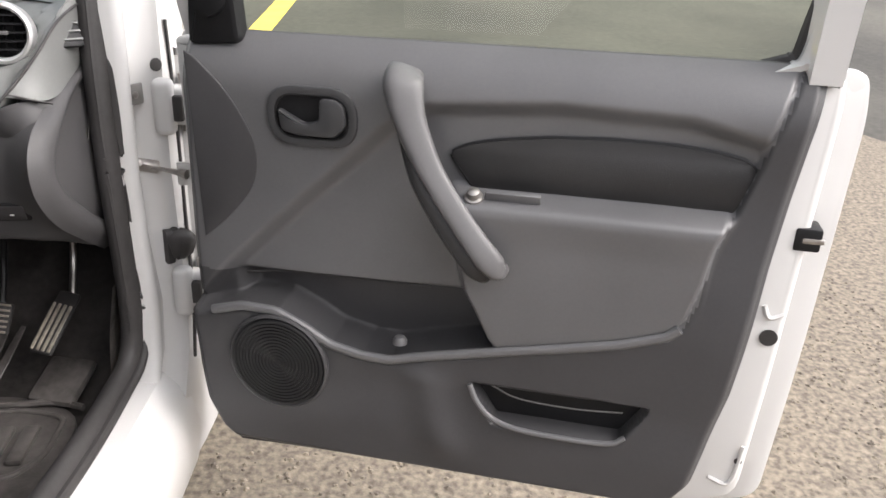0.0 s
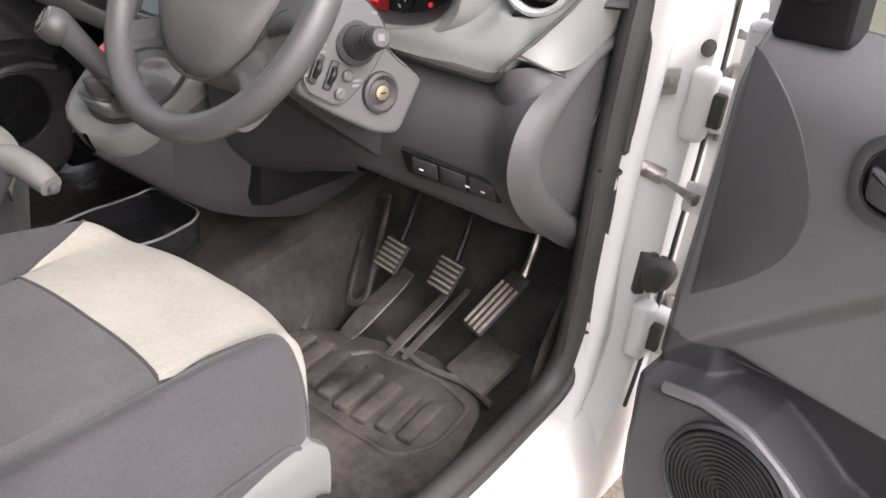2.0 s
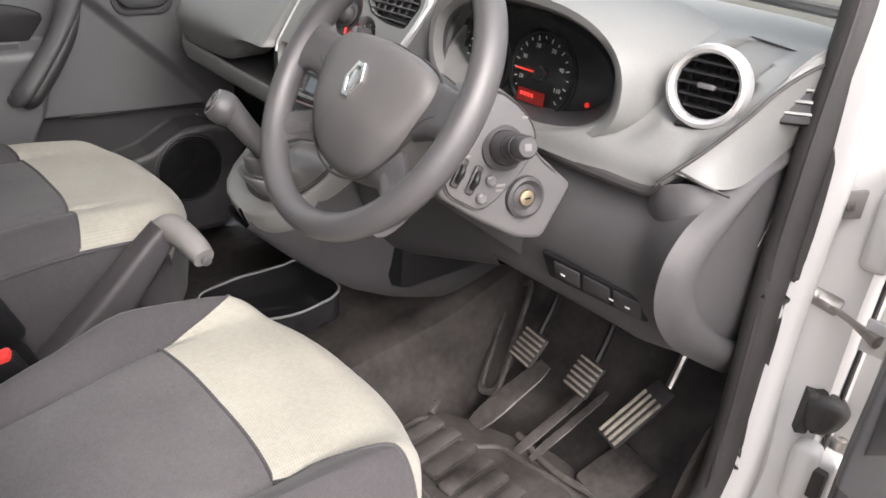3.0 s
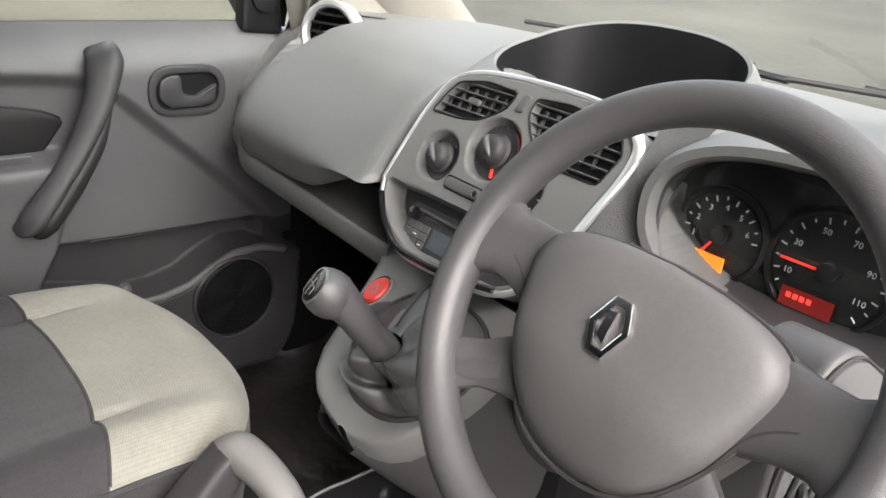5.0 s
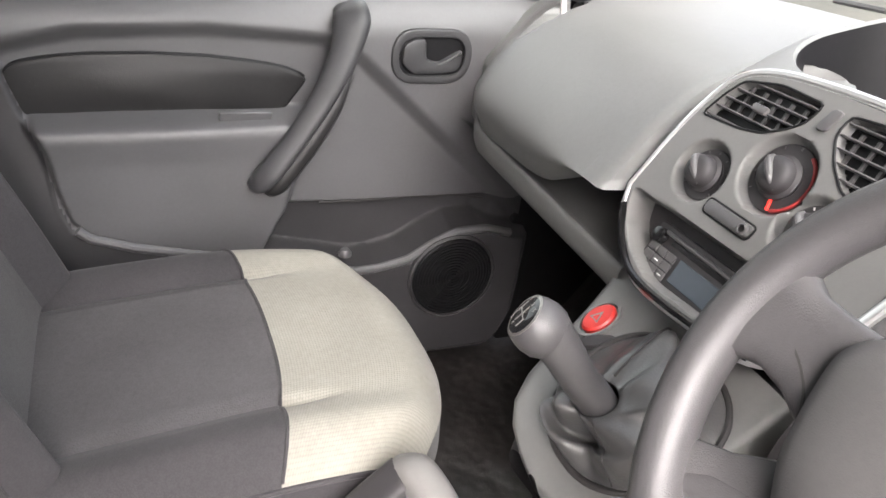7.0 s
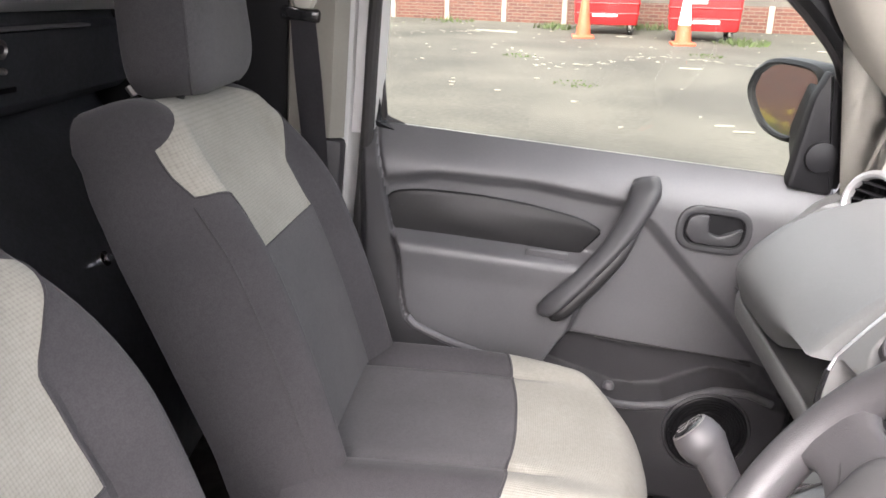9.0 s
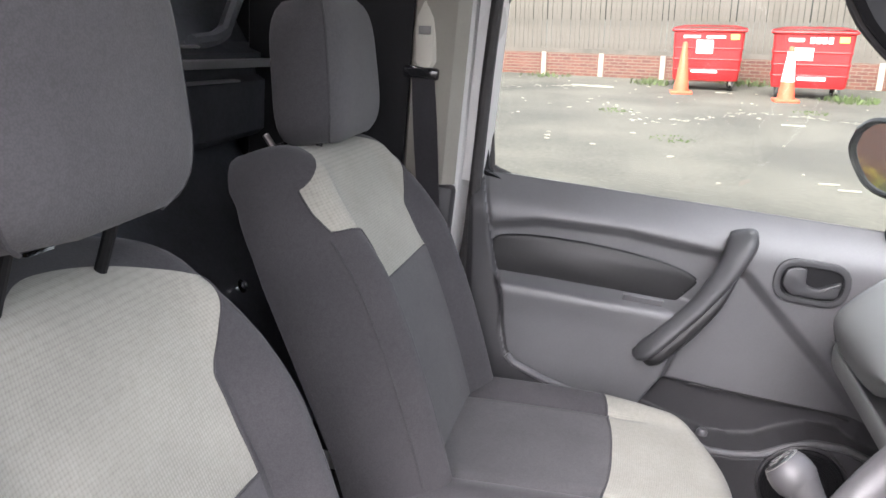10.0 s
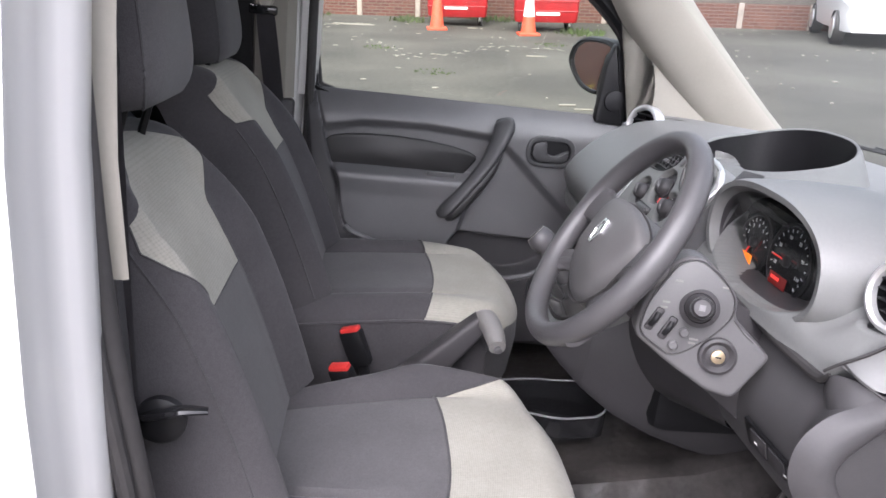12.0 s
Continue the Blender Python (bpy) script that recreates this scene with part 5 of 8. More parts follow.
def binnacle(dash):
    cx, cz, w, h = BINN
    n = 64

    def ringpts(gw, gh, y0, lift, tilt, dx=0.0):
        row = []
        for i in range(n):
            q = 2 * math.pi * i / n
            c, s = math.cos(q), math.sin(q)
            x = cx + dx + gw * math.copysign(abs(c) ** 0.82, c)
            z = cz + gh * math.copysign(abs(s) ** 0.82, s) + lift * max(0, s)
            row.append((x, y0 - tilt * (z - cz), z))
        return row

    outer = [ringpts(w + 0.040, h + 0.016, 1.70, 0.0, -0.1), ringpts(w + 0.026, h + 0.015, 1.62, 0.004, -0.05), ringpts(w + 0.016, h + 0.012, 1.562, 0.006, 0.0), ringpts(w + 0.009, h + 0.008, 1.524, 0.008, 0.02), ringpts(w + 0.002, h + 0.004, 1.508, 0.008, 0.02), ringpts(w - 0.007, h - 0.003, 1.509, 0.006, 0.02), ringpts(w - 0.015, h - 0.009, 1.528, 0.003, 0.0, -0.008)]
    bin_ = part("instrument_hood", loft(outer, closed=True), DASH, dash, "grey hood round the instruments", angle=50)
    inner = [ringpts(w - 0.015, h - 0.009, 1.528, 0.003, 0.0, -0.008), ringpts(w - 0.022, h - 0.014, 1.552, 0.0, -0.03, -0.020), ringpts(w - 0.028, h - 0.017, 1.572, 0.0, -0.05, -0.028)]
    part("hood_lining", loft(inner, closed=True), LOWER, bin_, "dull black lining")
    bm = bmesh.new()
    bm.faces.new([bm.verts.new(p) for p in ringpts(w - 0.027, h - 0.016, 1.573, 0.0, -0.05, -0.028)])
    part("dial_plate", bm, GLOSSBLACK, bin_, "black dial plate", smooth=False)
    # dull textured strip between the hood and the centre stack
    side_a = smooth_path([(0.176, 1.565, 1.128), (0.180, 1.545, 1.105), (0.172, 1.518, 1.060), (0.160, 1.497, 1.015), (0.146, 1.478, 0.972)], 4)
    side_b = smooth_path([(0.232, 1.575, 1.132), (0.222, 1.560, 1.105), (0.214, 1.545, 1.060), (0.212, 1.530, 1.015), (0.214, 1.515, 0.965)], 4)
    part("hood_side", loft([[a.lerp(b, float(k)) for k in np.linspace(0, 1, 6)] for a, b in zip(side_a, side_b)]), TEXTURED, bin_, "dark deeply grained side strip", angle=60)
    face = facing((cx - 0.028, 1.5725, cz), (0, -1, 0.05))
    for k, (dx, dz, r, lo, hi, count, needle) in enumerate(((0.024, -0.018, 0.060, 225, -45, 19, 180), (-0.085, -0.022, 0.050, 215, 5, 13, 238))):
        dial = part("dial", lathe([(r, 0), (r, 0.004), (r - 0.004, 0.005), (r - 0.006, 0.002)], face @ Matrix.Translation((dx, dz, 0)), 40), BLACK, bin_)
        bm = bmesh.new()
        for i in range(count):
            a = radians(lo + (hi - lo) * i / (count - 1))
            ln = 0.006 if i % 2 == 0 else 0.0035
            box(r - 0.010 - ln, r - 0.010, -0.0007, 0.0007, 0, 0.0006, bm=bm, m=face @ Matrix.Translation((dx, dz, 0.0032)) @ Matrix.Rotation(a, 4, "Z"))
        part("scale_marks", bm, WHITEMARK, dial, "white printed scale", smooth=False)
        bm = box(-0.006, r - 0.016, -0.0012, 0.0012, 0, 0.0015, m=face @ Matrix.Translation((dx, dz, 0.006)) @ Matrix.Rotation(radians(needle), 4, "Z"))
        part("needle", bm, REDGLOW, dial, "red lit needle", smooth=False)
        part("needle_cap", lathe([(0.009, 0.004), (0.009, 0.009), (0.006, 0.011)], face @ Matrix.Translation((dx, dz, 0)), 20), BLACK, dial)
        names = ["1", "2", "3", "4", "5", "6"] if k else ["10", "30", "50", "70", "90", "110"]
        for i, word in enumerate(names):
            a = radians(lo + (hi - lo) * (i + 0.6) / len(names))
            rr = r - (0.023 if k == 0 else 0.021)
            lettering(word, 0.0085, face @ Matrix.Translation((dx + rr * math.cos(a), dz + rr * math.sin(a), 0.0035)), WHITEMARK, dial)
    part("display", box(-0.010, 0.040, -0.062, -0.043, 0.006, 0.007, m=face), material("dark_red_display", (0.16, 0.012, 0.010), rough=0.2), bin_, "dark red trip display", smooth=False)
    bm = bmesh.new()
    for i in range(4):
        box(-0.004 + i * 0.0065, 0.0005 + i * 0.0065, -0.053, -0.048, 0.007, 0.0078, bm=bm, m=face)
    part("display_figures", bm, REDGLOW, bin_, "red lit figures", smooth=False)
    part("warning_light", lathe([(0.0035, 0.001), (0.0035, 0.003), (0.001, 0.0032)], face @ Matrix.Translation((0.110, -0.040, 0)), 12), REDGLOW, bin_, "red warning light")
    part("amber_display", box(-0.122, -0.070, -0.058, -0.042, 0.0085, 0.0098, 0.001, 1, m=face), AMBERGLOW, bin_, "amber lit display", smooth=False)
    bm = bmesh.new()
    bm.faces.new([bm.verts.new((p[0], p[1] - 0.35 * (p[2] - cz), p[2])) for p in ringpts(w - 0.021, h - 0.013, 1.549, 0.0, 0.0, -0.018)])
    pane = part("instrument_glass", bm, GLASS, bin_, "clear instrument cover", smooth=False)
    pane.visible_shadow = False


def lettering(word, size, m, mat, parent, depth=0.0003):
    """Raised letters in the built-in font, centred on m."""
    cu = bpy.data.curves.new("lettering", "FONT")
    cu.body, cu.size, cu.extrude, cu.align_x, cu.align_y = word, size, depth, "CENTER", "CENTER"
    cu.resolution_u = 2
    tmp = bpy.data.objects.new("lettering", cu)
    me = bpy.data.meshes.new_from_object(tmp)
    bpy.data.objects.remove(tmp)
    bpy.data.curves.remove(cu)
    me.transform(m)
    me.materials.append(mat)
    ob = new("lettering", me)
    ob.parent = parent
    return ob


def round_vent(dash, x, turn):
    """A round air vent in a bright ring, with slats and a thumb grip."""
    m = facing((x, 1.564 if x > 0 else 1.640, 1.074 if x > 0 else 1.085), (turn, -1, 0.12)) @ Matrix.Scale(0.87 if x > 0 else 1.06, 4)
    vent = part("air_vent", lathe([(0.043, -0.03), (0.0535, -0.022), (0.0555, 0.000), (0.053, 0.007), (0.048, 0.009), (0.0435, 0.005), (0.042, -0.004)], m, 48), SATIN, dash, "round air vent with bright ring")
    part("vent_well", lathe([(0.043, -0.004), (0.042, -0.03), (0.002, -0.03)], m, 32), BLACK, vent)
    bm = bmesh.new()
    for i in range(5):
        v = -0.030 + i * 0.015
        half = math.sqrt(0.0415**2 - v**2)
        box(-half, half, v - 0.0016, v + 0.0016, -0.014, 0.000, 0.001, 1, bm=bm, m=m @ Matrix.Rotation(0.15, 4, "X"))
        part("slat", bm, BLACK, vent)
        bm = bmesh.new()
    bm.free()
    for i in range(-2, 3):
        part("vane", box(i * 0.015 - 0.001, i * 0.015 + 0.001, -0.034, 0.034, -0.024, -0.016, m=m), BLACK, vent)
    part("vent_grip", box(-0.012, 0.012, -0.003, 0.004, -0.004, 0.006, 0.002, m=m), TRIM, vent)
    part("vent_wheel", tube([m @ Vector((-0.030, -0.058, -0.004)), m @ Vector((-0.022, -0.052, 0.004)), m @ Vector((-0.008, -0.052, 0.004))], [0.003, 0.004, 0.0015], seg=8, per=4), BLACK, vent)


def storage_well(dash):
    cx, cy, w, d = WELL
    n = 56

    def ringpts(k, z0, z1):
        row = []
        for i in range(n):
            q = 2 * math.pi * i / n
            c, s = math.cos(q), math.sin(q)
            f = (s + 1) / 2
            row.append((cx + k * w * math.copysign(abs(c) ** 0.85, c), cy + k * d * math.copysign(abs(s) ** 0.85, s), z0 + (z1 - z0) * f**1.3))
        return row

    hood = part("well_rim", loft([ringpts(1.28, 1.098, 1.095), ringpts(1.14, 1.106, 1.145), ringpts(1.05, 1.112, 1.176), ringpts(1.0, 1.114, 1.185), ringpts(0.975, 1.110, 1.182)], closed=True), DASH, dash, "raised rim of the storage well", angle=60)
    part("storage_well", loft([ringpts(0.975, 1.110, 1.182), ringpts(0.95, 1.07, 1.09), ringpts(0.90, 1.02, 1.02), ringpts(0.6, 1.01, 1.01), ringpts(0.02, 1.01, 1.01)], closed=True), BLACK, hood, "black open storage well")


def depth_in(pts, u, v):
    """Distance from the edge of an outline to a point inside it, else 0."""
    inside, best = False, 9.0
    for (x0, y0), (x1, y1) in zip(pts, pts[1:] + pts[:1]):
        if (y0 > v) != (y1 > v) and u < x0 + (x1 - x0) * (v - y0) / (y1 - y0):
            inside = not inside
        dx, dy = x1 - x0, y1 - y0
        k = min(1.0, max(0.0, ((u - x0) * dx + (v - y0) * dy) / (dx * dx + dy * dy + 1e-12)))
        best = min(best, math.hypot(u - x0 - k * dx, v - y0 - k * dy))
    return best if inside else 0.0


def centre_stack(dash):
    m = facing((0.0, 1.476, 1.0), (0, -math.cos(radians(27)), math.sin(radians(27))))
    shape = [(-0.1545, -0.028), (-0.144, 0.033), (-0.1325, 0.078), (-0.1116, 0.118), (-0.0714, 0.137), (0.004, 0.144), (0.08, 0.144), (0.125, 0.140), (0.160, 0.128), (0.177, 0.107), (0.173, 0.070), (0.160, 0.029), (0.146, -0.020), (0.125, -0.065), (0.090, -0.092), (0.028, -0.102), (-0.0633, -0.1047), (-0.1086, -0.084), (-0.140, -0.058)]
    outline = [Vector((p.x, p.y)) for p in smooth_path([(*o, 0) for o in shape + shape[:1]], 5)[:-1]]
    inner = [(0.010 + (p.x - 0.010) * 0.972, 0.02 + (p.y - 0.02) * 0.965) for p in outline]
    vent_l = [(p.x, p.y) for p in rounded([(-0.1235, 0.073), (-0.112, 0.100), (-0.0988, 0.119), (-0.055, 0.129), (-0.002, 0.127), (-0.008, 0.106), (-0.022, 0.094), (-0.0434, 0.081), (-0.070, 0.076)], 0.006, 2)]
    vent_r = [(p.x, p.y) for p in rounded([(0.026, 0.107), (0.028, 0.127), (0.075, 0.131), (0.125, 0.126), (0.156, 0.113), (0.164, 0.094), (0.150, 0.058), (0.105, 0.059), (0.064, 0.067), (0.043, 0.084)], 0.006, 2)]
    bay = [(p.x, p.y) for p in rounded([(-0.145, -0.030), (-0.136, -0.025), (0.060, -0.022), (0.135, -0.025), (0.116, -0.070), (0.080, -0.090), (-0.060, -0.097), (-0.098, -0.084), (-0.132, -0.058)], 0.010, 3)]
    dials = ((-0.080, 0.023, 0.0325, 0.0165), (-0.002, 0.0545, 0.039, 0.0180), (0.059, 0.025, 0.0325, 0.0165))

    def sink(u, v):
        d = 0.0
        for x, y, r, _ in dials:
            d = max(d, 0.012 * step(r + 0.0015, r - 0.004, math.hypot(u - x, v - y)))
        for vent in (vent_l, vent_r):
            d = max(d, 0.012 * step(0.0, 0.0025, depth_in(vent, u, v)))
        d = max(d, 0.034 * step(0.0, 0.005, depth_in(bay, u, v)))
        return d

    body = part("centre_panel", loft([[m @ Vector((x, y, w)) for x, y in rows] for rows, w in (([(p.x, p.y) for p in outline], -0.075), ([(p.x, p.y) for p in outline], -0.006), ([(p.x * 0.99, p.y * 0.99) for p in outline], -0.001), (inner, 0.0005))], closed=True), STACK, dash, "grey centre panel with bright edge", angle=40)
    secs = []
    lo, hi = min(p[1] for p in inner) + 0.0006, max(p[1] for p in inner) - 0.0006
    for v in np.linspace(lo, hi, 112):
        v = float(v)
        cross = [x0 + (x1 - x0) * (v - y0) / (y1 - y0) for (x0, y0), (x1, y1) in zip(inner, inner[1:] + inner[:1]) if (y0 > v) != (y1 > v)]
        a, b = min(cross), max(cross)
        secs.append([m @ Vector((u, v, 0.0005 - sink(u, v))) for u in np.linspace(a, b, 150)])
    part("panel_face", loft(secs), STACK, body, "grey moulded face with sunk dials", angle=50)
    edge = [m @ Vector((p.x * 1.004, p.y * 1.004, -0.003)) for p in outline]
    part("bright_edge", tube(edge, 0.0042, seg=8, closed=True), SATIN, body, "satin silver edging")
    part("edge_trim", tube([m @ Vector((*p, 0.000)) for p in ((0.158, 0.131), (0.178, 0.107), (0.174, 0.070), (0.161, 0.029), (0.147, -0.020))], 0.0065, seg=10, per=5, flat=0.7), SATIN, body, "broad satin silver trim")
    # two slatted vents
    for sx, pts in ((-1, vent_l), (1, vent_r)):
        vent = part("vent_opening", prism(pts, 0.0015, m @ Matrix.Translation((0, 0, -0.0125))), BLACK, body, "black slatted air vent")
        for i in range(6):
            v = 0.0655 + i * 0.0112
            cross = []
            for a, b in zip(pts, pts[1:] + pts[:1]):
                if (a[1] - v) * (b[1] - v) < 0:
                    cross.append(a[0] + (b[0] - a[0]) * (v - a[1]) / (b[1] - a[1]))
            if len(cross) >= 2:
                x0, x1 = min(cross) + 0.0008, max(cross) - 0.0008
                part("slat", box(x0, x1, v - 0.0010, v + 0.0010, -0.010, -0.0008, 0.0007, 1, m=m), TRIM, vent)
        gx = -0.062 if sx < 0 else 0.094
        part("vent_grip", box(gx - 0.009, gx + 0.009, 0.0965, 0.1045, -0.004, 0.003, 0.0015, m=m), TRIM, vent)
        for i in range(6):
            xx = (-0.022 if sx < 0 else 0.042) + sx * i * 0.0175
            part("vane", box(xx - 0.0016, xx + 0.0016, 0.088 if sx < 0 else 0.074, 0.118, -0.012, -0.0075, m=m), TRIM, vent)
        part("vent_frame", tube([m @ Vector((p[0], p[1], 0.0006)) for p in pts], 0.0013, seg=6, closed=True), BLACK, vent)
    part("lock_button", prism(rounded([(0.004, 0.105), (0.016, 0.105), (0.022, 0.127), (0.010, 0.127)], 0.005), 0.004, m, 0.0015), TRIM, body)
    # three heater dials in sunk wells
    for x, y, r, grip in dials:
        mm = m @ Matrix.Translation((x, y, -0.0112))
        dial = part("heater_dial", lathe([(r - 0.0045, 0.0), (r - 0.006, 0.0012), (0.002, 0.0012)], mm, 40), LOWER, body, "round heater dial")
        part("knob", lathe([(grip * 1.15, 0.001), (grip * 1.22, 0.005), (grip * 1.02, 0.008), (grip * 0.98, 0.015), (grip * 0.80, 0.0195), (grip * 0.50, 0.0215), (grip * 0.20, 0.0220)], mm, 32), LOWER, dial)
        part("knob_fin", tube([mm @ Matrix.Rotation(0.7, 4, "Z") @ Vector((0, q, h)) for q, h in ((-grip * 0.9, 0.014), (-grip * 0.5, 0.0195), (0, 0.0225), (grip * 0.6, 0.0215), (grip * 0.95, 0.014))], [0.002, 0.003, 0.004, 0.004, 0.003], seg=10, per=4), TRIM, dial)
        for i in range(9):
            a = radians(220 - 260 * i / 8)
            part("dial_mark", box(r - 0.0095, r - 0.0068, -0.0007, 0.0007, 0.0012, 0.0018, m=mm @ Matrix.Rotation(a, 4, "Z")), WHITEMARK if x > 0.02 else TRIM, dial, smooth=False)
        if r > 0.035:
            arc = [mm @ Vector(((r - 0.007) * math.cos(radians(a)), (r - 0.007) * math.sin(radians(a)), 0.0014)) for a in range(-70, 61, 10)]
            part("hot_scale", tube(arc, 0.0020, seg=6), material("dull_red_print", (0.30, 0.03, 0.03), rough=0.5), dial, "dull red hot scale")
            part("pointer", box(-0.001, 0.001, grip * 1.17, r - 0.007, 0.0015, 0.0045, m=mm @ Matrix.Rotation(radians(195), 4, "Z")), REDGLOW, dial, "red lit pointer")
    # recirculation slide
    bar = part("slide_switch", prism(rounded([(-0.047, -0.0075), (0.014, -0.0085), (0.017, 0.0050), (-0.047, 0.0065)], 0.0055), 0.0035, m, 0.0015), TRIM, body)
    part("switch_joint", tube([m @ Vector((p[0], p[1], 0.0008)) for p in rounded([(-0.0484, -0.0087), (0.0155, -0.0097), (0.0184, 0.0062), (-0.0484, 0.0077)], 0.006)], 0.0010, seg=6, closed=True), BLACK, bar)
    part("switch_knob", lathe([(0.0065, 0.003), (0.006, 0.007), (0.0042, 0.008), (0.0036, 0.0068)], m @ Matrix.Translation((0.0085, -0.002, 0)), 18), TRIM, bar)
    # radio in its sunk bay
    part("radio_bay", prism([(x * 0.985, -0.06 + (y + 0.06) * 0.95) for x, y in bay], 0.0010, m @ Matrix.Translation((0, 0, -0.0338))), LOWER, body, "dark sunk radio bay")
    m = m @ Matrix.Translation((-0.008, -0.0375, -0.013))
    radio = part("radio", prism(rounded([(-0.095, -0.058), (0.086, -0.058), (0.086, -0.002), (-0.095, -0.002)], 0.004), 0.012, m @ Matrix.Translation((0, 0, -0.0205)), 0.0015), LOWER, body, "slim car radio")
    z = -0.0085
    part("radio_screen", box(-0.044, 0.056, -0.050, -0.024, z - 0.001, z + 0.0006, 0.0005, 1, m=m), SCREEN, radio, "dim blue-grey display")
    part("disc_slot", box(-0.066, 0.075, -0.0185, -0.0135, z - 0.001, z + 0.0004, m=m), GLOSSBLACK, radio)
    part("radio_brow", box(-0.080, 0.084, -0.0115, -0.0075, z - 0.002, z + 0.004, 0.0015, m=m), TRIM, radio)
    part("volume_knob", lathe([(0.0085, 0.0), (0.008, 0.009), (0.005, 0.010)], m @ Matrix.Translation((-0.083, -0.016, z)), 20), GLOSSBLACK, radio)
    for j in range(3):
        for i in range(3):
            part("radio_button", box(-0.0915 + i * 0.0145, -0.0785 + i * 0.0145, -0.0545 + j * 0.0105, -0.0455 + j * 0.0105, z - 0.001, z + 0.0014, 0.0007, 1, m=m), TRIM, radio)
    for x, y in ((-0.085, -0.050), (-0.0705, -0.0395), (-0.056, -0.050)):
        part("button_mark", box(x - 0.003, x + 0.003, y - 0.0006, y + 0.0006, z + 0.0014, z + 0.0018, m=m), WHITEMARK, radio, smooth=False)
    m = m @ Matrix.Translation((0.008, 0.0375, 0.013))
    lip = [m @ Vector((x, y, 0.001)) for x, y in ((-0.144, -0.048), (-0.113, -0.082), (-0.065, -0.102), (0.028, -0.099), (0.090, -0.089))]
    part("bay_sill", tube(lip, 0.0040, seg=8, per=5), GLOSSBLACK, body)
    return body


def lower_console(dash):
    """The wedge that carries the gear lever, from the stack down to a rounded tip."""
    stations = []
    for y, w, cx in ((1.471, 0.136, -0.013), (1.446, 0.128, -0.006), (1.414, 0.120, -0.001), (1.375, 0.112, 0.004), (1.336, 0.100, 0.007), (1.313, 0.083, 0.009), (1.300, 0.062, 0.013), (1.292, 0.035, 0.020), (1.288, 0.008, 0.025)):
        stations.append((y, 0.844 + 0.70 * (y - 1.413), w, cx))
    secs = []
    for y, z, w, cx in stations:
        row = []
        for x, dy, dz in ((-0.98, 0.04, -0.05), (-1.02, 0.016, -0.034), (-1.0, 0.004, -0.012), (-0.93, 0, -0.001), (-0.6, 0, 0.002), (0, 0, 0.003), (0.6, 0, 0.002), (0.93, 0, -0.001), (1.0, 0.004, -0.012), (1.02, 0.016, -0.034), (0.98, 0.04, -0.05)):
            row.append((cx + x * w, y + dy, z + dz))
        secs.append(smooth_path(row, 3))
    top = part("gear_console", loft(secs), STACK, dash, "pale grey plastic gear lever surround", angle=60)
    # sides of the dashboard's foot, either hand of the tunnel
    for sx, xa in ((1, 0.118), (-1, -0.098)):
        s2 = []
        for y in np.linspace(1.292, 1.86, 16):
            y = float(y)
            low = curve_at([(1.28, 0.725), (1.32, 0.690), (1.38, 0.645), (1.44, 0.605), (1.52, 0.570), (1.62, 0.540), (1.75, 0.52), (1.86, 0.52)], y)
            high = 0.844 + 0.70 * (min(y, 1.46) - 1.413) - 0.012
            inward = 0.085 * step(1.365, 1.286, y)
            out = 0.055 * step(1.36, 1.62, y) if sx > 0 else 0.01
            s2.append(smooth_path([(xa - sx * inward - sx * 0.006, y + 0.008, high), (xa - sx * inward + sx * (0.008 + out), y + 0.004, (high + low) / 2 + 0.01), (xa - sx * inward + sx * (0.002 + 0.5 * out), y, low + 0.014), (xa - sx * inward - sx * 0.03, y + 0.012, low)], 4))
        part("console_side", loft(s2), LOWER, dash, "black plastic side of the console")
    # lower face between the console and the knee panel
    s3 = []
    for x in np.linspace(0.145, 0.36, 14):
        x = float(x)
        k = (x - 0.145) / 0.215
        s3.append(smooth_path([(x, 1.46 + 0.10 * k, 0.925), (x, 1.43 + 0.085 * k, 0.86), (x, 1.44 + 0.085 * k, 0.78 + 0.02 * k), (x, 1.50 + 0.045 * k, 0.685 + 0.05 * k), (x, 1.58 + 0.02 * k, 0.645 + 0.085 * k)], 4))
    part("lower_face", loft(s3), LOWER, dash, "black plastic panel under the steering column")
    return top


RIM_OUT = [(y - 0.020, z - 0.012) for y, z in [(1.699, 1.039), (1.603, 1.007), (1.544, 0.974), (1.501, 0.949), (1.474, 0.909), (1.482, 0.859), (1.530, 0.803), (1.616, 0.743), (1.700, 0.693)]]
RIM_IN = [(y - 0.020, z - 0.012) for y, z in [(1.732, 1.030), (1.619, 0.996), (1.576, 0.970), (1.540, 0.940), (1.510, 0.900), (1.522, 0.862), (1.560, 0.825), (1.640, 0.767), (1.730, 0.720)]]


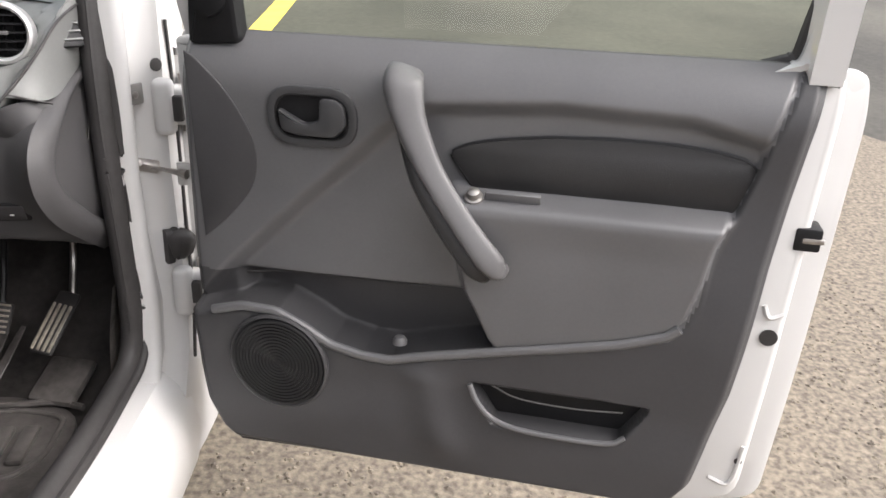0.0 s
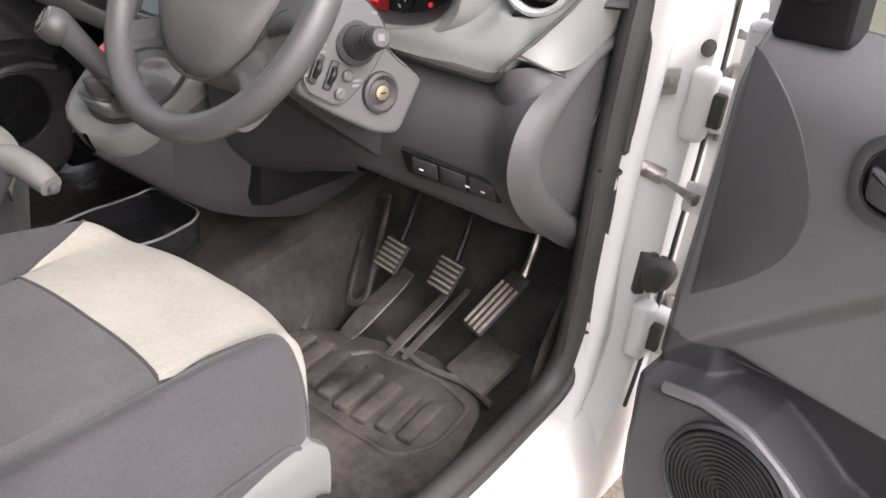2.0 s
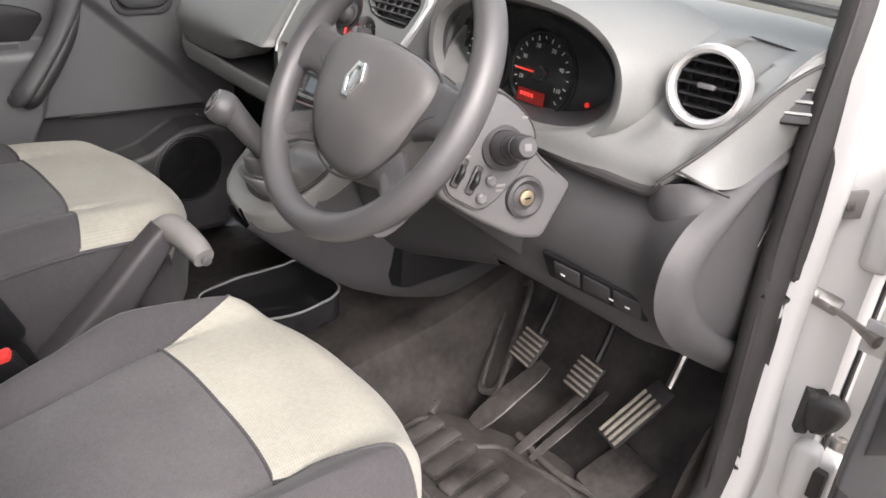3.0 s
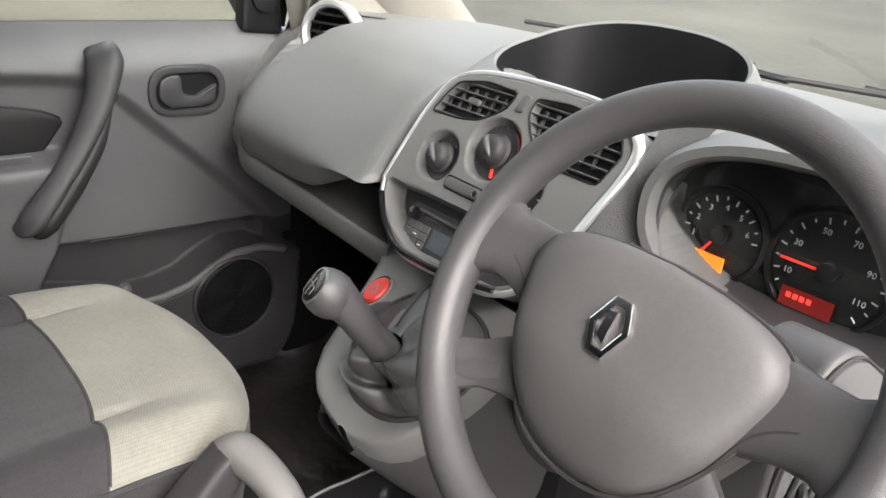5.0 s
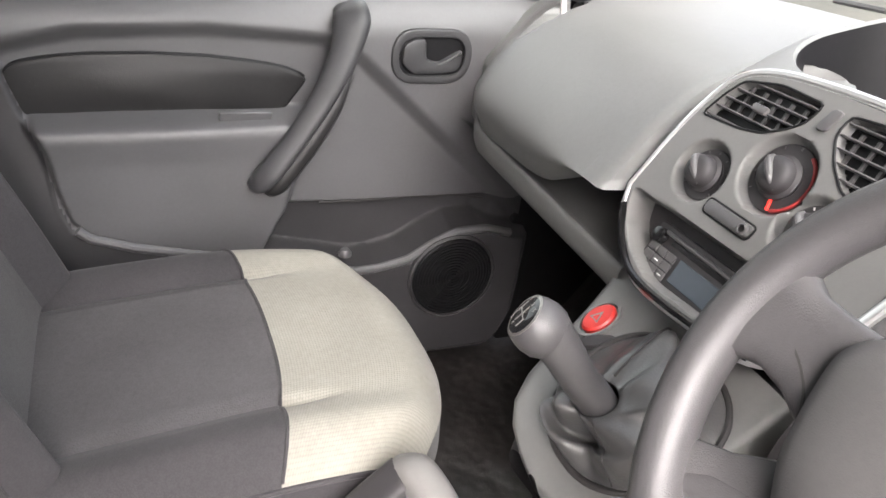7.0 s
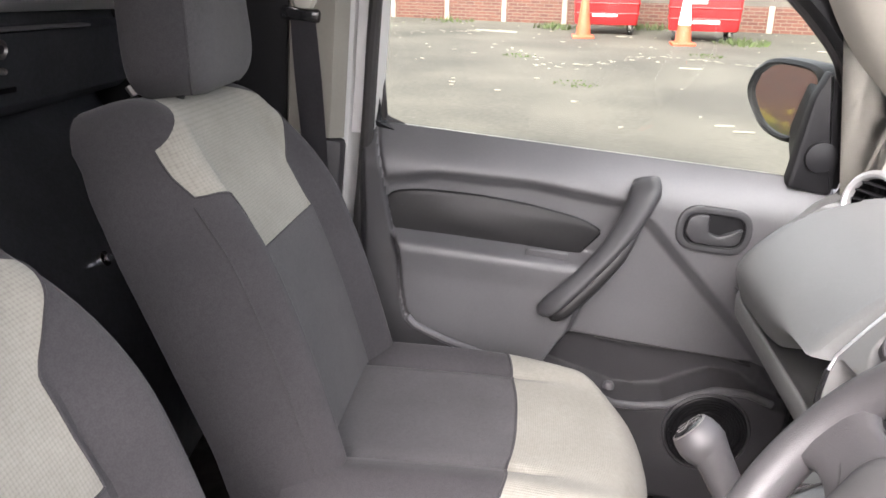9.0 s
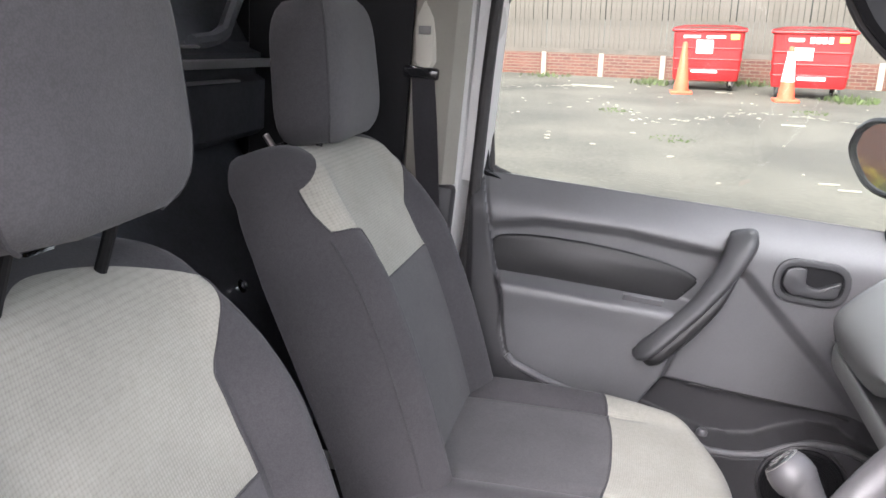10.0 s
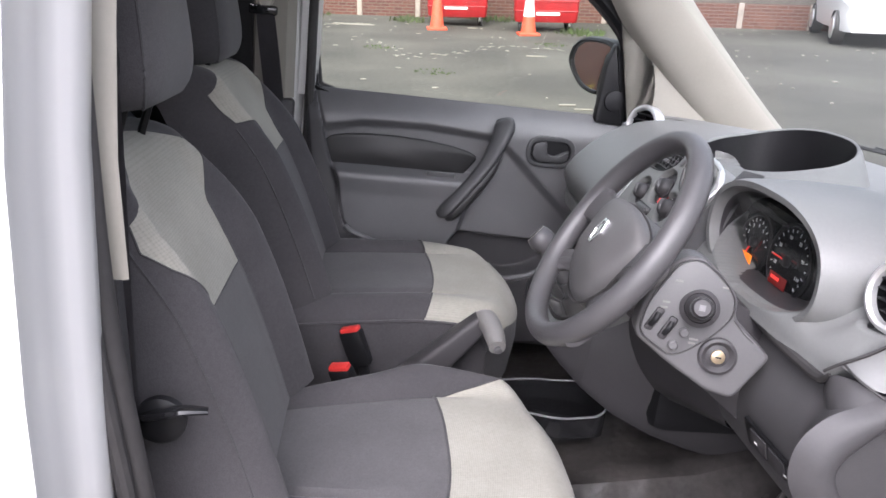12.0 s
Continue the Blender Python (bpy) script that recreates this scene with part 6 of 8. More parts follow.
def lower_dash(dash):
    # knee panel under the wheel, flaring into the rounded rim of the end cover
    left = [(1.60, 0.956), (1.560, 0.952), (1.527, 0.938), (1.508, 0.905), (1.502, 0.865), (1.508, 0.825), (1.522, 0.785), (1.545, 0.742), (1.62, 0.732)]
    secs = []
    for x in np.linspace(0.19, 0.697, 50):
        x = float(x)
        rz, ry = step(0.590, 0.680, x), step(0.605, 0.700, x)
        sag = -0.03 * step(0.34, 0.19, x)
        row = [(x, l[0] + (r[0] - l[0]) * ry, l[1] + sag + (r[1] - l[1] - sag) * rz) for l, r in zip(left, RIM_OUT)]
        secs.append(smooth_path(row, 5))
    knee = part("knee_panel", loft(secs), KNEE, dash, "grey panel under the steering wheel", angle=60)
    part("panel_gap", tube([(0.40, 1.514, 0.954), (0.48, 1.507, 0.953), (0.56, 1.503, 0.954), (0.61, 1.502, 0.956), (0.632, 1.497, 0.972)], [0.007, 0.007, 0.007, 0.007, 0.002], seg=8, per=5), RUBBER, knee)
    part("dash_seam", tube(SEAM[1:], 0.0022, seg=6, per=5), RUBBER, dash)
    # pale panel between the moulding and the end cover, with the side demister
    far = [(0.646, 1.506, 0.988), (0.662, 1.508, 0.985), (0.682, 1.516, 0.982), (0.697, 1.548, 0.984), (0.701, 1.590, 1.000), (0.704, 1.640, 1.020), (0.712, 1.70, 1.045), (0.722, 1.80, 1.07)]
    rows = []
    for a, b in zip(smooth_path([SEAM[2], SEAM[2], *SEAM[2:]], 5), smooth_path(far, 5)):
        out = Vector((0.55, -0.62, 0.55))
        rows.append([a.lerp(b, float(k)) + out * 0.005 * math.sin(math.pi * float(k)) + Vector((0, 0.002, -0.002)) for k in np.linspace(0, 1, 9)])
    part("end_panel", loft(rows), DASH, dash, "pale grey end panel of the dashboard", angle=70)
    cheek_top = smooth_path([(0.614, 1.508, 0.950), (0.634, 1.500, 0.972), (0.664, 1.511, 0.980), (0.690, 1.534, 0.972)], 5)
    cheek_low = smooth_path([(0.612, 1.516, 0.925), (0.632, 1.508, 0.918), (0.660, 1.496, 0.920), (0.688, 1.494, 0.932)], 5)
    part("knee_cheek", loft([[a.lerp(b, float(k)) + Vector((0, -0.003, 0.002)) * math.sin(math.pi * float(k)) for k in np.linspace(0, 1, 9)] for a, b in zip(cheek_top, cheek_low)]), KNEE, knee, angle=70)
    part("panel_joint", tube([(0.643, 1.503, 0.992), (0.675, 1.507, 0.985), (0.699, 1.527, 0.975)], 0.0018, seg=6, per=3), RUBBER, knee)
    # switch strip with three blanks
    strip = facing((0.570, 1.5135, 0.803), (0.04, -1, -0.34)) @ Matrix.Diagonal((1.12, 1.05, 1, 1))
    sw = part("switch_strip", prism(rounded([(-0.078, -0.020), (0.064, -0.016), (0.070, 0.014), (-0.086, 0.020)], 0.005), 0.005, strip, 0.002), BLACK, knee, "black strip of blank switches")
    for i in range(3):
        part("switch_blank", box(-0.066 + i * 0.043, -0.028 + i * 0.043, -0.013, 0.013, 0.004, 0.0075, 0.002, m=strip), LOWER, sw)
    for x in (-0.052, 0.018, 0.040):
        part("switch_lamp", box(x - 0.003, x + 0.003, -0.004, -0.0015, 0.0075, 0.0082, m=strip), WHITEMARK, sw)
    # rim and sunk fuse cover beside the doorway
    o = smooth_path([(y, z, 0) for y, z in RIM_OUT], 7)
    i_ = smooth_path([(y, z, 0) for y, z in RIM_IN], 7)
    rows = []
    for k, x in ((-0.30, 0.685), (0.0, 0.697), (0.25, 0.7050), (0.55, 0.7085), (0.85, 0.7075), (1.0, 0.704), (1.05, 0.698), (1.07, 0.694)):
        rows.append([(x, p.x + (q.x - p.x) * k, p.y + (q.y - p.y) * k) for p, q in zip(o, i_)])
    part("end_rim", loft(rows), KNEE, dash, "rounded rim round the fuse cover", angle=70)
    inner = rows[-1]
    rows = []
    for k in np.linspace(0, 1, 8):
        rows.append([(0.694 + 0.010 * step(0, 0.5, float(k)), p[1] + (1.735 - p[1]) * float(k), p[2]) for p in inner])
    part("end_cap", loft(rows), KNEE, dash, "sunk fuse cover at the end of the dashboard", angle=60)
    part("cap_scratch", tube([(0.7055, 1.620, 0.893), (0.7055, 1.632, 0.913), (0.7055, 1.638, 0.928)], 0.0008, seg=5), GREYSIDE, dash)
    # small side demister vent
    vm = facing((0.704, 1.612, 1.070), (0.55, -0.62, 0.55))
    dv = part("demister_vent", box(-0.018, 0.018, -0.024, 0.024, -0.006, 0.003, 0.004, m=vm), BLACK, dash, "small black demister vent")
    for i in range(3):
        part("slat", box(-0.017, 0.017, -0.014 + i * 0.014, -0.011 + i * 0.014, 0.002, 0.006, m=vm), DASH, dv)
    # passenger shelf: back, floor and lip
    secs = []
    for x in np.linspace(-0.66, -0.125, 26):
        x = float(x)
        k = (x + 0.66) / 0.535
        zt = 0.912 - 0.022 * k
        yb = 1.455 + 0.05 * step(-0.52, -0.66, x)
        secs.append(smooth_path([(x, yb + 0.15, zt - 0.025), (x, yb + 0.03, zt - 0.02), (x, yb + 0.006, zt - 0.004), (x, yb - 0.002, zt - 0.010), (x, yb + 0.004, zt - 0.040), (x, yb + 0.03, zt - 0.046), (x, yb + 0.20, zt - 0.09)], 3))
    part("shelf_lip", loft(secs), DASH, dash, "grey lip of the open passenger shelf", angle=60)
    part("shelf_back", loft([[(x, 1.60, 1.0), (x, 1.61, 0.87)] for x in np.linspace(-0.66, -0.08, 5)]), BLACK, dash)
    part("lower_panel", loft([[(x, 1.50, 0.862), (x, 1.62, 0.80), (x, 1.72, 0.66), (x, 1.84, 0.60)] for x in np.linspace(-0.72, -0.10, 9)]), BLACK, dash)
    part("heater_box", box(-0.16, 0.18, 1.50, 1.88, 0.60, 0.86, 0.03), BLACK, dash)
    part("dash_crossbar", tube([(-0.72, 1.74, 0.86), (0.66, 1.74, 0.86)], 0.03, seg=10), BLACK, dash)


dash = thing("dashboard", "grey moulded dashboard with vents, dials and centre stack", "dashboard")
upper_dash(dash)
binnacle(dash)
round_vent(dash, 0.622, 0.16)
round_vent(dash, -0.560, 0.45)
storage_well(dash)
centre_stack(dash)
lower_console(dash)
lower_dash(dash)

# ---- steering wheel, levers, pedals ----
WHEEL = facing((0.3505, 1.2943, 1.0398), (-0.06, -math.cos(radians(31.0)), math.sin(radians(31.0)))) @ Matrix.Scale(1.104, 4)


def steering_wheel():
    m = WHEEL @ Matrix.Rotation(radians(-2), 4, "Z")
    wheel = thing("steering_wheel", "grey four-spoke steering wheel with diamond badge", "steering wheel")
    R = 0.1585
    rim = [m @ Vector((R * math.cos(q), R * math.sin(q), 0)) for q in np.linspace(0, 2 * math.pi, 97)[:-1]]
    ax = (m.to_3x3() @ Vector((0, 0, 1))).normalized()
    part("rim", tube(rim, 0.0170, seg=18, closed=True, flat=1.12, up=ax), WHEELGREY, wheel, "grained soft grey rim")
    # airbag pad: wide shoulders, tapering to a rounded foot, folded across the middle
    half = [(0, 0.050), (0.045, 0.047), (0.082, 0.038), (0.098, 0.020), (0.094, -0.008), (0.080, -0.045), (0.060, -0.076), (0.034, -0.094), (0, -0.100)]
    shape = half + [(-x, y) for x, y in half[-2:0:-1]]
    pts = smooth_path([(*p, 0) for p in shape + shape[:1]], 5)[:-1]

    def swell(x, y, h):
        return h - 0.30 * max(0.0, -y - 0.040) - 0.10 * max(0.0, abs(x) - 0.05)

    layers = ((0.97, -0.050), (1.0, -0.020), (1.0, -0.006), (0.985, 0.003), (0.95, 0.009), (0.86, 0.0125), (0.70, 0.0150), (0.5, 0.0165), (0.3, 0.0175), (0.12, 0.018), (0.02, 0.018))
    hub = part("hub", loft([[m @ Vector((p.x * k, p.y * k, swell(p.x * k, p.y * k, h))) for p in pts] for k, h in layers], closed=True, caps=True), PADGREY, wheel, "smooth grey centre pad", angle=60)
    # two broad upper spokes and two lower ones
    for sx in (-1, 1):
        secs = []
        for x, hi, lo, z in ((0.060, 0.036, -0.040, -0.016), (0.085, 0.036, -0.030, -0.014), (0.110, 0.034, -0.020, -0.011), (0.130, 0.034, -0.018, -0.008), (0.141, 0.040, -0.022, -0.004), (0.152, 0.050, -0.034, -0.002)):
            c, hh = (hi + lo) / 2, (hi - lo) / 2
            secs.append([m @ Vector((sx * (x - 0.05 * (v * hh + c) ** 2 * 10), c + hh * v, z + 0.010 * w)) for v, w in ((1, -0.4), (0.98, 0.3), (0.85, 0.85), (0.4, 1.0), (-0.4, 1.0), (-0.85, 0.85), (-0.98, 0.3), (-1, -0.4), (-0.8, -1), (0.8, -1))])
        part("spoke", loft(secs, closed=True), WHEELGREY, wheel, angle=60)
        line = [m @ Vector((sx * x, y, z)) for x, y, z in ((0.045, -0.055, -0.022), (0.075, -0.066, -0.020), (0.100, -0.079, -0.015), (0.120, -0.092, -0.008), (0.133, -0.098, -0.002))]
        part("spoke", tube(line, [0.034, 0.026, 0.020, 0.023, 0.034], seg=16, per=5, flat=0.42, up=ax, power=2.6), WHEELGREY, wheel)
        part("spoke_inlay", tube([m @ Vector((sx * x, y, z)) for x, y, z in ((0.078, -0.074, -0.0105), (0.100, -0.086, -0.0065), (0.114, -0.094, -0.0015))], [0.006, 0.009, 0.005], seg=10, per=4, flat=0.3, up=ax), WHEELGREY, wheel)
        part("spoke_seam", tube([m @ Vector((sx * x, y, z)) for x, y, z in ((0.060, -0.078, -0.016), (0.080, -0.048, -0.010), (0.096, -0.012, -0.004), (0.120, 0.004, -0.001), (0.140, 0.008, -0.001))], 0.0015, seg=6, per=5), RUBBER, wheel)
    # diamond badge
    bd = m @ Matrix.Translation((-0.003, -0.004, 0.0174)) @ Matrix.Diagonal((0.76, 0.76, 1, 1))
    hexo = [(-0.0085, 0.026), (0.0085, 0.026), (0.0200, 0.002), (0.0085, -0.026), (-0.0085, -0.026), (-0.0200, -0.002)]
    hexi = [(-0.0055, 0.0185), (0.0050, 0.0185), (0.0130, 0.001), (0.0055, -0.0185), (-0.0050, -0.0185), (-0.0130, -0.001)]
    badge = part("badge", ring(hexo, hexi, 0.0035, bd, bevel=0.001), CHROME, wheel, "chrome diamond badge", smooth=False)
    part("badge_fold", prism([(-0.0075, 0.012), (0.0, 0.014), (0.002, -0.014), (-0.007, -0.010)], 0.0028, bd), CHROME, badge, smooth=False)
    for x, y in ((0.060, -0.020), (-0.066, 0.026)):
        part("pad_mark", tube([m @ Vector((x - 0.006, y - 0.004, 0.0105)), m @ Vector((x, y, 0.0110)), m @ Vector((x + 0.004, y + 0.005, 0.0105))], 0.0012, seg=6), RUBBER, hub)
    part("pad_seam", tube([m @ Vector((p.x * 1.015, p.y * 1.015, -0.010)) for p in pts], 0.0018, seg=6, closed=True), RUBBER, hub)
    # column behind
    part("column_shroud", loft([[m @ Vector((x * k, y * k - d2, h)) for x, y in ((-0.055, 0.030), (-0.04, 0.048), (0.04, 0.048), (0.055, 0.030), (0.06, -0.03), (0.045, -0.06), (-0.045, -0.06), (-0.06, -0.03))] for k, h, d2 in ((0.75, -0.03, 0), (1.0, -0.05, 0), (1.1, -0.14, 0.01), (1.15, -0.30, 0.02))], closed=True, caps=True), LOWER, wheel, "dark column cover")
    return wheel


def switch_pod():
    """Stalk, light switches and ignition lock to the right of the column."""
    pod = thing("switch_pod", "grey switch pod with wash-wipe stalk and ignition lock", "switch pod")
    m = facing((0.493, 1.426, 0.922), (1, -0.25, 0.12))
    shape = rounded([(-0.118, 0.012), (-0.112, 0.060), (-0.078, 0.128), (-0.046, 0.138), (-0.010, 0.112), (0.014, 0.084), (0.014, 0.056), (0.072, 0.008), (0.032, -0.060), (-0.006, -0.054), (-0.066, -0.022)], [0.012, 0.03, 0.02, 0.02, 0.03, 0.02, 0.012, 0.010, 0.012, 0.012, 0.02])
    part("lock_housing", prism(shape, 0.055, m @ Matrix.Translation((0, 0, -0.055)), 0.007, 3), TRIM, pod, "grey housing of switches and ignition lock")
    part("housing_back", prism([(p[0] * 0.85 - 0.01, p[1] * 0.85) for p in shape], 0.07, m @ Matrix.Translation((0, 0, -0.12)), 0.004), LOWER, pod)
    plate = rounded([(-0.112, 0.017), (-0.106, 0.060), (-0.074, 0.122), (-0.046, 0.131), (-0.012, 0.108), (0.008, 0.082), (0.009, 0.058), (-0.010, 0.030), (-0.044, 0.000), (-0.064, -0.010)], 0.018)
    part("switch_plate", prism(plate, 0.004, m @ Matrix.Translation((0, 0, -0.0005)), 0.002), TRIM, pod, "grey raised switch plate")
    part("lock_collar", lathe([(0.027, -0.002), (0.026, 0.006), (0.022, 0.008), (0.016, 0.002), (0.010, 0.004)], m, 32), LOWER, pod)
    part("ignition_lock", lathe([(0.0095, 0.002), (0.0095, 0.008), (0.005, 0.009)], m, 20), material("worn_brass", (0.62, 0.50, 0.34), rough=0.3, metal=0.9, spread=0.1), pod, "worn brass key lock")
    part("key_slot", box(-0.0040, 0.0040, -0.0010, 0.0010, 0.0085, 0.0095, m=m), BLACK, pod)
    part("housing_joint", tube([m @ Vector((x, y, 0.0006)) for x, y in ((0.012, 0.054), (0.030, 0.036), (0.044, 0.026))], 0.0007, seg=5), RUBBER, pod)
    m = m @ Matrix.Translation((0, 0, 0.0035))
    # stalk, standing out from its collar towards the door
    base = m @ Vector((-0.037, 0.064, 0))
    ax2 = facing(base, m.to_3x3() @ Vector((-0.16, 0.24, 1.0)))
    part("stalk_collar", lathe([(0.027, 0), (0.027, 0.006), (0.021, 0.011), (0.018, 0.007)], ax2, 28), LOWER, pod)
    part("stalk", lathe([(0.0200, 0.0), (0.0190, 0.026), (0.0130, 0.034), (0.0115, 0.046), (0.0130, 0.052), (0.0130, 0.070), (0.0105, 0.074)], ax2, 28), LOWER, pod, "stubby grey control stalk")
    for k in (0.028, 0.049):
        part("stalk_ring", lathe([(0.0150, k), (0.0155, k + 0.002), (0.0150, k + 0.004)], ax2, 28), BLACK, pod)
    part("stalk_mark", box(-0.004, 0.004, -0.004, 0.004, 0.0740, 0.0746, m=ax2), TRIM, pod)
    # roller switches and buttons
    for x, y in ((-0.074, 0.030), (-0.094, 0.040)):
        slot = m @ Matrix.Translation((x, y, 0)) @ Matrix.Rotation(-0.45, 4, "Z")
        part("roller_switch", box(-0.006, 0.006, -0.018, 0.018, 0.0, 0.005, 0.003, m=slot), LOWER, pod)
        part("roller", tube([slot @ Vector((0, -0.010, 0.003)), slot @ Vector((0, 0, 0.008)), slot @ Vector((0, 0.010, 0.003))], 0.004, seg=8, per=4), BLACK, pod)
    for x, y in ((-0.051, 0.027), (-0.063, 0.0065)):
        part("round_button", lathe([(0.0072, 0), (0.0072, 0.005), (0.005, 0.007)], m @ Matrix.Translation((x, y, 0)), 18), TRIM, pod)
    for x, y, w in ((-0.036, 0.019, 0.012), (-0.038, 0.013, 0.010), (-0.070, 0.098, 0.010), (-0.008, 0.098, 0.008), (-0.082, 0.066, 0.010), (-0.084, 0.058, 0.010)):
        part("printed_symbol", box(x - w / 2, x + w / 2, y - 0.0014, y + 0.0014, 0.0, 0.0006, m=m), GREYSIDE, pod, "small white printed symbol", smooth=False)
    part("plate_joint", tube([m @ Vector((-0.048 + (p[0] + 0.048) * 1.03, 0.06 + (p[1] - 0.06) * 1.03, -0.0030)) for p in plate], 0.0012, seg=6, closed=True), RUBBER, pod)


def gear_lever():
    gear = thing("gear_lever", "grey gear lever with leather gaiter", "gear lever")
    # knob: leans back, with a marked cap
    axis = [(0.035, 1.339, 0.840), (0.032, 1.328, 0.856), (0.027, 1.312, 0.876), (0.018, 1.296, 0.900), (0.010, 1.283, 0.918)]
    part("knob", tube(axis, [0.0185, 0.0182, 0.0178, 0.0192, 0.0218], seg=24, per=5), WHEELGREY, gear, "grained grey knob")
    lean = Vector((-0.32, -0.74, 0.59)).normalized()
    centre = Vector((0.005, 1.277, 0.920))
    part("knob_head", lathe([(0.004, -0.0265), (0.013, -0.0245), (0.021, -0.018), (0.0258, -0.008), (0.0265, 0.002), (0.0250, 0.011), (0.0222, 0.0175), (0.0208, 0.0195)], facing(centre, lean), 32), WHEELGREY, gear)
    cap = facing(centre + 0.0190 * lean, lean)
    part("knob_cap", lathe([(0.0200, -0.004), (0.0200, 0.0), (0.0175, 0.0016), (0.002, 0.0024)], cap, 32), GLOSSBLACK, gear, "glossy black gear plate")
    bm = bmesh.new()
    for x0, x1, y0, y1 in ((-0.0006, 0.0006, -0.009, 0.009), (-0.010, 0.010, -0.0006, 0.0006), (-0.0106, -0.0094, -0.009, 0.009), (0.0094, 0.0106, -0.009, 0.001)):
        box(x0, x1, y0, y1, 0.0028, 0.0034, bm=bm, m=cap)
    part("gear_lines", bm, GREYSIDE, gear, smooth=False)
    for word, x, y in (("1", -0.010, 0.0125), ("2", -0.010, -0.0125), ("3", 0.0, 0.0125), ("4", 0.0, -0.0125), ("5", 0.010, 0.0125)):
        lettering(word, 0.006, cap @ Matrix.Translation((x, y, 0.0028)), GREYSIDE, gear)
    part("cap_ring", lathe([(0.0212, -0.003), (0.0216, 0.0), (0.0205, 0.0006)], cap, 32), STEEL, gear)
    # gaiter: folds between a long base ring and the neck
    n = 64
    secs = []
    for k in np.linspace(0, 1, 26):
        k = float(k)
        row = []
        for i in range(n):
            q = 2 * math.pi * i / n
            c, s = math.cos(q), math.sin(q)
            bx, by = 0.086 * math.copysign(abs(c) ** 0.8, c), 0.066 * math.copysign(abs(s) ** 0.8, s)
            bx *= 1 - 0.18 * max(0.0, -s)
            base = Vector((0.032 + bx, 1.379 + by, 0.826 + 0.70 * by))
            neck = Vector((0.034 + 0.0205 * c, 1.332 + 0.0185 * s, 0.853 + 0.010 * s))
            puff = math.sin(math.pi * k) ** 0.8
            v = base.lerp(neck, k**0.85)
            front = max(0.0, -s) ** 2
            fold = 0.014 * math.cos(3 * q + 0.8) + 0.009 * math.cos(5 * q + 2.0 + 2.5 * k) + 0.004 * math.cos(9 * q + 5 * k)
            crease = 0.017 * front * math.sin(9.5 * k - 0.8)
            v += puff * Vector((c * (0.004 + fold), s * (0.004 + fold + crease), 0.010 + 0.013 * math.cos(q - 0.9) + 0.8 * crease + 0.3 * fold))
            row.append(v)
        secs.append(row)
    part("gaiter", loft(secs, closed=True), LEATHER, gear, "creased dark grey leather gaiter", angle=80)
    part("gaiter_edge", tube([s + Vector((0, 0, 0.001)) for s in secs[0]], 0.0035, seg=8, closed=True), RUBBER, gear)
    seam_line = [s[20] + Vector((0, 0, 0.0015)) for s in secs[1:-1]]
    part("gaiter_seam", tube(seam_line, 0.0012, seg=6), RUBBER, gear)
    part("gaiter_seam", tube([s[56] + Vector((0, 0, 0.0015)) for s in secs[1:-1]], 0.0012, seg=6), RUBBER, gear)


def hazard_button():
    m = facing((-0.088, 1.413, 0.847), (0, -0.573, 0.819))
    hz = thing("hazard_button", "oval red hazard button on the console", "button")
    k = Matrix.Diagonal((0.78, 1.1, 1, 1))
    part("button", lathe([(0.021, -0.002), (0.021, 0.004), (0.018, 0.0065), (0.002, 0.007)], m @ k @ Matrix.Diagonal((0.9, 0.9, 1, 1)), 32), RED, hz, "red translucent plastic")
    part("collar", lathe([(0.0245, -0.002), (0.0245, 0.003), (0.0215, 0.0035), (0.0212, -0.001)], m @ k, 32), STACK, hz)
    bm = ring([(-0.007, -0.006), (0.007, -0.006), (0.0, 0.008)], [(-0.0045, -0.0045), (0.0045, -0.0045), (0.0, 0.0045)], 0.0006, m @ Matrix.Translation((0, 0, 0.0068)))
    part("triangle", bm, GREYSIDE, hz, "pale triangle", smooth=False)
    lk = facing((-0.066, 1.396, 0.8345), (0, -0.573, 0.819)) @ Matrix.Rotation(0.9, 4, "Z") @ Matrix.Diagonal((1.5, 0.55, 1, 1))
    solid("lock_button", lathe([(0.016, -0.002), (0.016, 0.003), (0.012, 0.0055), (0.002, 0.006)], lk, 24), LOWER, "small grey oval console button", "button")


def handbrake():
    hb = thing("handbrake", "pale grey handbrake lever between the seats", "handbrake")
    part("grip", tube([(-0.060, 1.185, 0.712), (-0.040, 1.196, 0.722), (-0.005, 1.203, 0.720), (0.030, 1.207, 0.712), (0.054, 1.209, 0.704)], [0.018, 0.022, 0.021, 0.0195, 0.0165], seg=16, per=5, power=2.4), GREYSIDE, hb, "pale grey grip")
    part("button", lathe([(0.008, 0), (0.008, 0.006), (0.005, 0.008)], facing((0.058, 1.209, 0.703), (0.95, 0.05, -0.25)), 16), TRIM, hb)
    arm = [rounded([(-w, -h), (w, -h), (w, h), (-w, h)], 0.012, 4) for w, h in ((0.030, 0.036), (0.029, 0.033), (0.027, 0.029), (0.025, 0.024), (0.023, 0.020))]
    line = [(-0.035, 0.93, 0.47), (-0.038, 1.03, 0.555), (-0.041, 1.10, 0.622), (-0.044, 1.155, 0.682), (-0.046, 1.188, 0.716)]
    part("lever", loft([[(x + p.x, y - 0.65 * p.y, z + 0.76 * p.y) for p in ring_] for (x, y, z), ring_ in zip(line, arm)], closed=True, caps=True), LOWER, hb, "dark grey plastic lever cover")
    part("collar", tube([(0.046, 1.2085, 0.7065), (0.051, 1.209, 0.705)], 0.0172, seg=16), TRIM, hb)


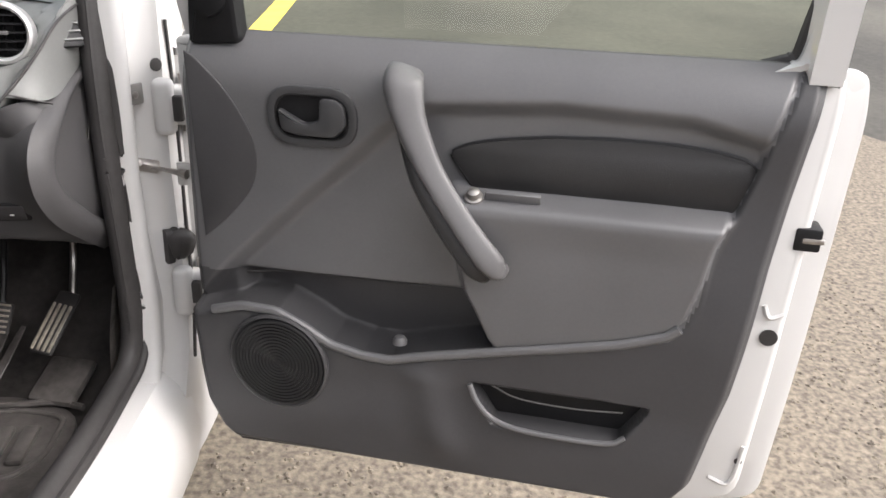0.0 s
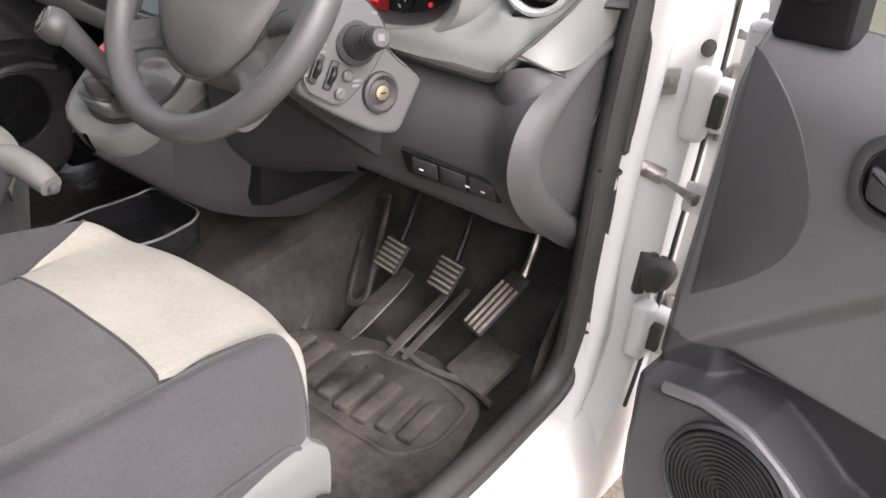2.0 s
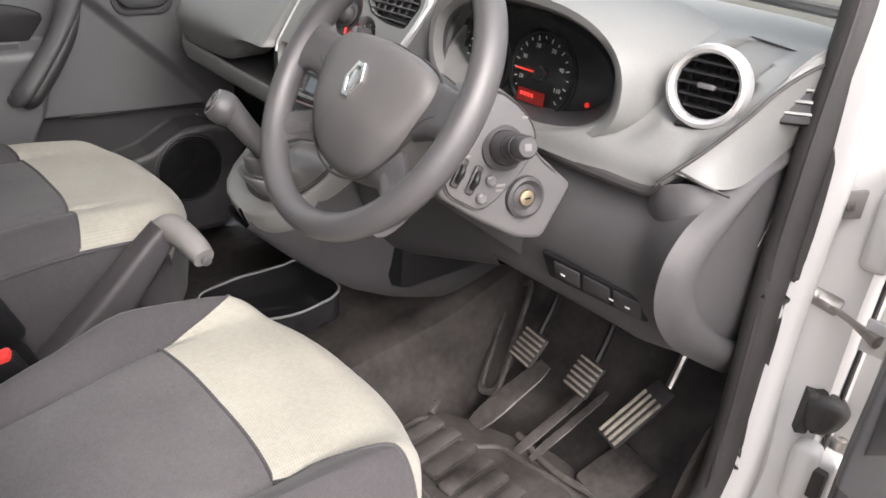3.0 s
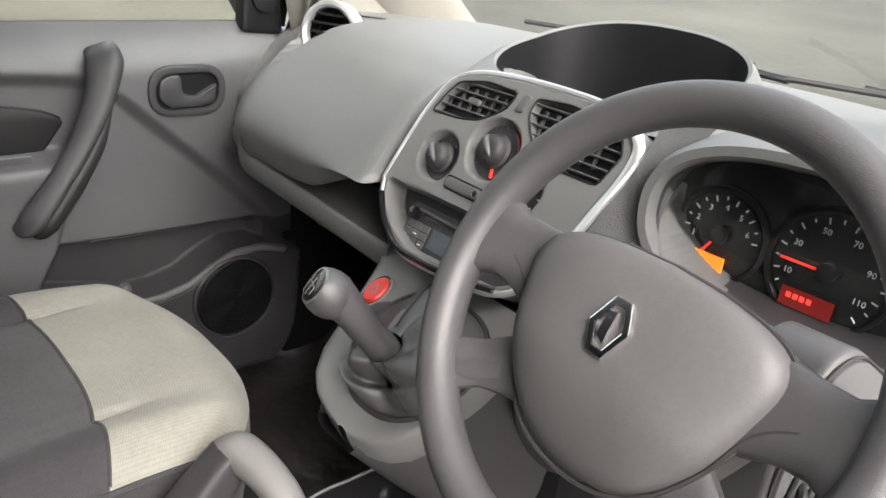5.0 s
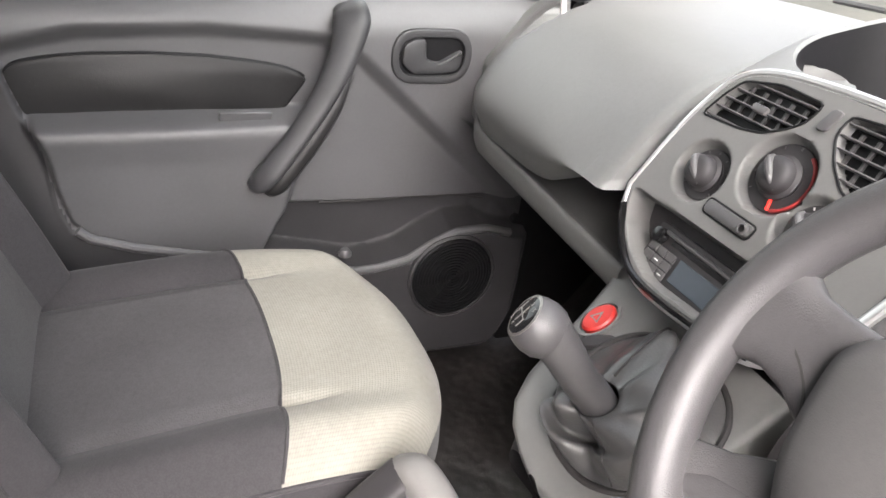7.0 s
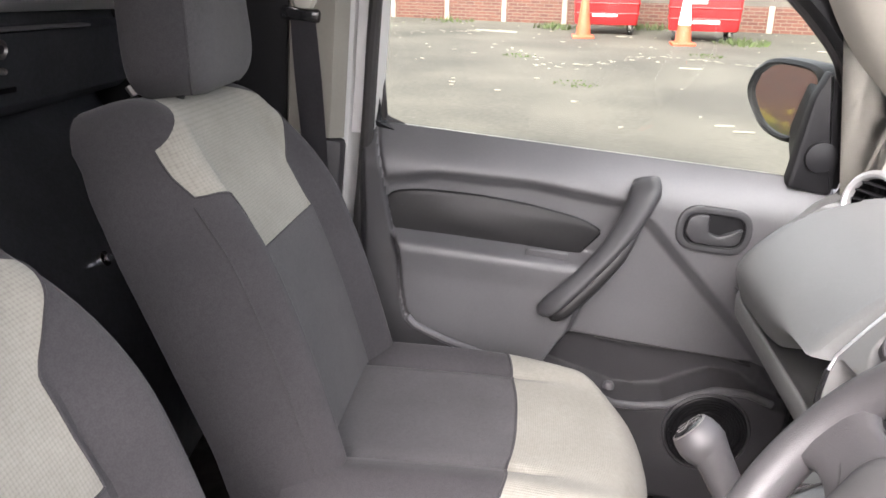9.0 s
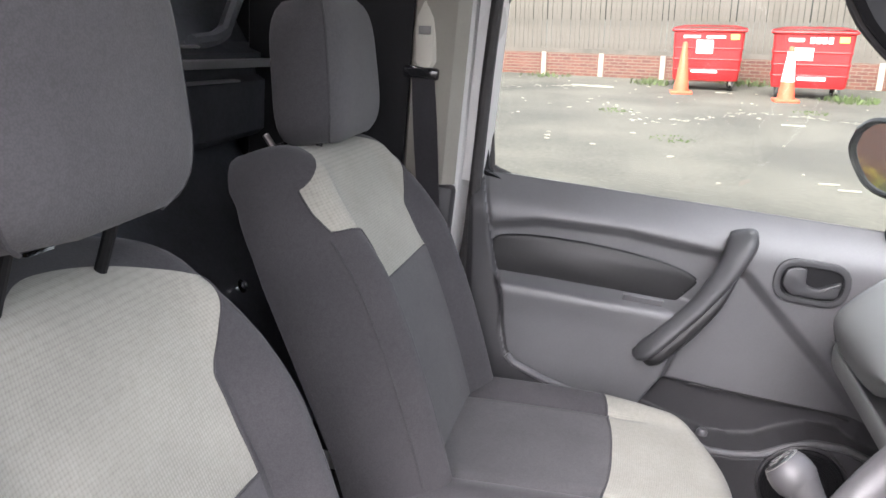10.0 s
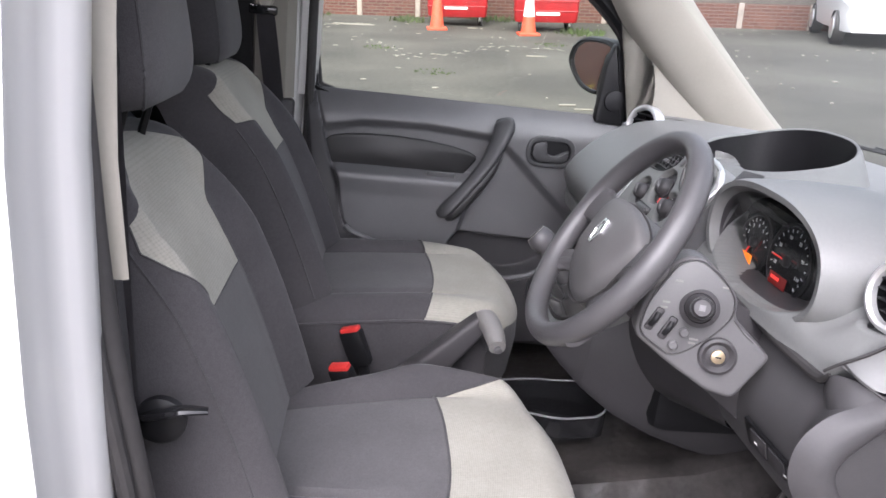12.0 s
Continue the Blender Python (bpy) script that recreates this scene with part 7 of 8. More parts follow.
def belt_buckles():
    for x, y, z, lean in ((0.088, 0.900, 0.659, 6), (-0.048, 0.914, 0.677, -3)):
        b = thing("belt_buckle", "black seat belt buckle with red release", "buckle", "belt buckles")
        m = pose(x, y, z, 22, lean, 0) @ Matrix.Rotation(radians(68), 4, "Z")
        part("buckle_body", box(-0.024, 0.024, -0.012, 0.012, -0.085, -0.004, 0.005, m=m), BLACK, b)
        part("release", box(-0.021, 0.021, -0.010, 0.010, -0.010, 0.004, 0.004, m=m), RED, b, "red release button")
        part("stalk", box(-0.012, 0.012, -0.004, 0.004, -0.22, -0.08, 0.003, m=m), BLACK, b)


def floor_tray():
    tray = thing("cup_tray", "open black plastic tray on the tunnel", "tray")
    settle(tray, Matrix.Translation((-0.016, 0.006, -0.030)))
    secs = []
    outer = rounded([(-0.040, 1.225), (0.075, 1.225), (0.112, 1.33), (0.105, 1.445), (-0.045, 1.445), (-0.060, 1.33)], 0.03, 5)
    c = Vector((0.03, 1.335))
    for k, z in ((1.0, 0.565), (1.0, 0.598), (0.99, 0.604), (0.965, 0.604), (0.945, 0.595), (0.86, 0.553), (0.02, 0.548)):
        secs.append([(c.x + (p.x - c.x) * k, c.y + (p.y - c.y) * k, z + 0.018 * max(0, (p.y - 1.40) / 0.05) * (1 if z > 0.57 else 0)) for p in outer])
    part("tray_body", loft(secs, closed=True, caps=True), GLOSSBLACK, tray, "shiny black plastic")
    # pale tube added as the highlight along the glossy rim
    part("tray_rim", tube([(c.x + (p.x - c.x) * 0.985, c.y + (p.y - c.y) * 0.985, 0.606 + 0.018 * max(0, (p.y - 1.40) / 0.05)) for p in outer], 0.0024, seg=8, closed=True), TRAYRIM, tray, "pale edge painted as the glint on the rim")
    part("cup_ring", lathe([(0.034, 0), (0.036, 0.012), (0.033, 0.014), (0.031, 0.003)], pose(0.028, 1.30, 0.551), 28), BLACK, tray)
    bm = box(-0.02, 0.11, 1.00, 1.235, 0.50, 0.558, 0.02)
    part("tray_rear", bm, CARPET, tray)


def pedals():
    specs = (("clutch_pedal", (0.318, 1.700, 0.500), 0.056, 0.064, 34, False), ("brake_pedal", (0.443, 1.706, 0.507), 0.056, 0.064, 34, False), ("accelerator_pedal", (0.552, 1.712, 0.495), 0.046, 0.135, 50, True))
    for name, at, w, h, lean, long in specs:
        p = thing(name, "worn steel pedal with ribbed rubber pad", "pedal", "pedals")
        m = pose(*at, 90 - lean, 0, 0) @ Matrix.Rotation(radians(-6 if not long else -14), 4, "Z")
        part("pad", box(-w / 2, w / 2, -h / 2, h / 2, -0.006, 0.006, 0.006, m=m), RUBBER, p)
        n = 6 if not long else 4
        for i in range(n):
            if long:
                x = -w / 2 + w * (i + 0.5) / n
                part("rib", box(x - 0.0028, x + 0.0028, -h / 2 + 0.004, h / 2 - 0.03, 0.005, 0.010, 0.0015, m=m), WORN, p, "worn pale rib")
            else:
                y = -h / 2 + h * (i + 0.5) / n
                part("rib", box(-w / 2 + 0.003, w / 2 - 0.003, y - 0.0022, y + 0.0022, 0.005, 0.009, 0.0015, m=m), WORN, p, "worn pale rib")
        a = m @ Vector((0, h / 2, -0.006))
        part("arm", tube([a, a + Vector((-0.005, 0.04, 0.06)), a + Vector((0.0, 0.06, 0.16))], 0.007, seg=8, per=4), BLACK if not long else STEEL, p)


def floor_mat():
    mat_ = thing("floor_mat", "worn dark rubber mat with raised ribs", "mat")
    out = rounded([(0.185, 1.10), (0.625, 1.10), (0.640, 1.44), (0.600, 1.60), (0.44, 1.66), (0.20, 1.56)], 0.05, 5)
    part("mat_sheet", prism(out, 0.010, Matrix.Translation((0, 0, 0.382)), 0.004), MAT, mat_)
    frame_ = rounded([(0.215, 1.40), (0.56, 1.395), (0.595, 1.455), (0.585, 1.575), (0.50, 1.600), (0.35, 1.580), (0.33, 1.540), (0.21, 1.525)], 0.025, 5)
    part("mat_border", tube([(p.x, p.y, 0.394) for p in frame_], 0.006, seg=8, closed=True, flat=0.8), MAT, mat_)
    for i in range(8):
        x = 0.245 + i * 0.043
        part("mat_rib", box(-0.0150, 0.0150, -0.062 + (0.006 if i > 5 else 0), 0.054, 0, 0.014, 0.006, m=Matrix.Translation((x, 1.482 + 0.005 * math.sin(i), 0.391)) @ Matrix.Rotation(0.10, 4, "Z")), MAT, mat_)
    rest = box(-0.05, 0.05, -0.055, 0.055, -0.012, 0.012, 0.012, m=pose(0.550, 1.660, 0.422, 24, 0, -12))
    part("heel_pad", rest, MAT, mat_)
    # wall of the footwell with its long foot rest
    fr = pose(0.235, 1.70, 0.520, 52, -30, -6)
    part("foot_rest", ring(rounded([(-0.035, -0.12), (0.035, -0.12), (0.035, 0.12), (-0.035, 0.12)], 0.03), rounded([(-0.026, -0.108), (0.026, -0.108), (0.026, 0.108), (-0.026, 0.108)], 0.024), 0.008, fr, bevel=0.002), MAT, mat_)
    part("floor_ridge", tube([(0.095, 1.86, 0.500), (0.150, 1.70, 0.462), (0.202, 1.570, 0.412), (0.215, 1.535, 0.396)], 0.008, seg=8, per=5), MAT, mat_)
    part("floor_ridge", tube([(0.15, 1.49, 0.440), (0.17, 1.53, 0.430), (0.205, 1.555, 0.405)], 0.009, seg=8, per=5), MAT, mat_)
    part("floor_ridge", tube([(0.36, 1.62, 0.405), (0.46, 1.605, 0.402), (0.55, 1.615, 0.402), (0.61, 1.60, 0.40)], 0.007, seg=8, per=5), MAT, mat_)
    settle(mat_, Matrix.Translation((0.010, 0.022, -0.044)))
    for x, y, z, rx, w in ((0.300, 1.655, 0.447, 36, 0.060), (0.402, 1.656, 0.449, 36, 0.026), (0.434, 1.668, 0.458, 36, 0.022)):
        slope = pose(x, y, z, rx, 0, -8)
        part("pedal_channel", tube([slope @ Vector((0.012 * math.sin(v * 9), v, -0.004)) for v in np.linspace(-0.095, 0.085, 7)], [w * 0.30, w * 0.40, w * 0.42, w * 0.40, w * 0.38, w * 0.36, w * 0.26], seg=12, per=3, up=slope.to_3x3().col[2], flat=0.16, power=3.0), MAT, mat_)


steering_wheel()
switch_pod()
gear_lever()
hazard_button()
handbrake()
belt_buckles()
floor_tray()
pedals()
floor_mat()

# ---- passenger's outside mirror ----
def door_mirror():
    mir = thing("door_mirror", "black cased outside mirror on the passenger door", "mirror")
    m = facing((-0.955, 1.585, 1.203), (0.46, -0.885, -0.02))
    shape = [(-0.072, 0.060), (-0.040, 0.092), (0.020, 0.098), (0.066, 0.085), (0.078, 0.030), (0.070, -0.050), (0.035, -0.095), (-0.020, -0.085), (-0.060, -0.040), (-0.080, 0.010)]
    shape = [(x * 1.2, y * 0.77) for x, y in shape]
    pts = smooth_path([(*p, 0) for p in shape + shape[:1]], 5)[:-1]
    rows = [[m @ Vector((p.x * k, p.y * k, h)) for p in pts] for k, h in ((0.94, -0.012), (0.94, 0.004), (1.0, 0.010), (1.10, 0.002), (1.16, -0.03), (1.10, -0.07), (0.85, -0.105), (0.4, -0.125), (0.02, -0.13))]
    part("case", loft(rows, closed=True), BLACK, mir, "black plastic mirror case")
    bm = bmesh.new()
    bm.faces.new([bm.verts.new(m @ Vector((p.x * 0.95, p.y * 0.95, -0.002))) for p in pts])
    part("mirror_glass", bm, mirror_mat, mir, "mirror glass", smooth=False)
    arm = []
    for x, y0, y1, z0, z1 in ((-0.775, 1.58, 1.67, 1.065, 1.215), (-0.82, 1.585, 1.67, 1.085, 1.225), (-0.87, 1.59, 1.67, 1.115, 1.24), (-0.915, 1.60, 1.67, 1.14, 1.255)):
        arm.append([(x, p.x, p.y) for p in rounded([(y0, z0), (y1, z0), (y1, z1), (y0 + 0.015, z1)], 0.012, 2)])
    part("arm", loft(arm, closed=True, caps=True), BLACK, mir, "black plastic mirror arm")


door_mirror()

# ---- the yard outside ----
def brick_material():
    """Courses of red brick with pale joints, in metres along the wall."""
    m = material("brick_courses", (0.33, 0.13, 0.085), rough=0.92, spread=0.3)
    n, l = m.node_tree.nodes, m.node_tree.links
    b = n["Principled BSDF"]
    co = n.new("ShaderNodeTexCoord")
    br = n.new("ShaderNodeTexBrick")
    br.inputs["Scale"].default_value = 1.0
    br.inputs["Brick Width"].default_value, br.inputs["Row Height"].default_value = 0.225, 0.075
    br.inputs["Mortar Size"].default_value = 0.008
    br.inputs["Color1"].default_value, br.inputs["Color2"].default_value = (0.125, 0.052, 0.037, 1), (0.09, 0.037, 0.029, 1)
    br.inputs["Mortar"].default_value = (0.15, 0.115, 0.094, 1)
    l.new(co.outputs["UV"], br.inputs["Vector"])
    l.new(br.outputs["Color"], b.inputs["Base Color"])
    bump = n.new("ShaderNodeBump")
    bump.invert = True
    bump.inputs["Distance"].default_value = 0.01
    l.new(br.outputs["Fac"], bump.inputs["Height"])
    l.new(bump.outputs["Normal"], b.inputs["Normal"])
    return m


BRICKWALL = brick_material()


def wall_slab(bm, length, z0, z1, m, thick=0.22):
    """A wall along local x with brick coordinates on its faces."""
    box(0, length, 0, thick, z0, z1, bm=bm, m=m)
    lay = bm.loops.layers.uv.verify()
    inv = m.inverted()
    for f in bm.faces:
        for lo in f.loops:
            p = inv @ lo.vert.co
            lo[lay].uv = (p.x + p.y, p.z)
    return bm


def ground():
    bm = bmesh.new()
    xs = sorted(set(list(np.linspace(-40, 40, 41)) + [-400, -150, -80, 80, 150, 400]))
    loft([[(x, y, 0.0) for x in xs] for y in xs], bm=bm)
    solid("ground", bm, ASPHALT, "worn grey asphalt yard", "ground", kind="structure", van=False)
    rnd = random.Random(4)
    edge = [(2.6 + 2.4 * math.cos(a) * (1 + 0.06 * rnd.uniform(-1, 1)), 1.4 + 4.2 * math.sin(a) * (1 + 0.06 * rnd.uniform(-1, 1))) for a in np.linspace(0, 2 * math.pi, 60)[:-1]]
    bm = bmesh.new()
    bm.faces.new([bm.verts.new((x, y, 0.004)) for x, y in edge])
    solid("pebbled_apron", bm, GRAVEL, "brown pebbled tarmac beside the van", "ground", kind="structure", van=False)
    # loose pebbles pressed into the surface
    bm = bmesh.new()
    for _ in range(5200):
        x, y, r = rnd.uniform(0.75, 2.9), rnd.uniform(0.6, 3.6), rnd.uniform(0.004, 0.010)
        a = rnd.uniform(0, 3.1)
        up = [bm.verts.new((x + r * math.cos(a + k * 1.2566) * rnd.uniform(0.7, 1.2), y + r * math.sin(a + k * 1.2566) * rnd.uniform(0.7, 1.2), 0.005)) for k in range(5)]
        tip = bm.verts.new((x, y, 0.005 + r * 0.5))
        for k in range(5):
            bm.faces.new((up[k], up[(k + 1) % 5], tip))
    solid("pebbles", bm, PEBBLE, "brown and buff pebbles in the tarmac", "pebbles", kind="stuff", van=False, smooth=False)


FENCE = Matrix.Translation((-21.6, -8.6, 0)) @ Matrix.Rotation(math.atan2(0.96, 0.28), 4, "Z")


def fence():
    rnd = random.Random(4)
    wall = thing("wall_boundary", "low red brick wall with concrete posts", "wall", kind="structure", van=False)
    part("brick_base", wall_slab(bmesh.new(), 46, 0.0, 0.55, FENCE), BRICKWALL, wall, "red brick base", smooth=False)
    bay = 1.52
    for i in range(31):
        pst = box(-0.06, 0.06, -0.05, 0.12, 0, 0.56, 0.01, 1, m=FENCE @ Matrix.Translation((i * bay, 0, 0)))
        part("post", pst, CONCRETE, wall)
    bm = box(0, (bay - 0.02) / 12 - 0.012, 0, 0.018, 0, 1.85)
    plank = bpy.data.meshes.new("fence_board")
    bm.to_mesh(plank)
    bm.free()
    plank.materials.append(FENCEWOOD)
    fen = thing("board_fence", "weathered grey board fence on a low brick wall", "fence", van=False)
    for i in range(30):
        n = 12
        w = (bay - 0.02) / n - 0.012
        for k in range(n):
            y = 0.02 + (0.018 if k % 2 else 0.0) + rnd.uniform(-0.004, 0.004)
            ob = new("fence_board", plank)
            ob.parent = fen
            ob.matrix_basis = FENCE @ Matrix.Translation((i * bay + 0.03 + k * (bay - 0.02) / n, y, 0.57 + rnd.uniform(-0.01, 0.01))) @ Matrix.Rotation(rnd.uniform(-0.004, 0.004), 4, "Y")
        part("rail", box(i * bay, (i + 1) * bay, 0.055, 0.095, 0.70, 0.78, m=FENCE), FENCEWOOD, fen, smooth=False)
        part("gravel_board", box(i * bay, (i + 1) * bay, 0.0, 0.03, 0.545, 0.66, m=FENCE), FENCEWOOD, fen, smooth=False)


def waste_bin():
    b = thing("waste_bin", "large red wheeled waste bin", "waste bin", "waste bins", van=False)
    secs = []
    for z, w, d in ((0.20, 0.62, 0.46), (0.24, 0.64, 0.48), (0.70, 0.66, 0.51), (1.15, 0.68, 0.54), (1.20, 0.69, 0.545)):
        secs.append([(p.x, p.y, z) for p in rounded([(-w, -d), (w, -d), (w, d), (-w, d)], 0.06, 3)])
    part("tub", loft(secs, closed=True, caps=True), BINRED, b, "red plastic tub")
    for z in (0.42, 0.62, 0.84):
        w, d = 0.64 + (z - 0.24) * 0.044, 0.48 + (z - 0.24) * 0.066
        part("ridge", tube([(p.x, p.y, z) for p in rounded([(-w, -d), (w, -d), (w, d), (-w, d)], 0.06, 3)], 0.018, seg=6, closed=True), BINRED, b)
    part("rim", tube([(p.x, p.y, 1.19) for p in rounded([(-0.70, -0.555), (0.70, -0.555), (0.70, 0.555), (-0.70, 0.555)], 0.06, 3)], 0.03, seg=8, closed=True), BINRED, b)
    lid = []
    for k in np.linspace(0, 1, 9):
        y = -0.57 + 1.14 * k
        z = 1.22 + 0.07 * math.sin(math.pi * (0.15 + 0.75 * k))
        lid.append([(x, y, z - 0.05 * (abs(x) / 0.71) ** 6) for x in np.linspace(-0.71, 0.71, 9)])
    lo = loft(lid)
    bmesh.ops.solidify(lo, geom=lo.faces[:], thickness=0.04)
    part("lid", lo, BINRED, b, "red hinged lid")
    for sx in (-1, 1):
        for sy in (-1, 1):
            wm = pose(sx * 0.50, sy * 0.36, 0.10, 0, 90, 25 * sx)
            wh = part("castor", lathe([(0.10, -0.022), (0.10, 0.022), (0.06, 0.026), (0.02, 0.026)], wm, 18), RUBBER, b)
            part("castor_hub", lathe([(0.05, -0.03), (0.05, 0.03), (0.02, 0.032)], wm, 14), CHROME, wh)
            part("castor_fork", box(-0.035, 0.035, -0.05, 0.05, 0.10, 0.215, 0.01, m=pose(sx * 0.50, sy * 0.36, 0)), STEEL, b)
    return b


def bin_print(b, big):
    """Labels on the front of a bin: a white notice, a yellow sticker and rows of print."""
    f = pose(0, -0.535, 0, 85, 0, 0)
    def plate(name, x0, x1, z0, z1, mat, lab=""):
        lean = 0.48 + ((z0 + z1) / 2 - 0.24) * 0.066 + 0.008
        part(name, box(x0, x1, -lean - 0.006, -lean + 0.01, z0, z1), mat, b, lab, smooth=False)
    plate("sticker", 0.42, 0.58, 1.02, 1.12, YELLOW, "yellow sticker")
    if big:
        for x in (-0.06, 0.04, 0.14, 0.24):
            plate("print", x, x + 0.075, 1.00, 1.11, WHITEMARK, "white printed words")
        plate("notice", -0.34, 0.02, 0.70, 0.92, WHITEMARK, "white printed panel")
        plate("print", -0.42, -0.16, 1.03, 1.09, WHITEMARK, "white printed words")
        plate("print", -0.20, 0.28, 0.34, 0.40, WHITEMARK, "white printed words")
    else:
        plate("notice", -0.22, 0.10, 0.74, 1.00, WHITEMARK, "white notice")
        plate("print", -0.48, -0.16, 1.04, 1.09, WHITEMARK, "white printed words")
        plate("print", -0.04, 0.32, 1.04, 1.09, WHITEMARK, "white printed words")
        plate("print", -0.28, 0.22, 0.36, 0.41, WHITEMARK, "white printed words")


def traffic_cone(at, banded):
    c = thing("traffic_cone", "faded orange traffic cone with white band" if banded else "faded orange traffic cone", "traffic cone", "traffic cones", van=False)
    m = Matrix.Translation(at)
    part("cone_base", box(-0.21, 0.21, -0.21, 0.21, 0, 0.05, 0.015, m=m), ORANGE, c)
    prof = [(0.155, 0.05), (0.145, 0.09), (0.045, 0.93), (0.035, 0.96)] if banded else [(0.15, 0.05), (0.14, 0.09), (0.045, 0.96), (0.03, 0.98)]
    part("cone_body", lathe(prof, m, 24), ORANGE, c)
    if banded:
        part("cone_band", lathe([(0.122, 0.36), (0.112, 0.36), (0.060, 0.86), (0.066, 0.87)], m, 24), WHITEMARK, c, "white band")
        part("cone_band", lathe([(0.1165, 0.36), (0.061, 0.86), (0.055, 0.86)], m, 24), WHITEMARK, c)


def yard_marks():
    rnd = random.Random(11)
    bm = bmesh.new()
    box(-0.09, 0.08, 4.2, 16.0, 0.001, 0.004, bm=bm)
    solid("parking_line", bm, YELLOW, "worn yellow painted bay line", "line", kind="structure", van=False, smooth=False)
    # scattered pale litter and broken paint
    bm = bmesh.new()
    def scrap(x, y, a, b, turn, h=0.012):
        m = Matrix.Translation((x, y, 0.004)) @ Matrix.Rotation(turn, 4, "Z") @ Matrix.Rotation(rnd.uniform(-0.1, 0.1), 4, "X")
        pts = [(a * rnd.uniform(0.7, 1.0) * math.cos(q), b * rnd.uniform(0.5, 1.0) * math.sin(q)) for q in np.linspace(0, 2 * math.pi, 8)[:-1]]
        prism(pts, h, m, bm=bm)
    for line in (((-15.3, -2.2), (-16.6, 0.6)), ((-12.9, 0.6), (-10.4, 1.4)), ((-10.4, 1.4), (-12.2, 2.9)), ((-12.2, 2.9), (-11.0, 5.0))):
        a, b = Vector(line[0]), Vector(line[1])
        for k in range(22):
            p = a.lerp(b, rnd.random()) + Vector((rnd.gauss(0, 0.12), rnd.gauss(0, 0.10)))
            scrap(p.x, p.y, rnd.uniform(0.025, 0.10), rnd.uniform(0.012, 0.035), math.atan2(b.y - a.y, b.x - a.x) + rnd.gauss(0, 0.4), 0.004)
    for k in range(170):
        t = rnd.random()
        x, y = rnd.uniform(-19, -6), rnd.uniform(-5, 10)
        s_ = rnd.uniform(0.015, 0.06)
        scrap(x, y, s_, s_ * 0.6, rnd.uniform(0, 3), 0.01)
    for x, y, a, b in ((-10.76, 3.26, 0.20, 0.04), (-6.6, 2.85, 0.10, 0.05), (-6.35, 2.98, 0.12, 0.03), (-15.6, 2.7, 0.14, 0.06), (-16.2, 0.2, 0.5, 0.10), (-16.4, -0.1, 0.3, 0.08), (-13.5, 6.2, 0.5, 0.08)):
        scrap(x, y, a, b, rnd.uniform(0.8, 1.6), 0.012)
    solid("litter", bm, LITTER, "pale scraps and flaked paint strewn on the asphalt", "litter", kind="stuff", van=False, smooth=False)
    # weeds
    def tuft(bm, x, y, r, h, n):
        for k in range(n):
            q, rr = rnd.uniform(0, 6.28), r * math.sqrt(rnd.random())
            px, py = x + rr * math.cos(q), y + rr * math.sin(q)
            d = Vector((rnd.gauss(0, 0.5), rnd.gauss(0, 0.5), 1)).normalized() * h * rnd.uniform(0.4, 1)
            side = Vector((math.cos(q + 1), math.sin(q + 1), 0)) * 0.012
            v = [bm.verts.new(Vector((px, py, 0)) + o) for o in (-side, side, d * 0.6 + side * 1.4, d, d * 0.55 - side)]
            bm.faces.new(v)
    bm = bmesh.new()
    for x, y, r, h, n in ((-11.83, 0.77, 0.28, 0.03, 60), (-14.5, 4.8, 0.5, 0.16, 150), (-17.3, 1.4, 0.5, 0.18, 120), (-18.9, -1.2, 0.7, 0.12, 90), (-12.5, 3.8, 0.3, 0.04, 60), (-17.8, 3.4, 0.6, 0.2, 120), (-9.0, 1.6, 0.3, 0.03, 50)):
        tuft(bm, x, y, r, h, n)
    solid("weeds", bm, WEED, "small green weeds growing in the asphalt", "weeds", kind="stuff", van=False, smooth=False)
    # flowers at the foot of the brick wall behind
    bm = bmesh.new()
    for k in range(9):
        tuft(bm, -5.6 + 0.75 * k + rnd.uniform(-0.2, 0.2), -9.0 + rnd.uniform(0, 0.3), 0.35, 0.7, 90)
    solid("plants", bm, WEED, "green plants at the foot of the brick wall", "plants", kind="stuff", van=False, smooth=False)
    bm = bmesh.new()
    for k in range(130):
        x, y, z = -5.6 + 6.0 * rnd.random(), -8.9 + rnd.uniform(0, 0.3), rnd.uniform(0.35, 0.72)
        box(x - 0.025, x + 0.025, y - 0.025, y + 0.025, z, z + 0.02, bm=bm)
    solid("yellow_flowers", bm, PETAL, "yellow flowers among the plants", "flowers", kind="stuff", van=False, smooth=False)


def brick_building():
    m = Matrix.Translation((-14.0, -9.4, 0)) 
    wall = solid("wall_brick", wall_slab(bmesh.new(), 30, 0.0, 4.2, Matrix.Translation((-14.0, -9.6, 0)), 0.3), BRICKWALL, "tall red brick wall behind the van", "wall", kind="structure", van=False, smooth=False)
    part("coping", box(-14.1, 16.1, -9.65, -9.25, 4.2, 4.28, 0.01), CONCRETE, wall)


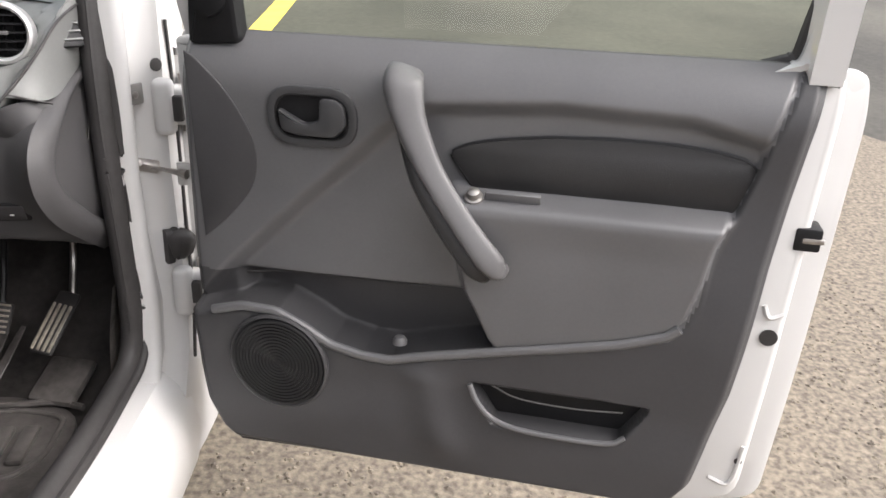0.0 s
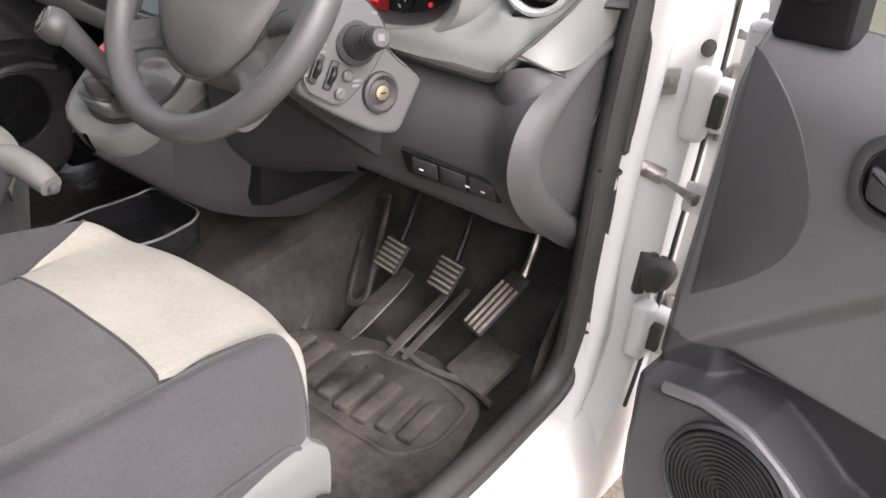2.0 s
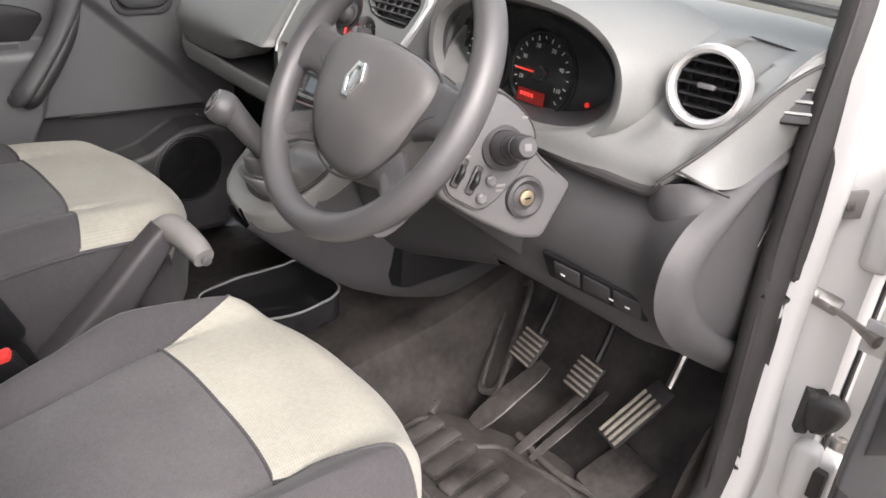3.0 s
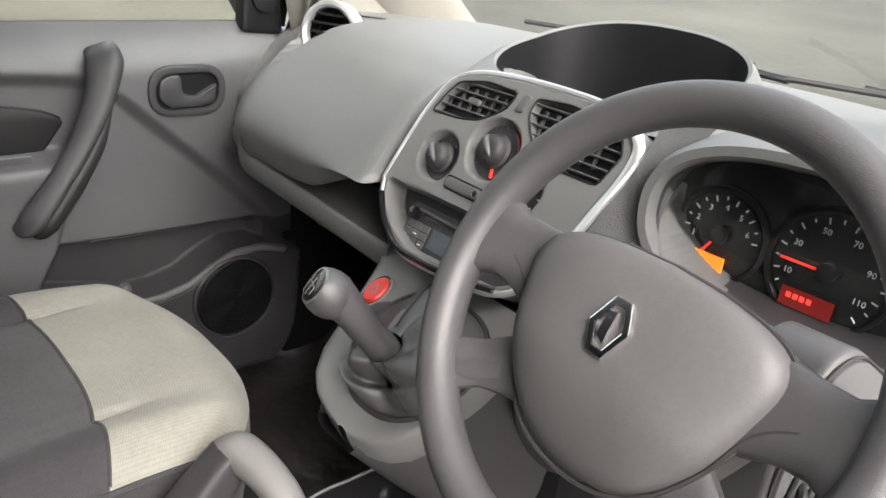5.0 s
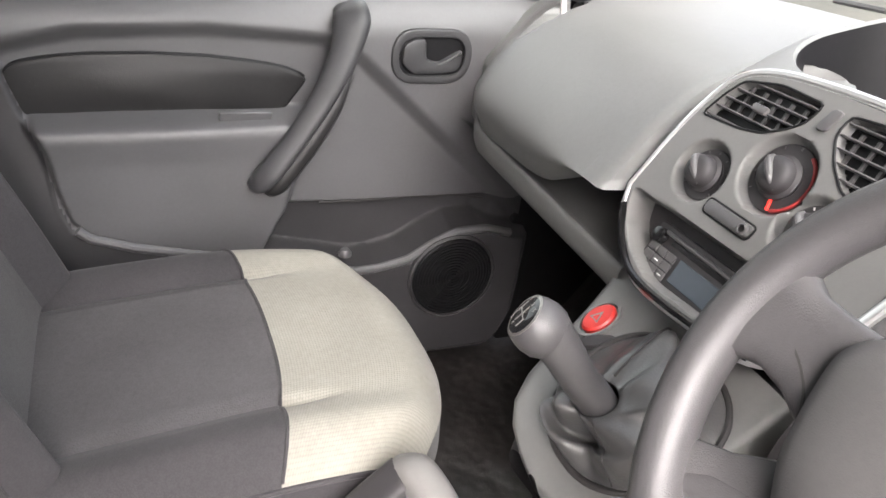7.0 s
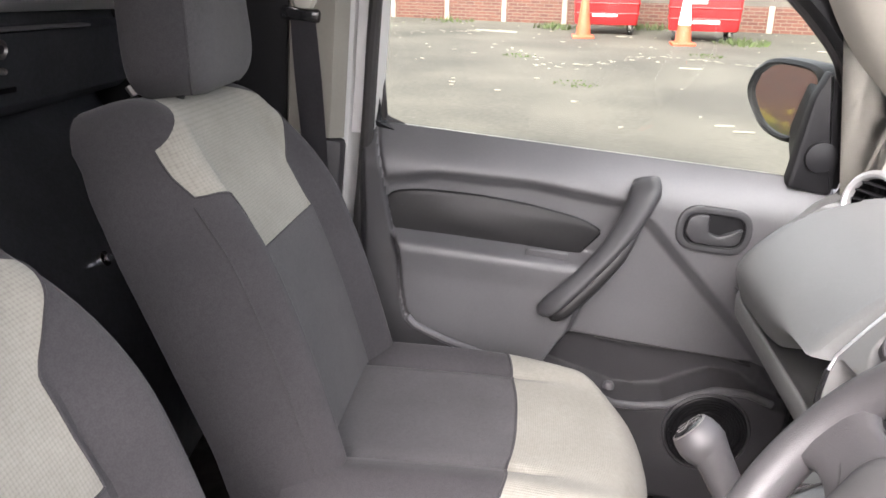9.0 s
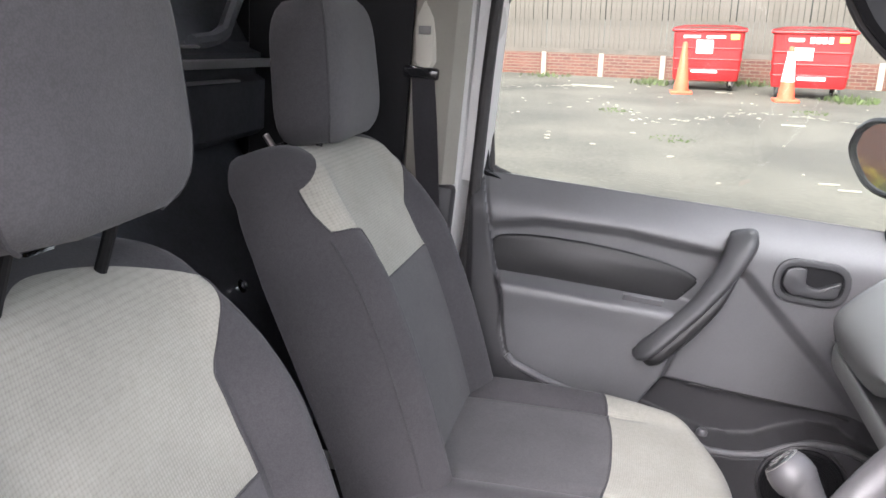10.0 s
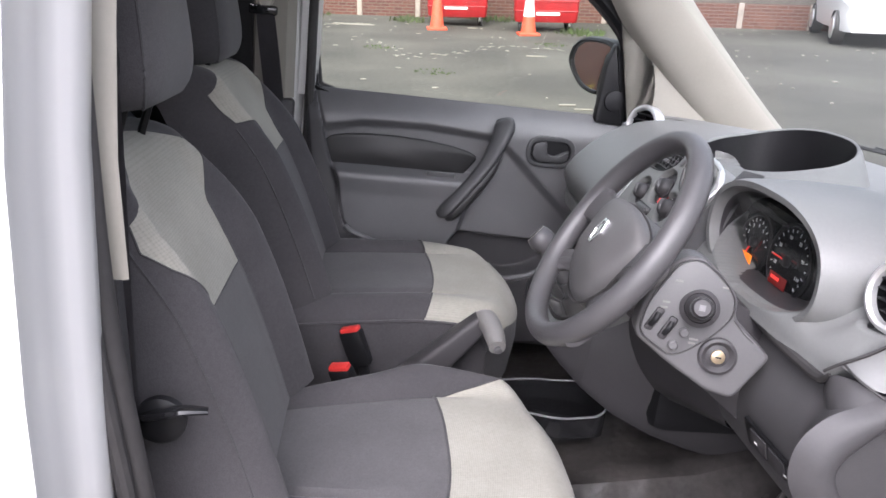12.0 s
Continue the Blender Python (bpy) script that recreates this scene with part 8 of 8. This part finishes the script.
def parked_car():
    """A white car, seen low through the windscreen."""
    car = thing("parked_car", "white parked car on the far side of the yard", "car", van=False)
    m = Matrix.Translation((-14.2, 10.6, 0)) @ Matrix.Rotation(radians(70), 4, "Z")
    secs = []
    for y, hw, zt in ((-2.1, 0.70, 0.62), (-1.95, 0.80, 0.76), (-1.1, 0.85, 0.88), (0.0, 0.87, 0.92), (1.3, 0.86, 0.94), (1.95, 0.80, 0.90), (2.1, 0.72, 0.70)):
        secs.append([m @ Vector(v) for v in ((-hw, y, 0.28), (-hw * 1.02, y, 0.55), (-hw * 0.95, y, zt - 0.06), (-hw * 0.8, y, zt), (hw * 0.8, y, zt), (hw * 0.95, y, zt - 0.06), (hw * 1.02, y, 0.55), (hw, y, 0.28))])
    part("body", loft(secs, closed=True, caps=True), WHITE, car)
    secs = []
    for y, hw, zt in ((-1.0, 0.72, 0.90), (-0.35, 0.66, 1.38), (0.2, 0.64, 1.46), (1.2, 0.64, 1.42), (1.95, 0.70, 0.92)):
        secs.append([m @ Vector(v) for v in ((-hw * 1.1, y, 0.86), (-hw, y, zt - 0.05), (-hw * 0.85, y, zt), (hw * 0.85, y, zt), (hw, y, zt - 0.05), (hw * 1.1, y, 0.86))])
    part("cabin", loft(secs, closed=True, caps=True), WHITE, car)
    for sx in (-1, 1):
        w = [(-0.62, 0.95), (-0.25, 1.32), (0.5, 1.38), (1.15, 1.34), (1.5, 0.97)]
        part("side_window", prism([(p[0], p[1]) for p in w], 0.02, m @ Matrix(((0, 0, sx, sx * 0.715), (1, 0, 0, 0), (0, 1, 0, 0), (0, 0, 0, 1)))), GLOSSBLACK, car, "dark side glass", smooth=False)
        for y in (-1.3, 1.3):
            wm = m @ Matrix.Translation((sx * 0.80, y, 0.31)) @ Matrix.Rotation(radians(90), 4, "Y")
            wh = part("wheel", lathe([(0.31, -0.10), (0.31, 0.10), (0.22, 0.11), (0.05, 0.09)], wm, 26), RUBBER, car)
            part("hubcap", lathe([(0.20, 0.10 * 1), (0.19, 0.12), (0.03, 0.125)], wm if sx > 0 else wm @ Matrix.Rotation(math.pi, 4, "X"), 20), SATIN, wh)


ground()
fence()
bin_a = waste_bin()
bin_print(bin_a, False)
bin_a.matrix_basis = pose(-16.55, 2.45, 0, 0, 0, 84)
bin_b = waste_bin()
bin_print(bin_b, True)
bin_b.matrix_basis = pose(-15.35, 4.20, 0, 0, 0, 82)
traffic_cone((-15.25, 1.92, 0), False)
traffic_cone((-14.25, 3.68, 0), True)
yard_marks()
brick_building()
parked_car()

# the van and all in it stand in the yard together
for ob in VAN_THINGS:
    ob.matrix_basis = VAN @ ob.matrix_basis
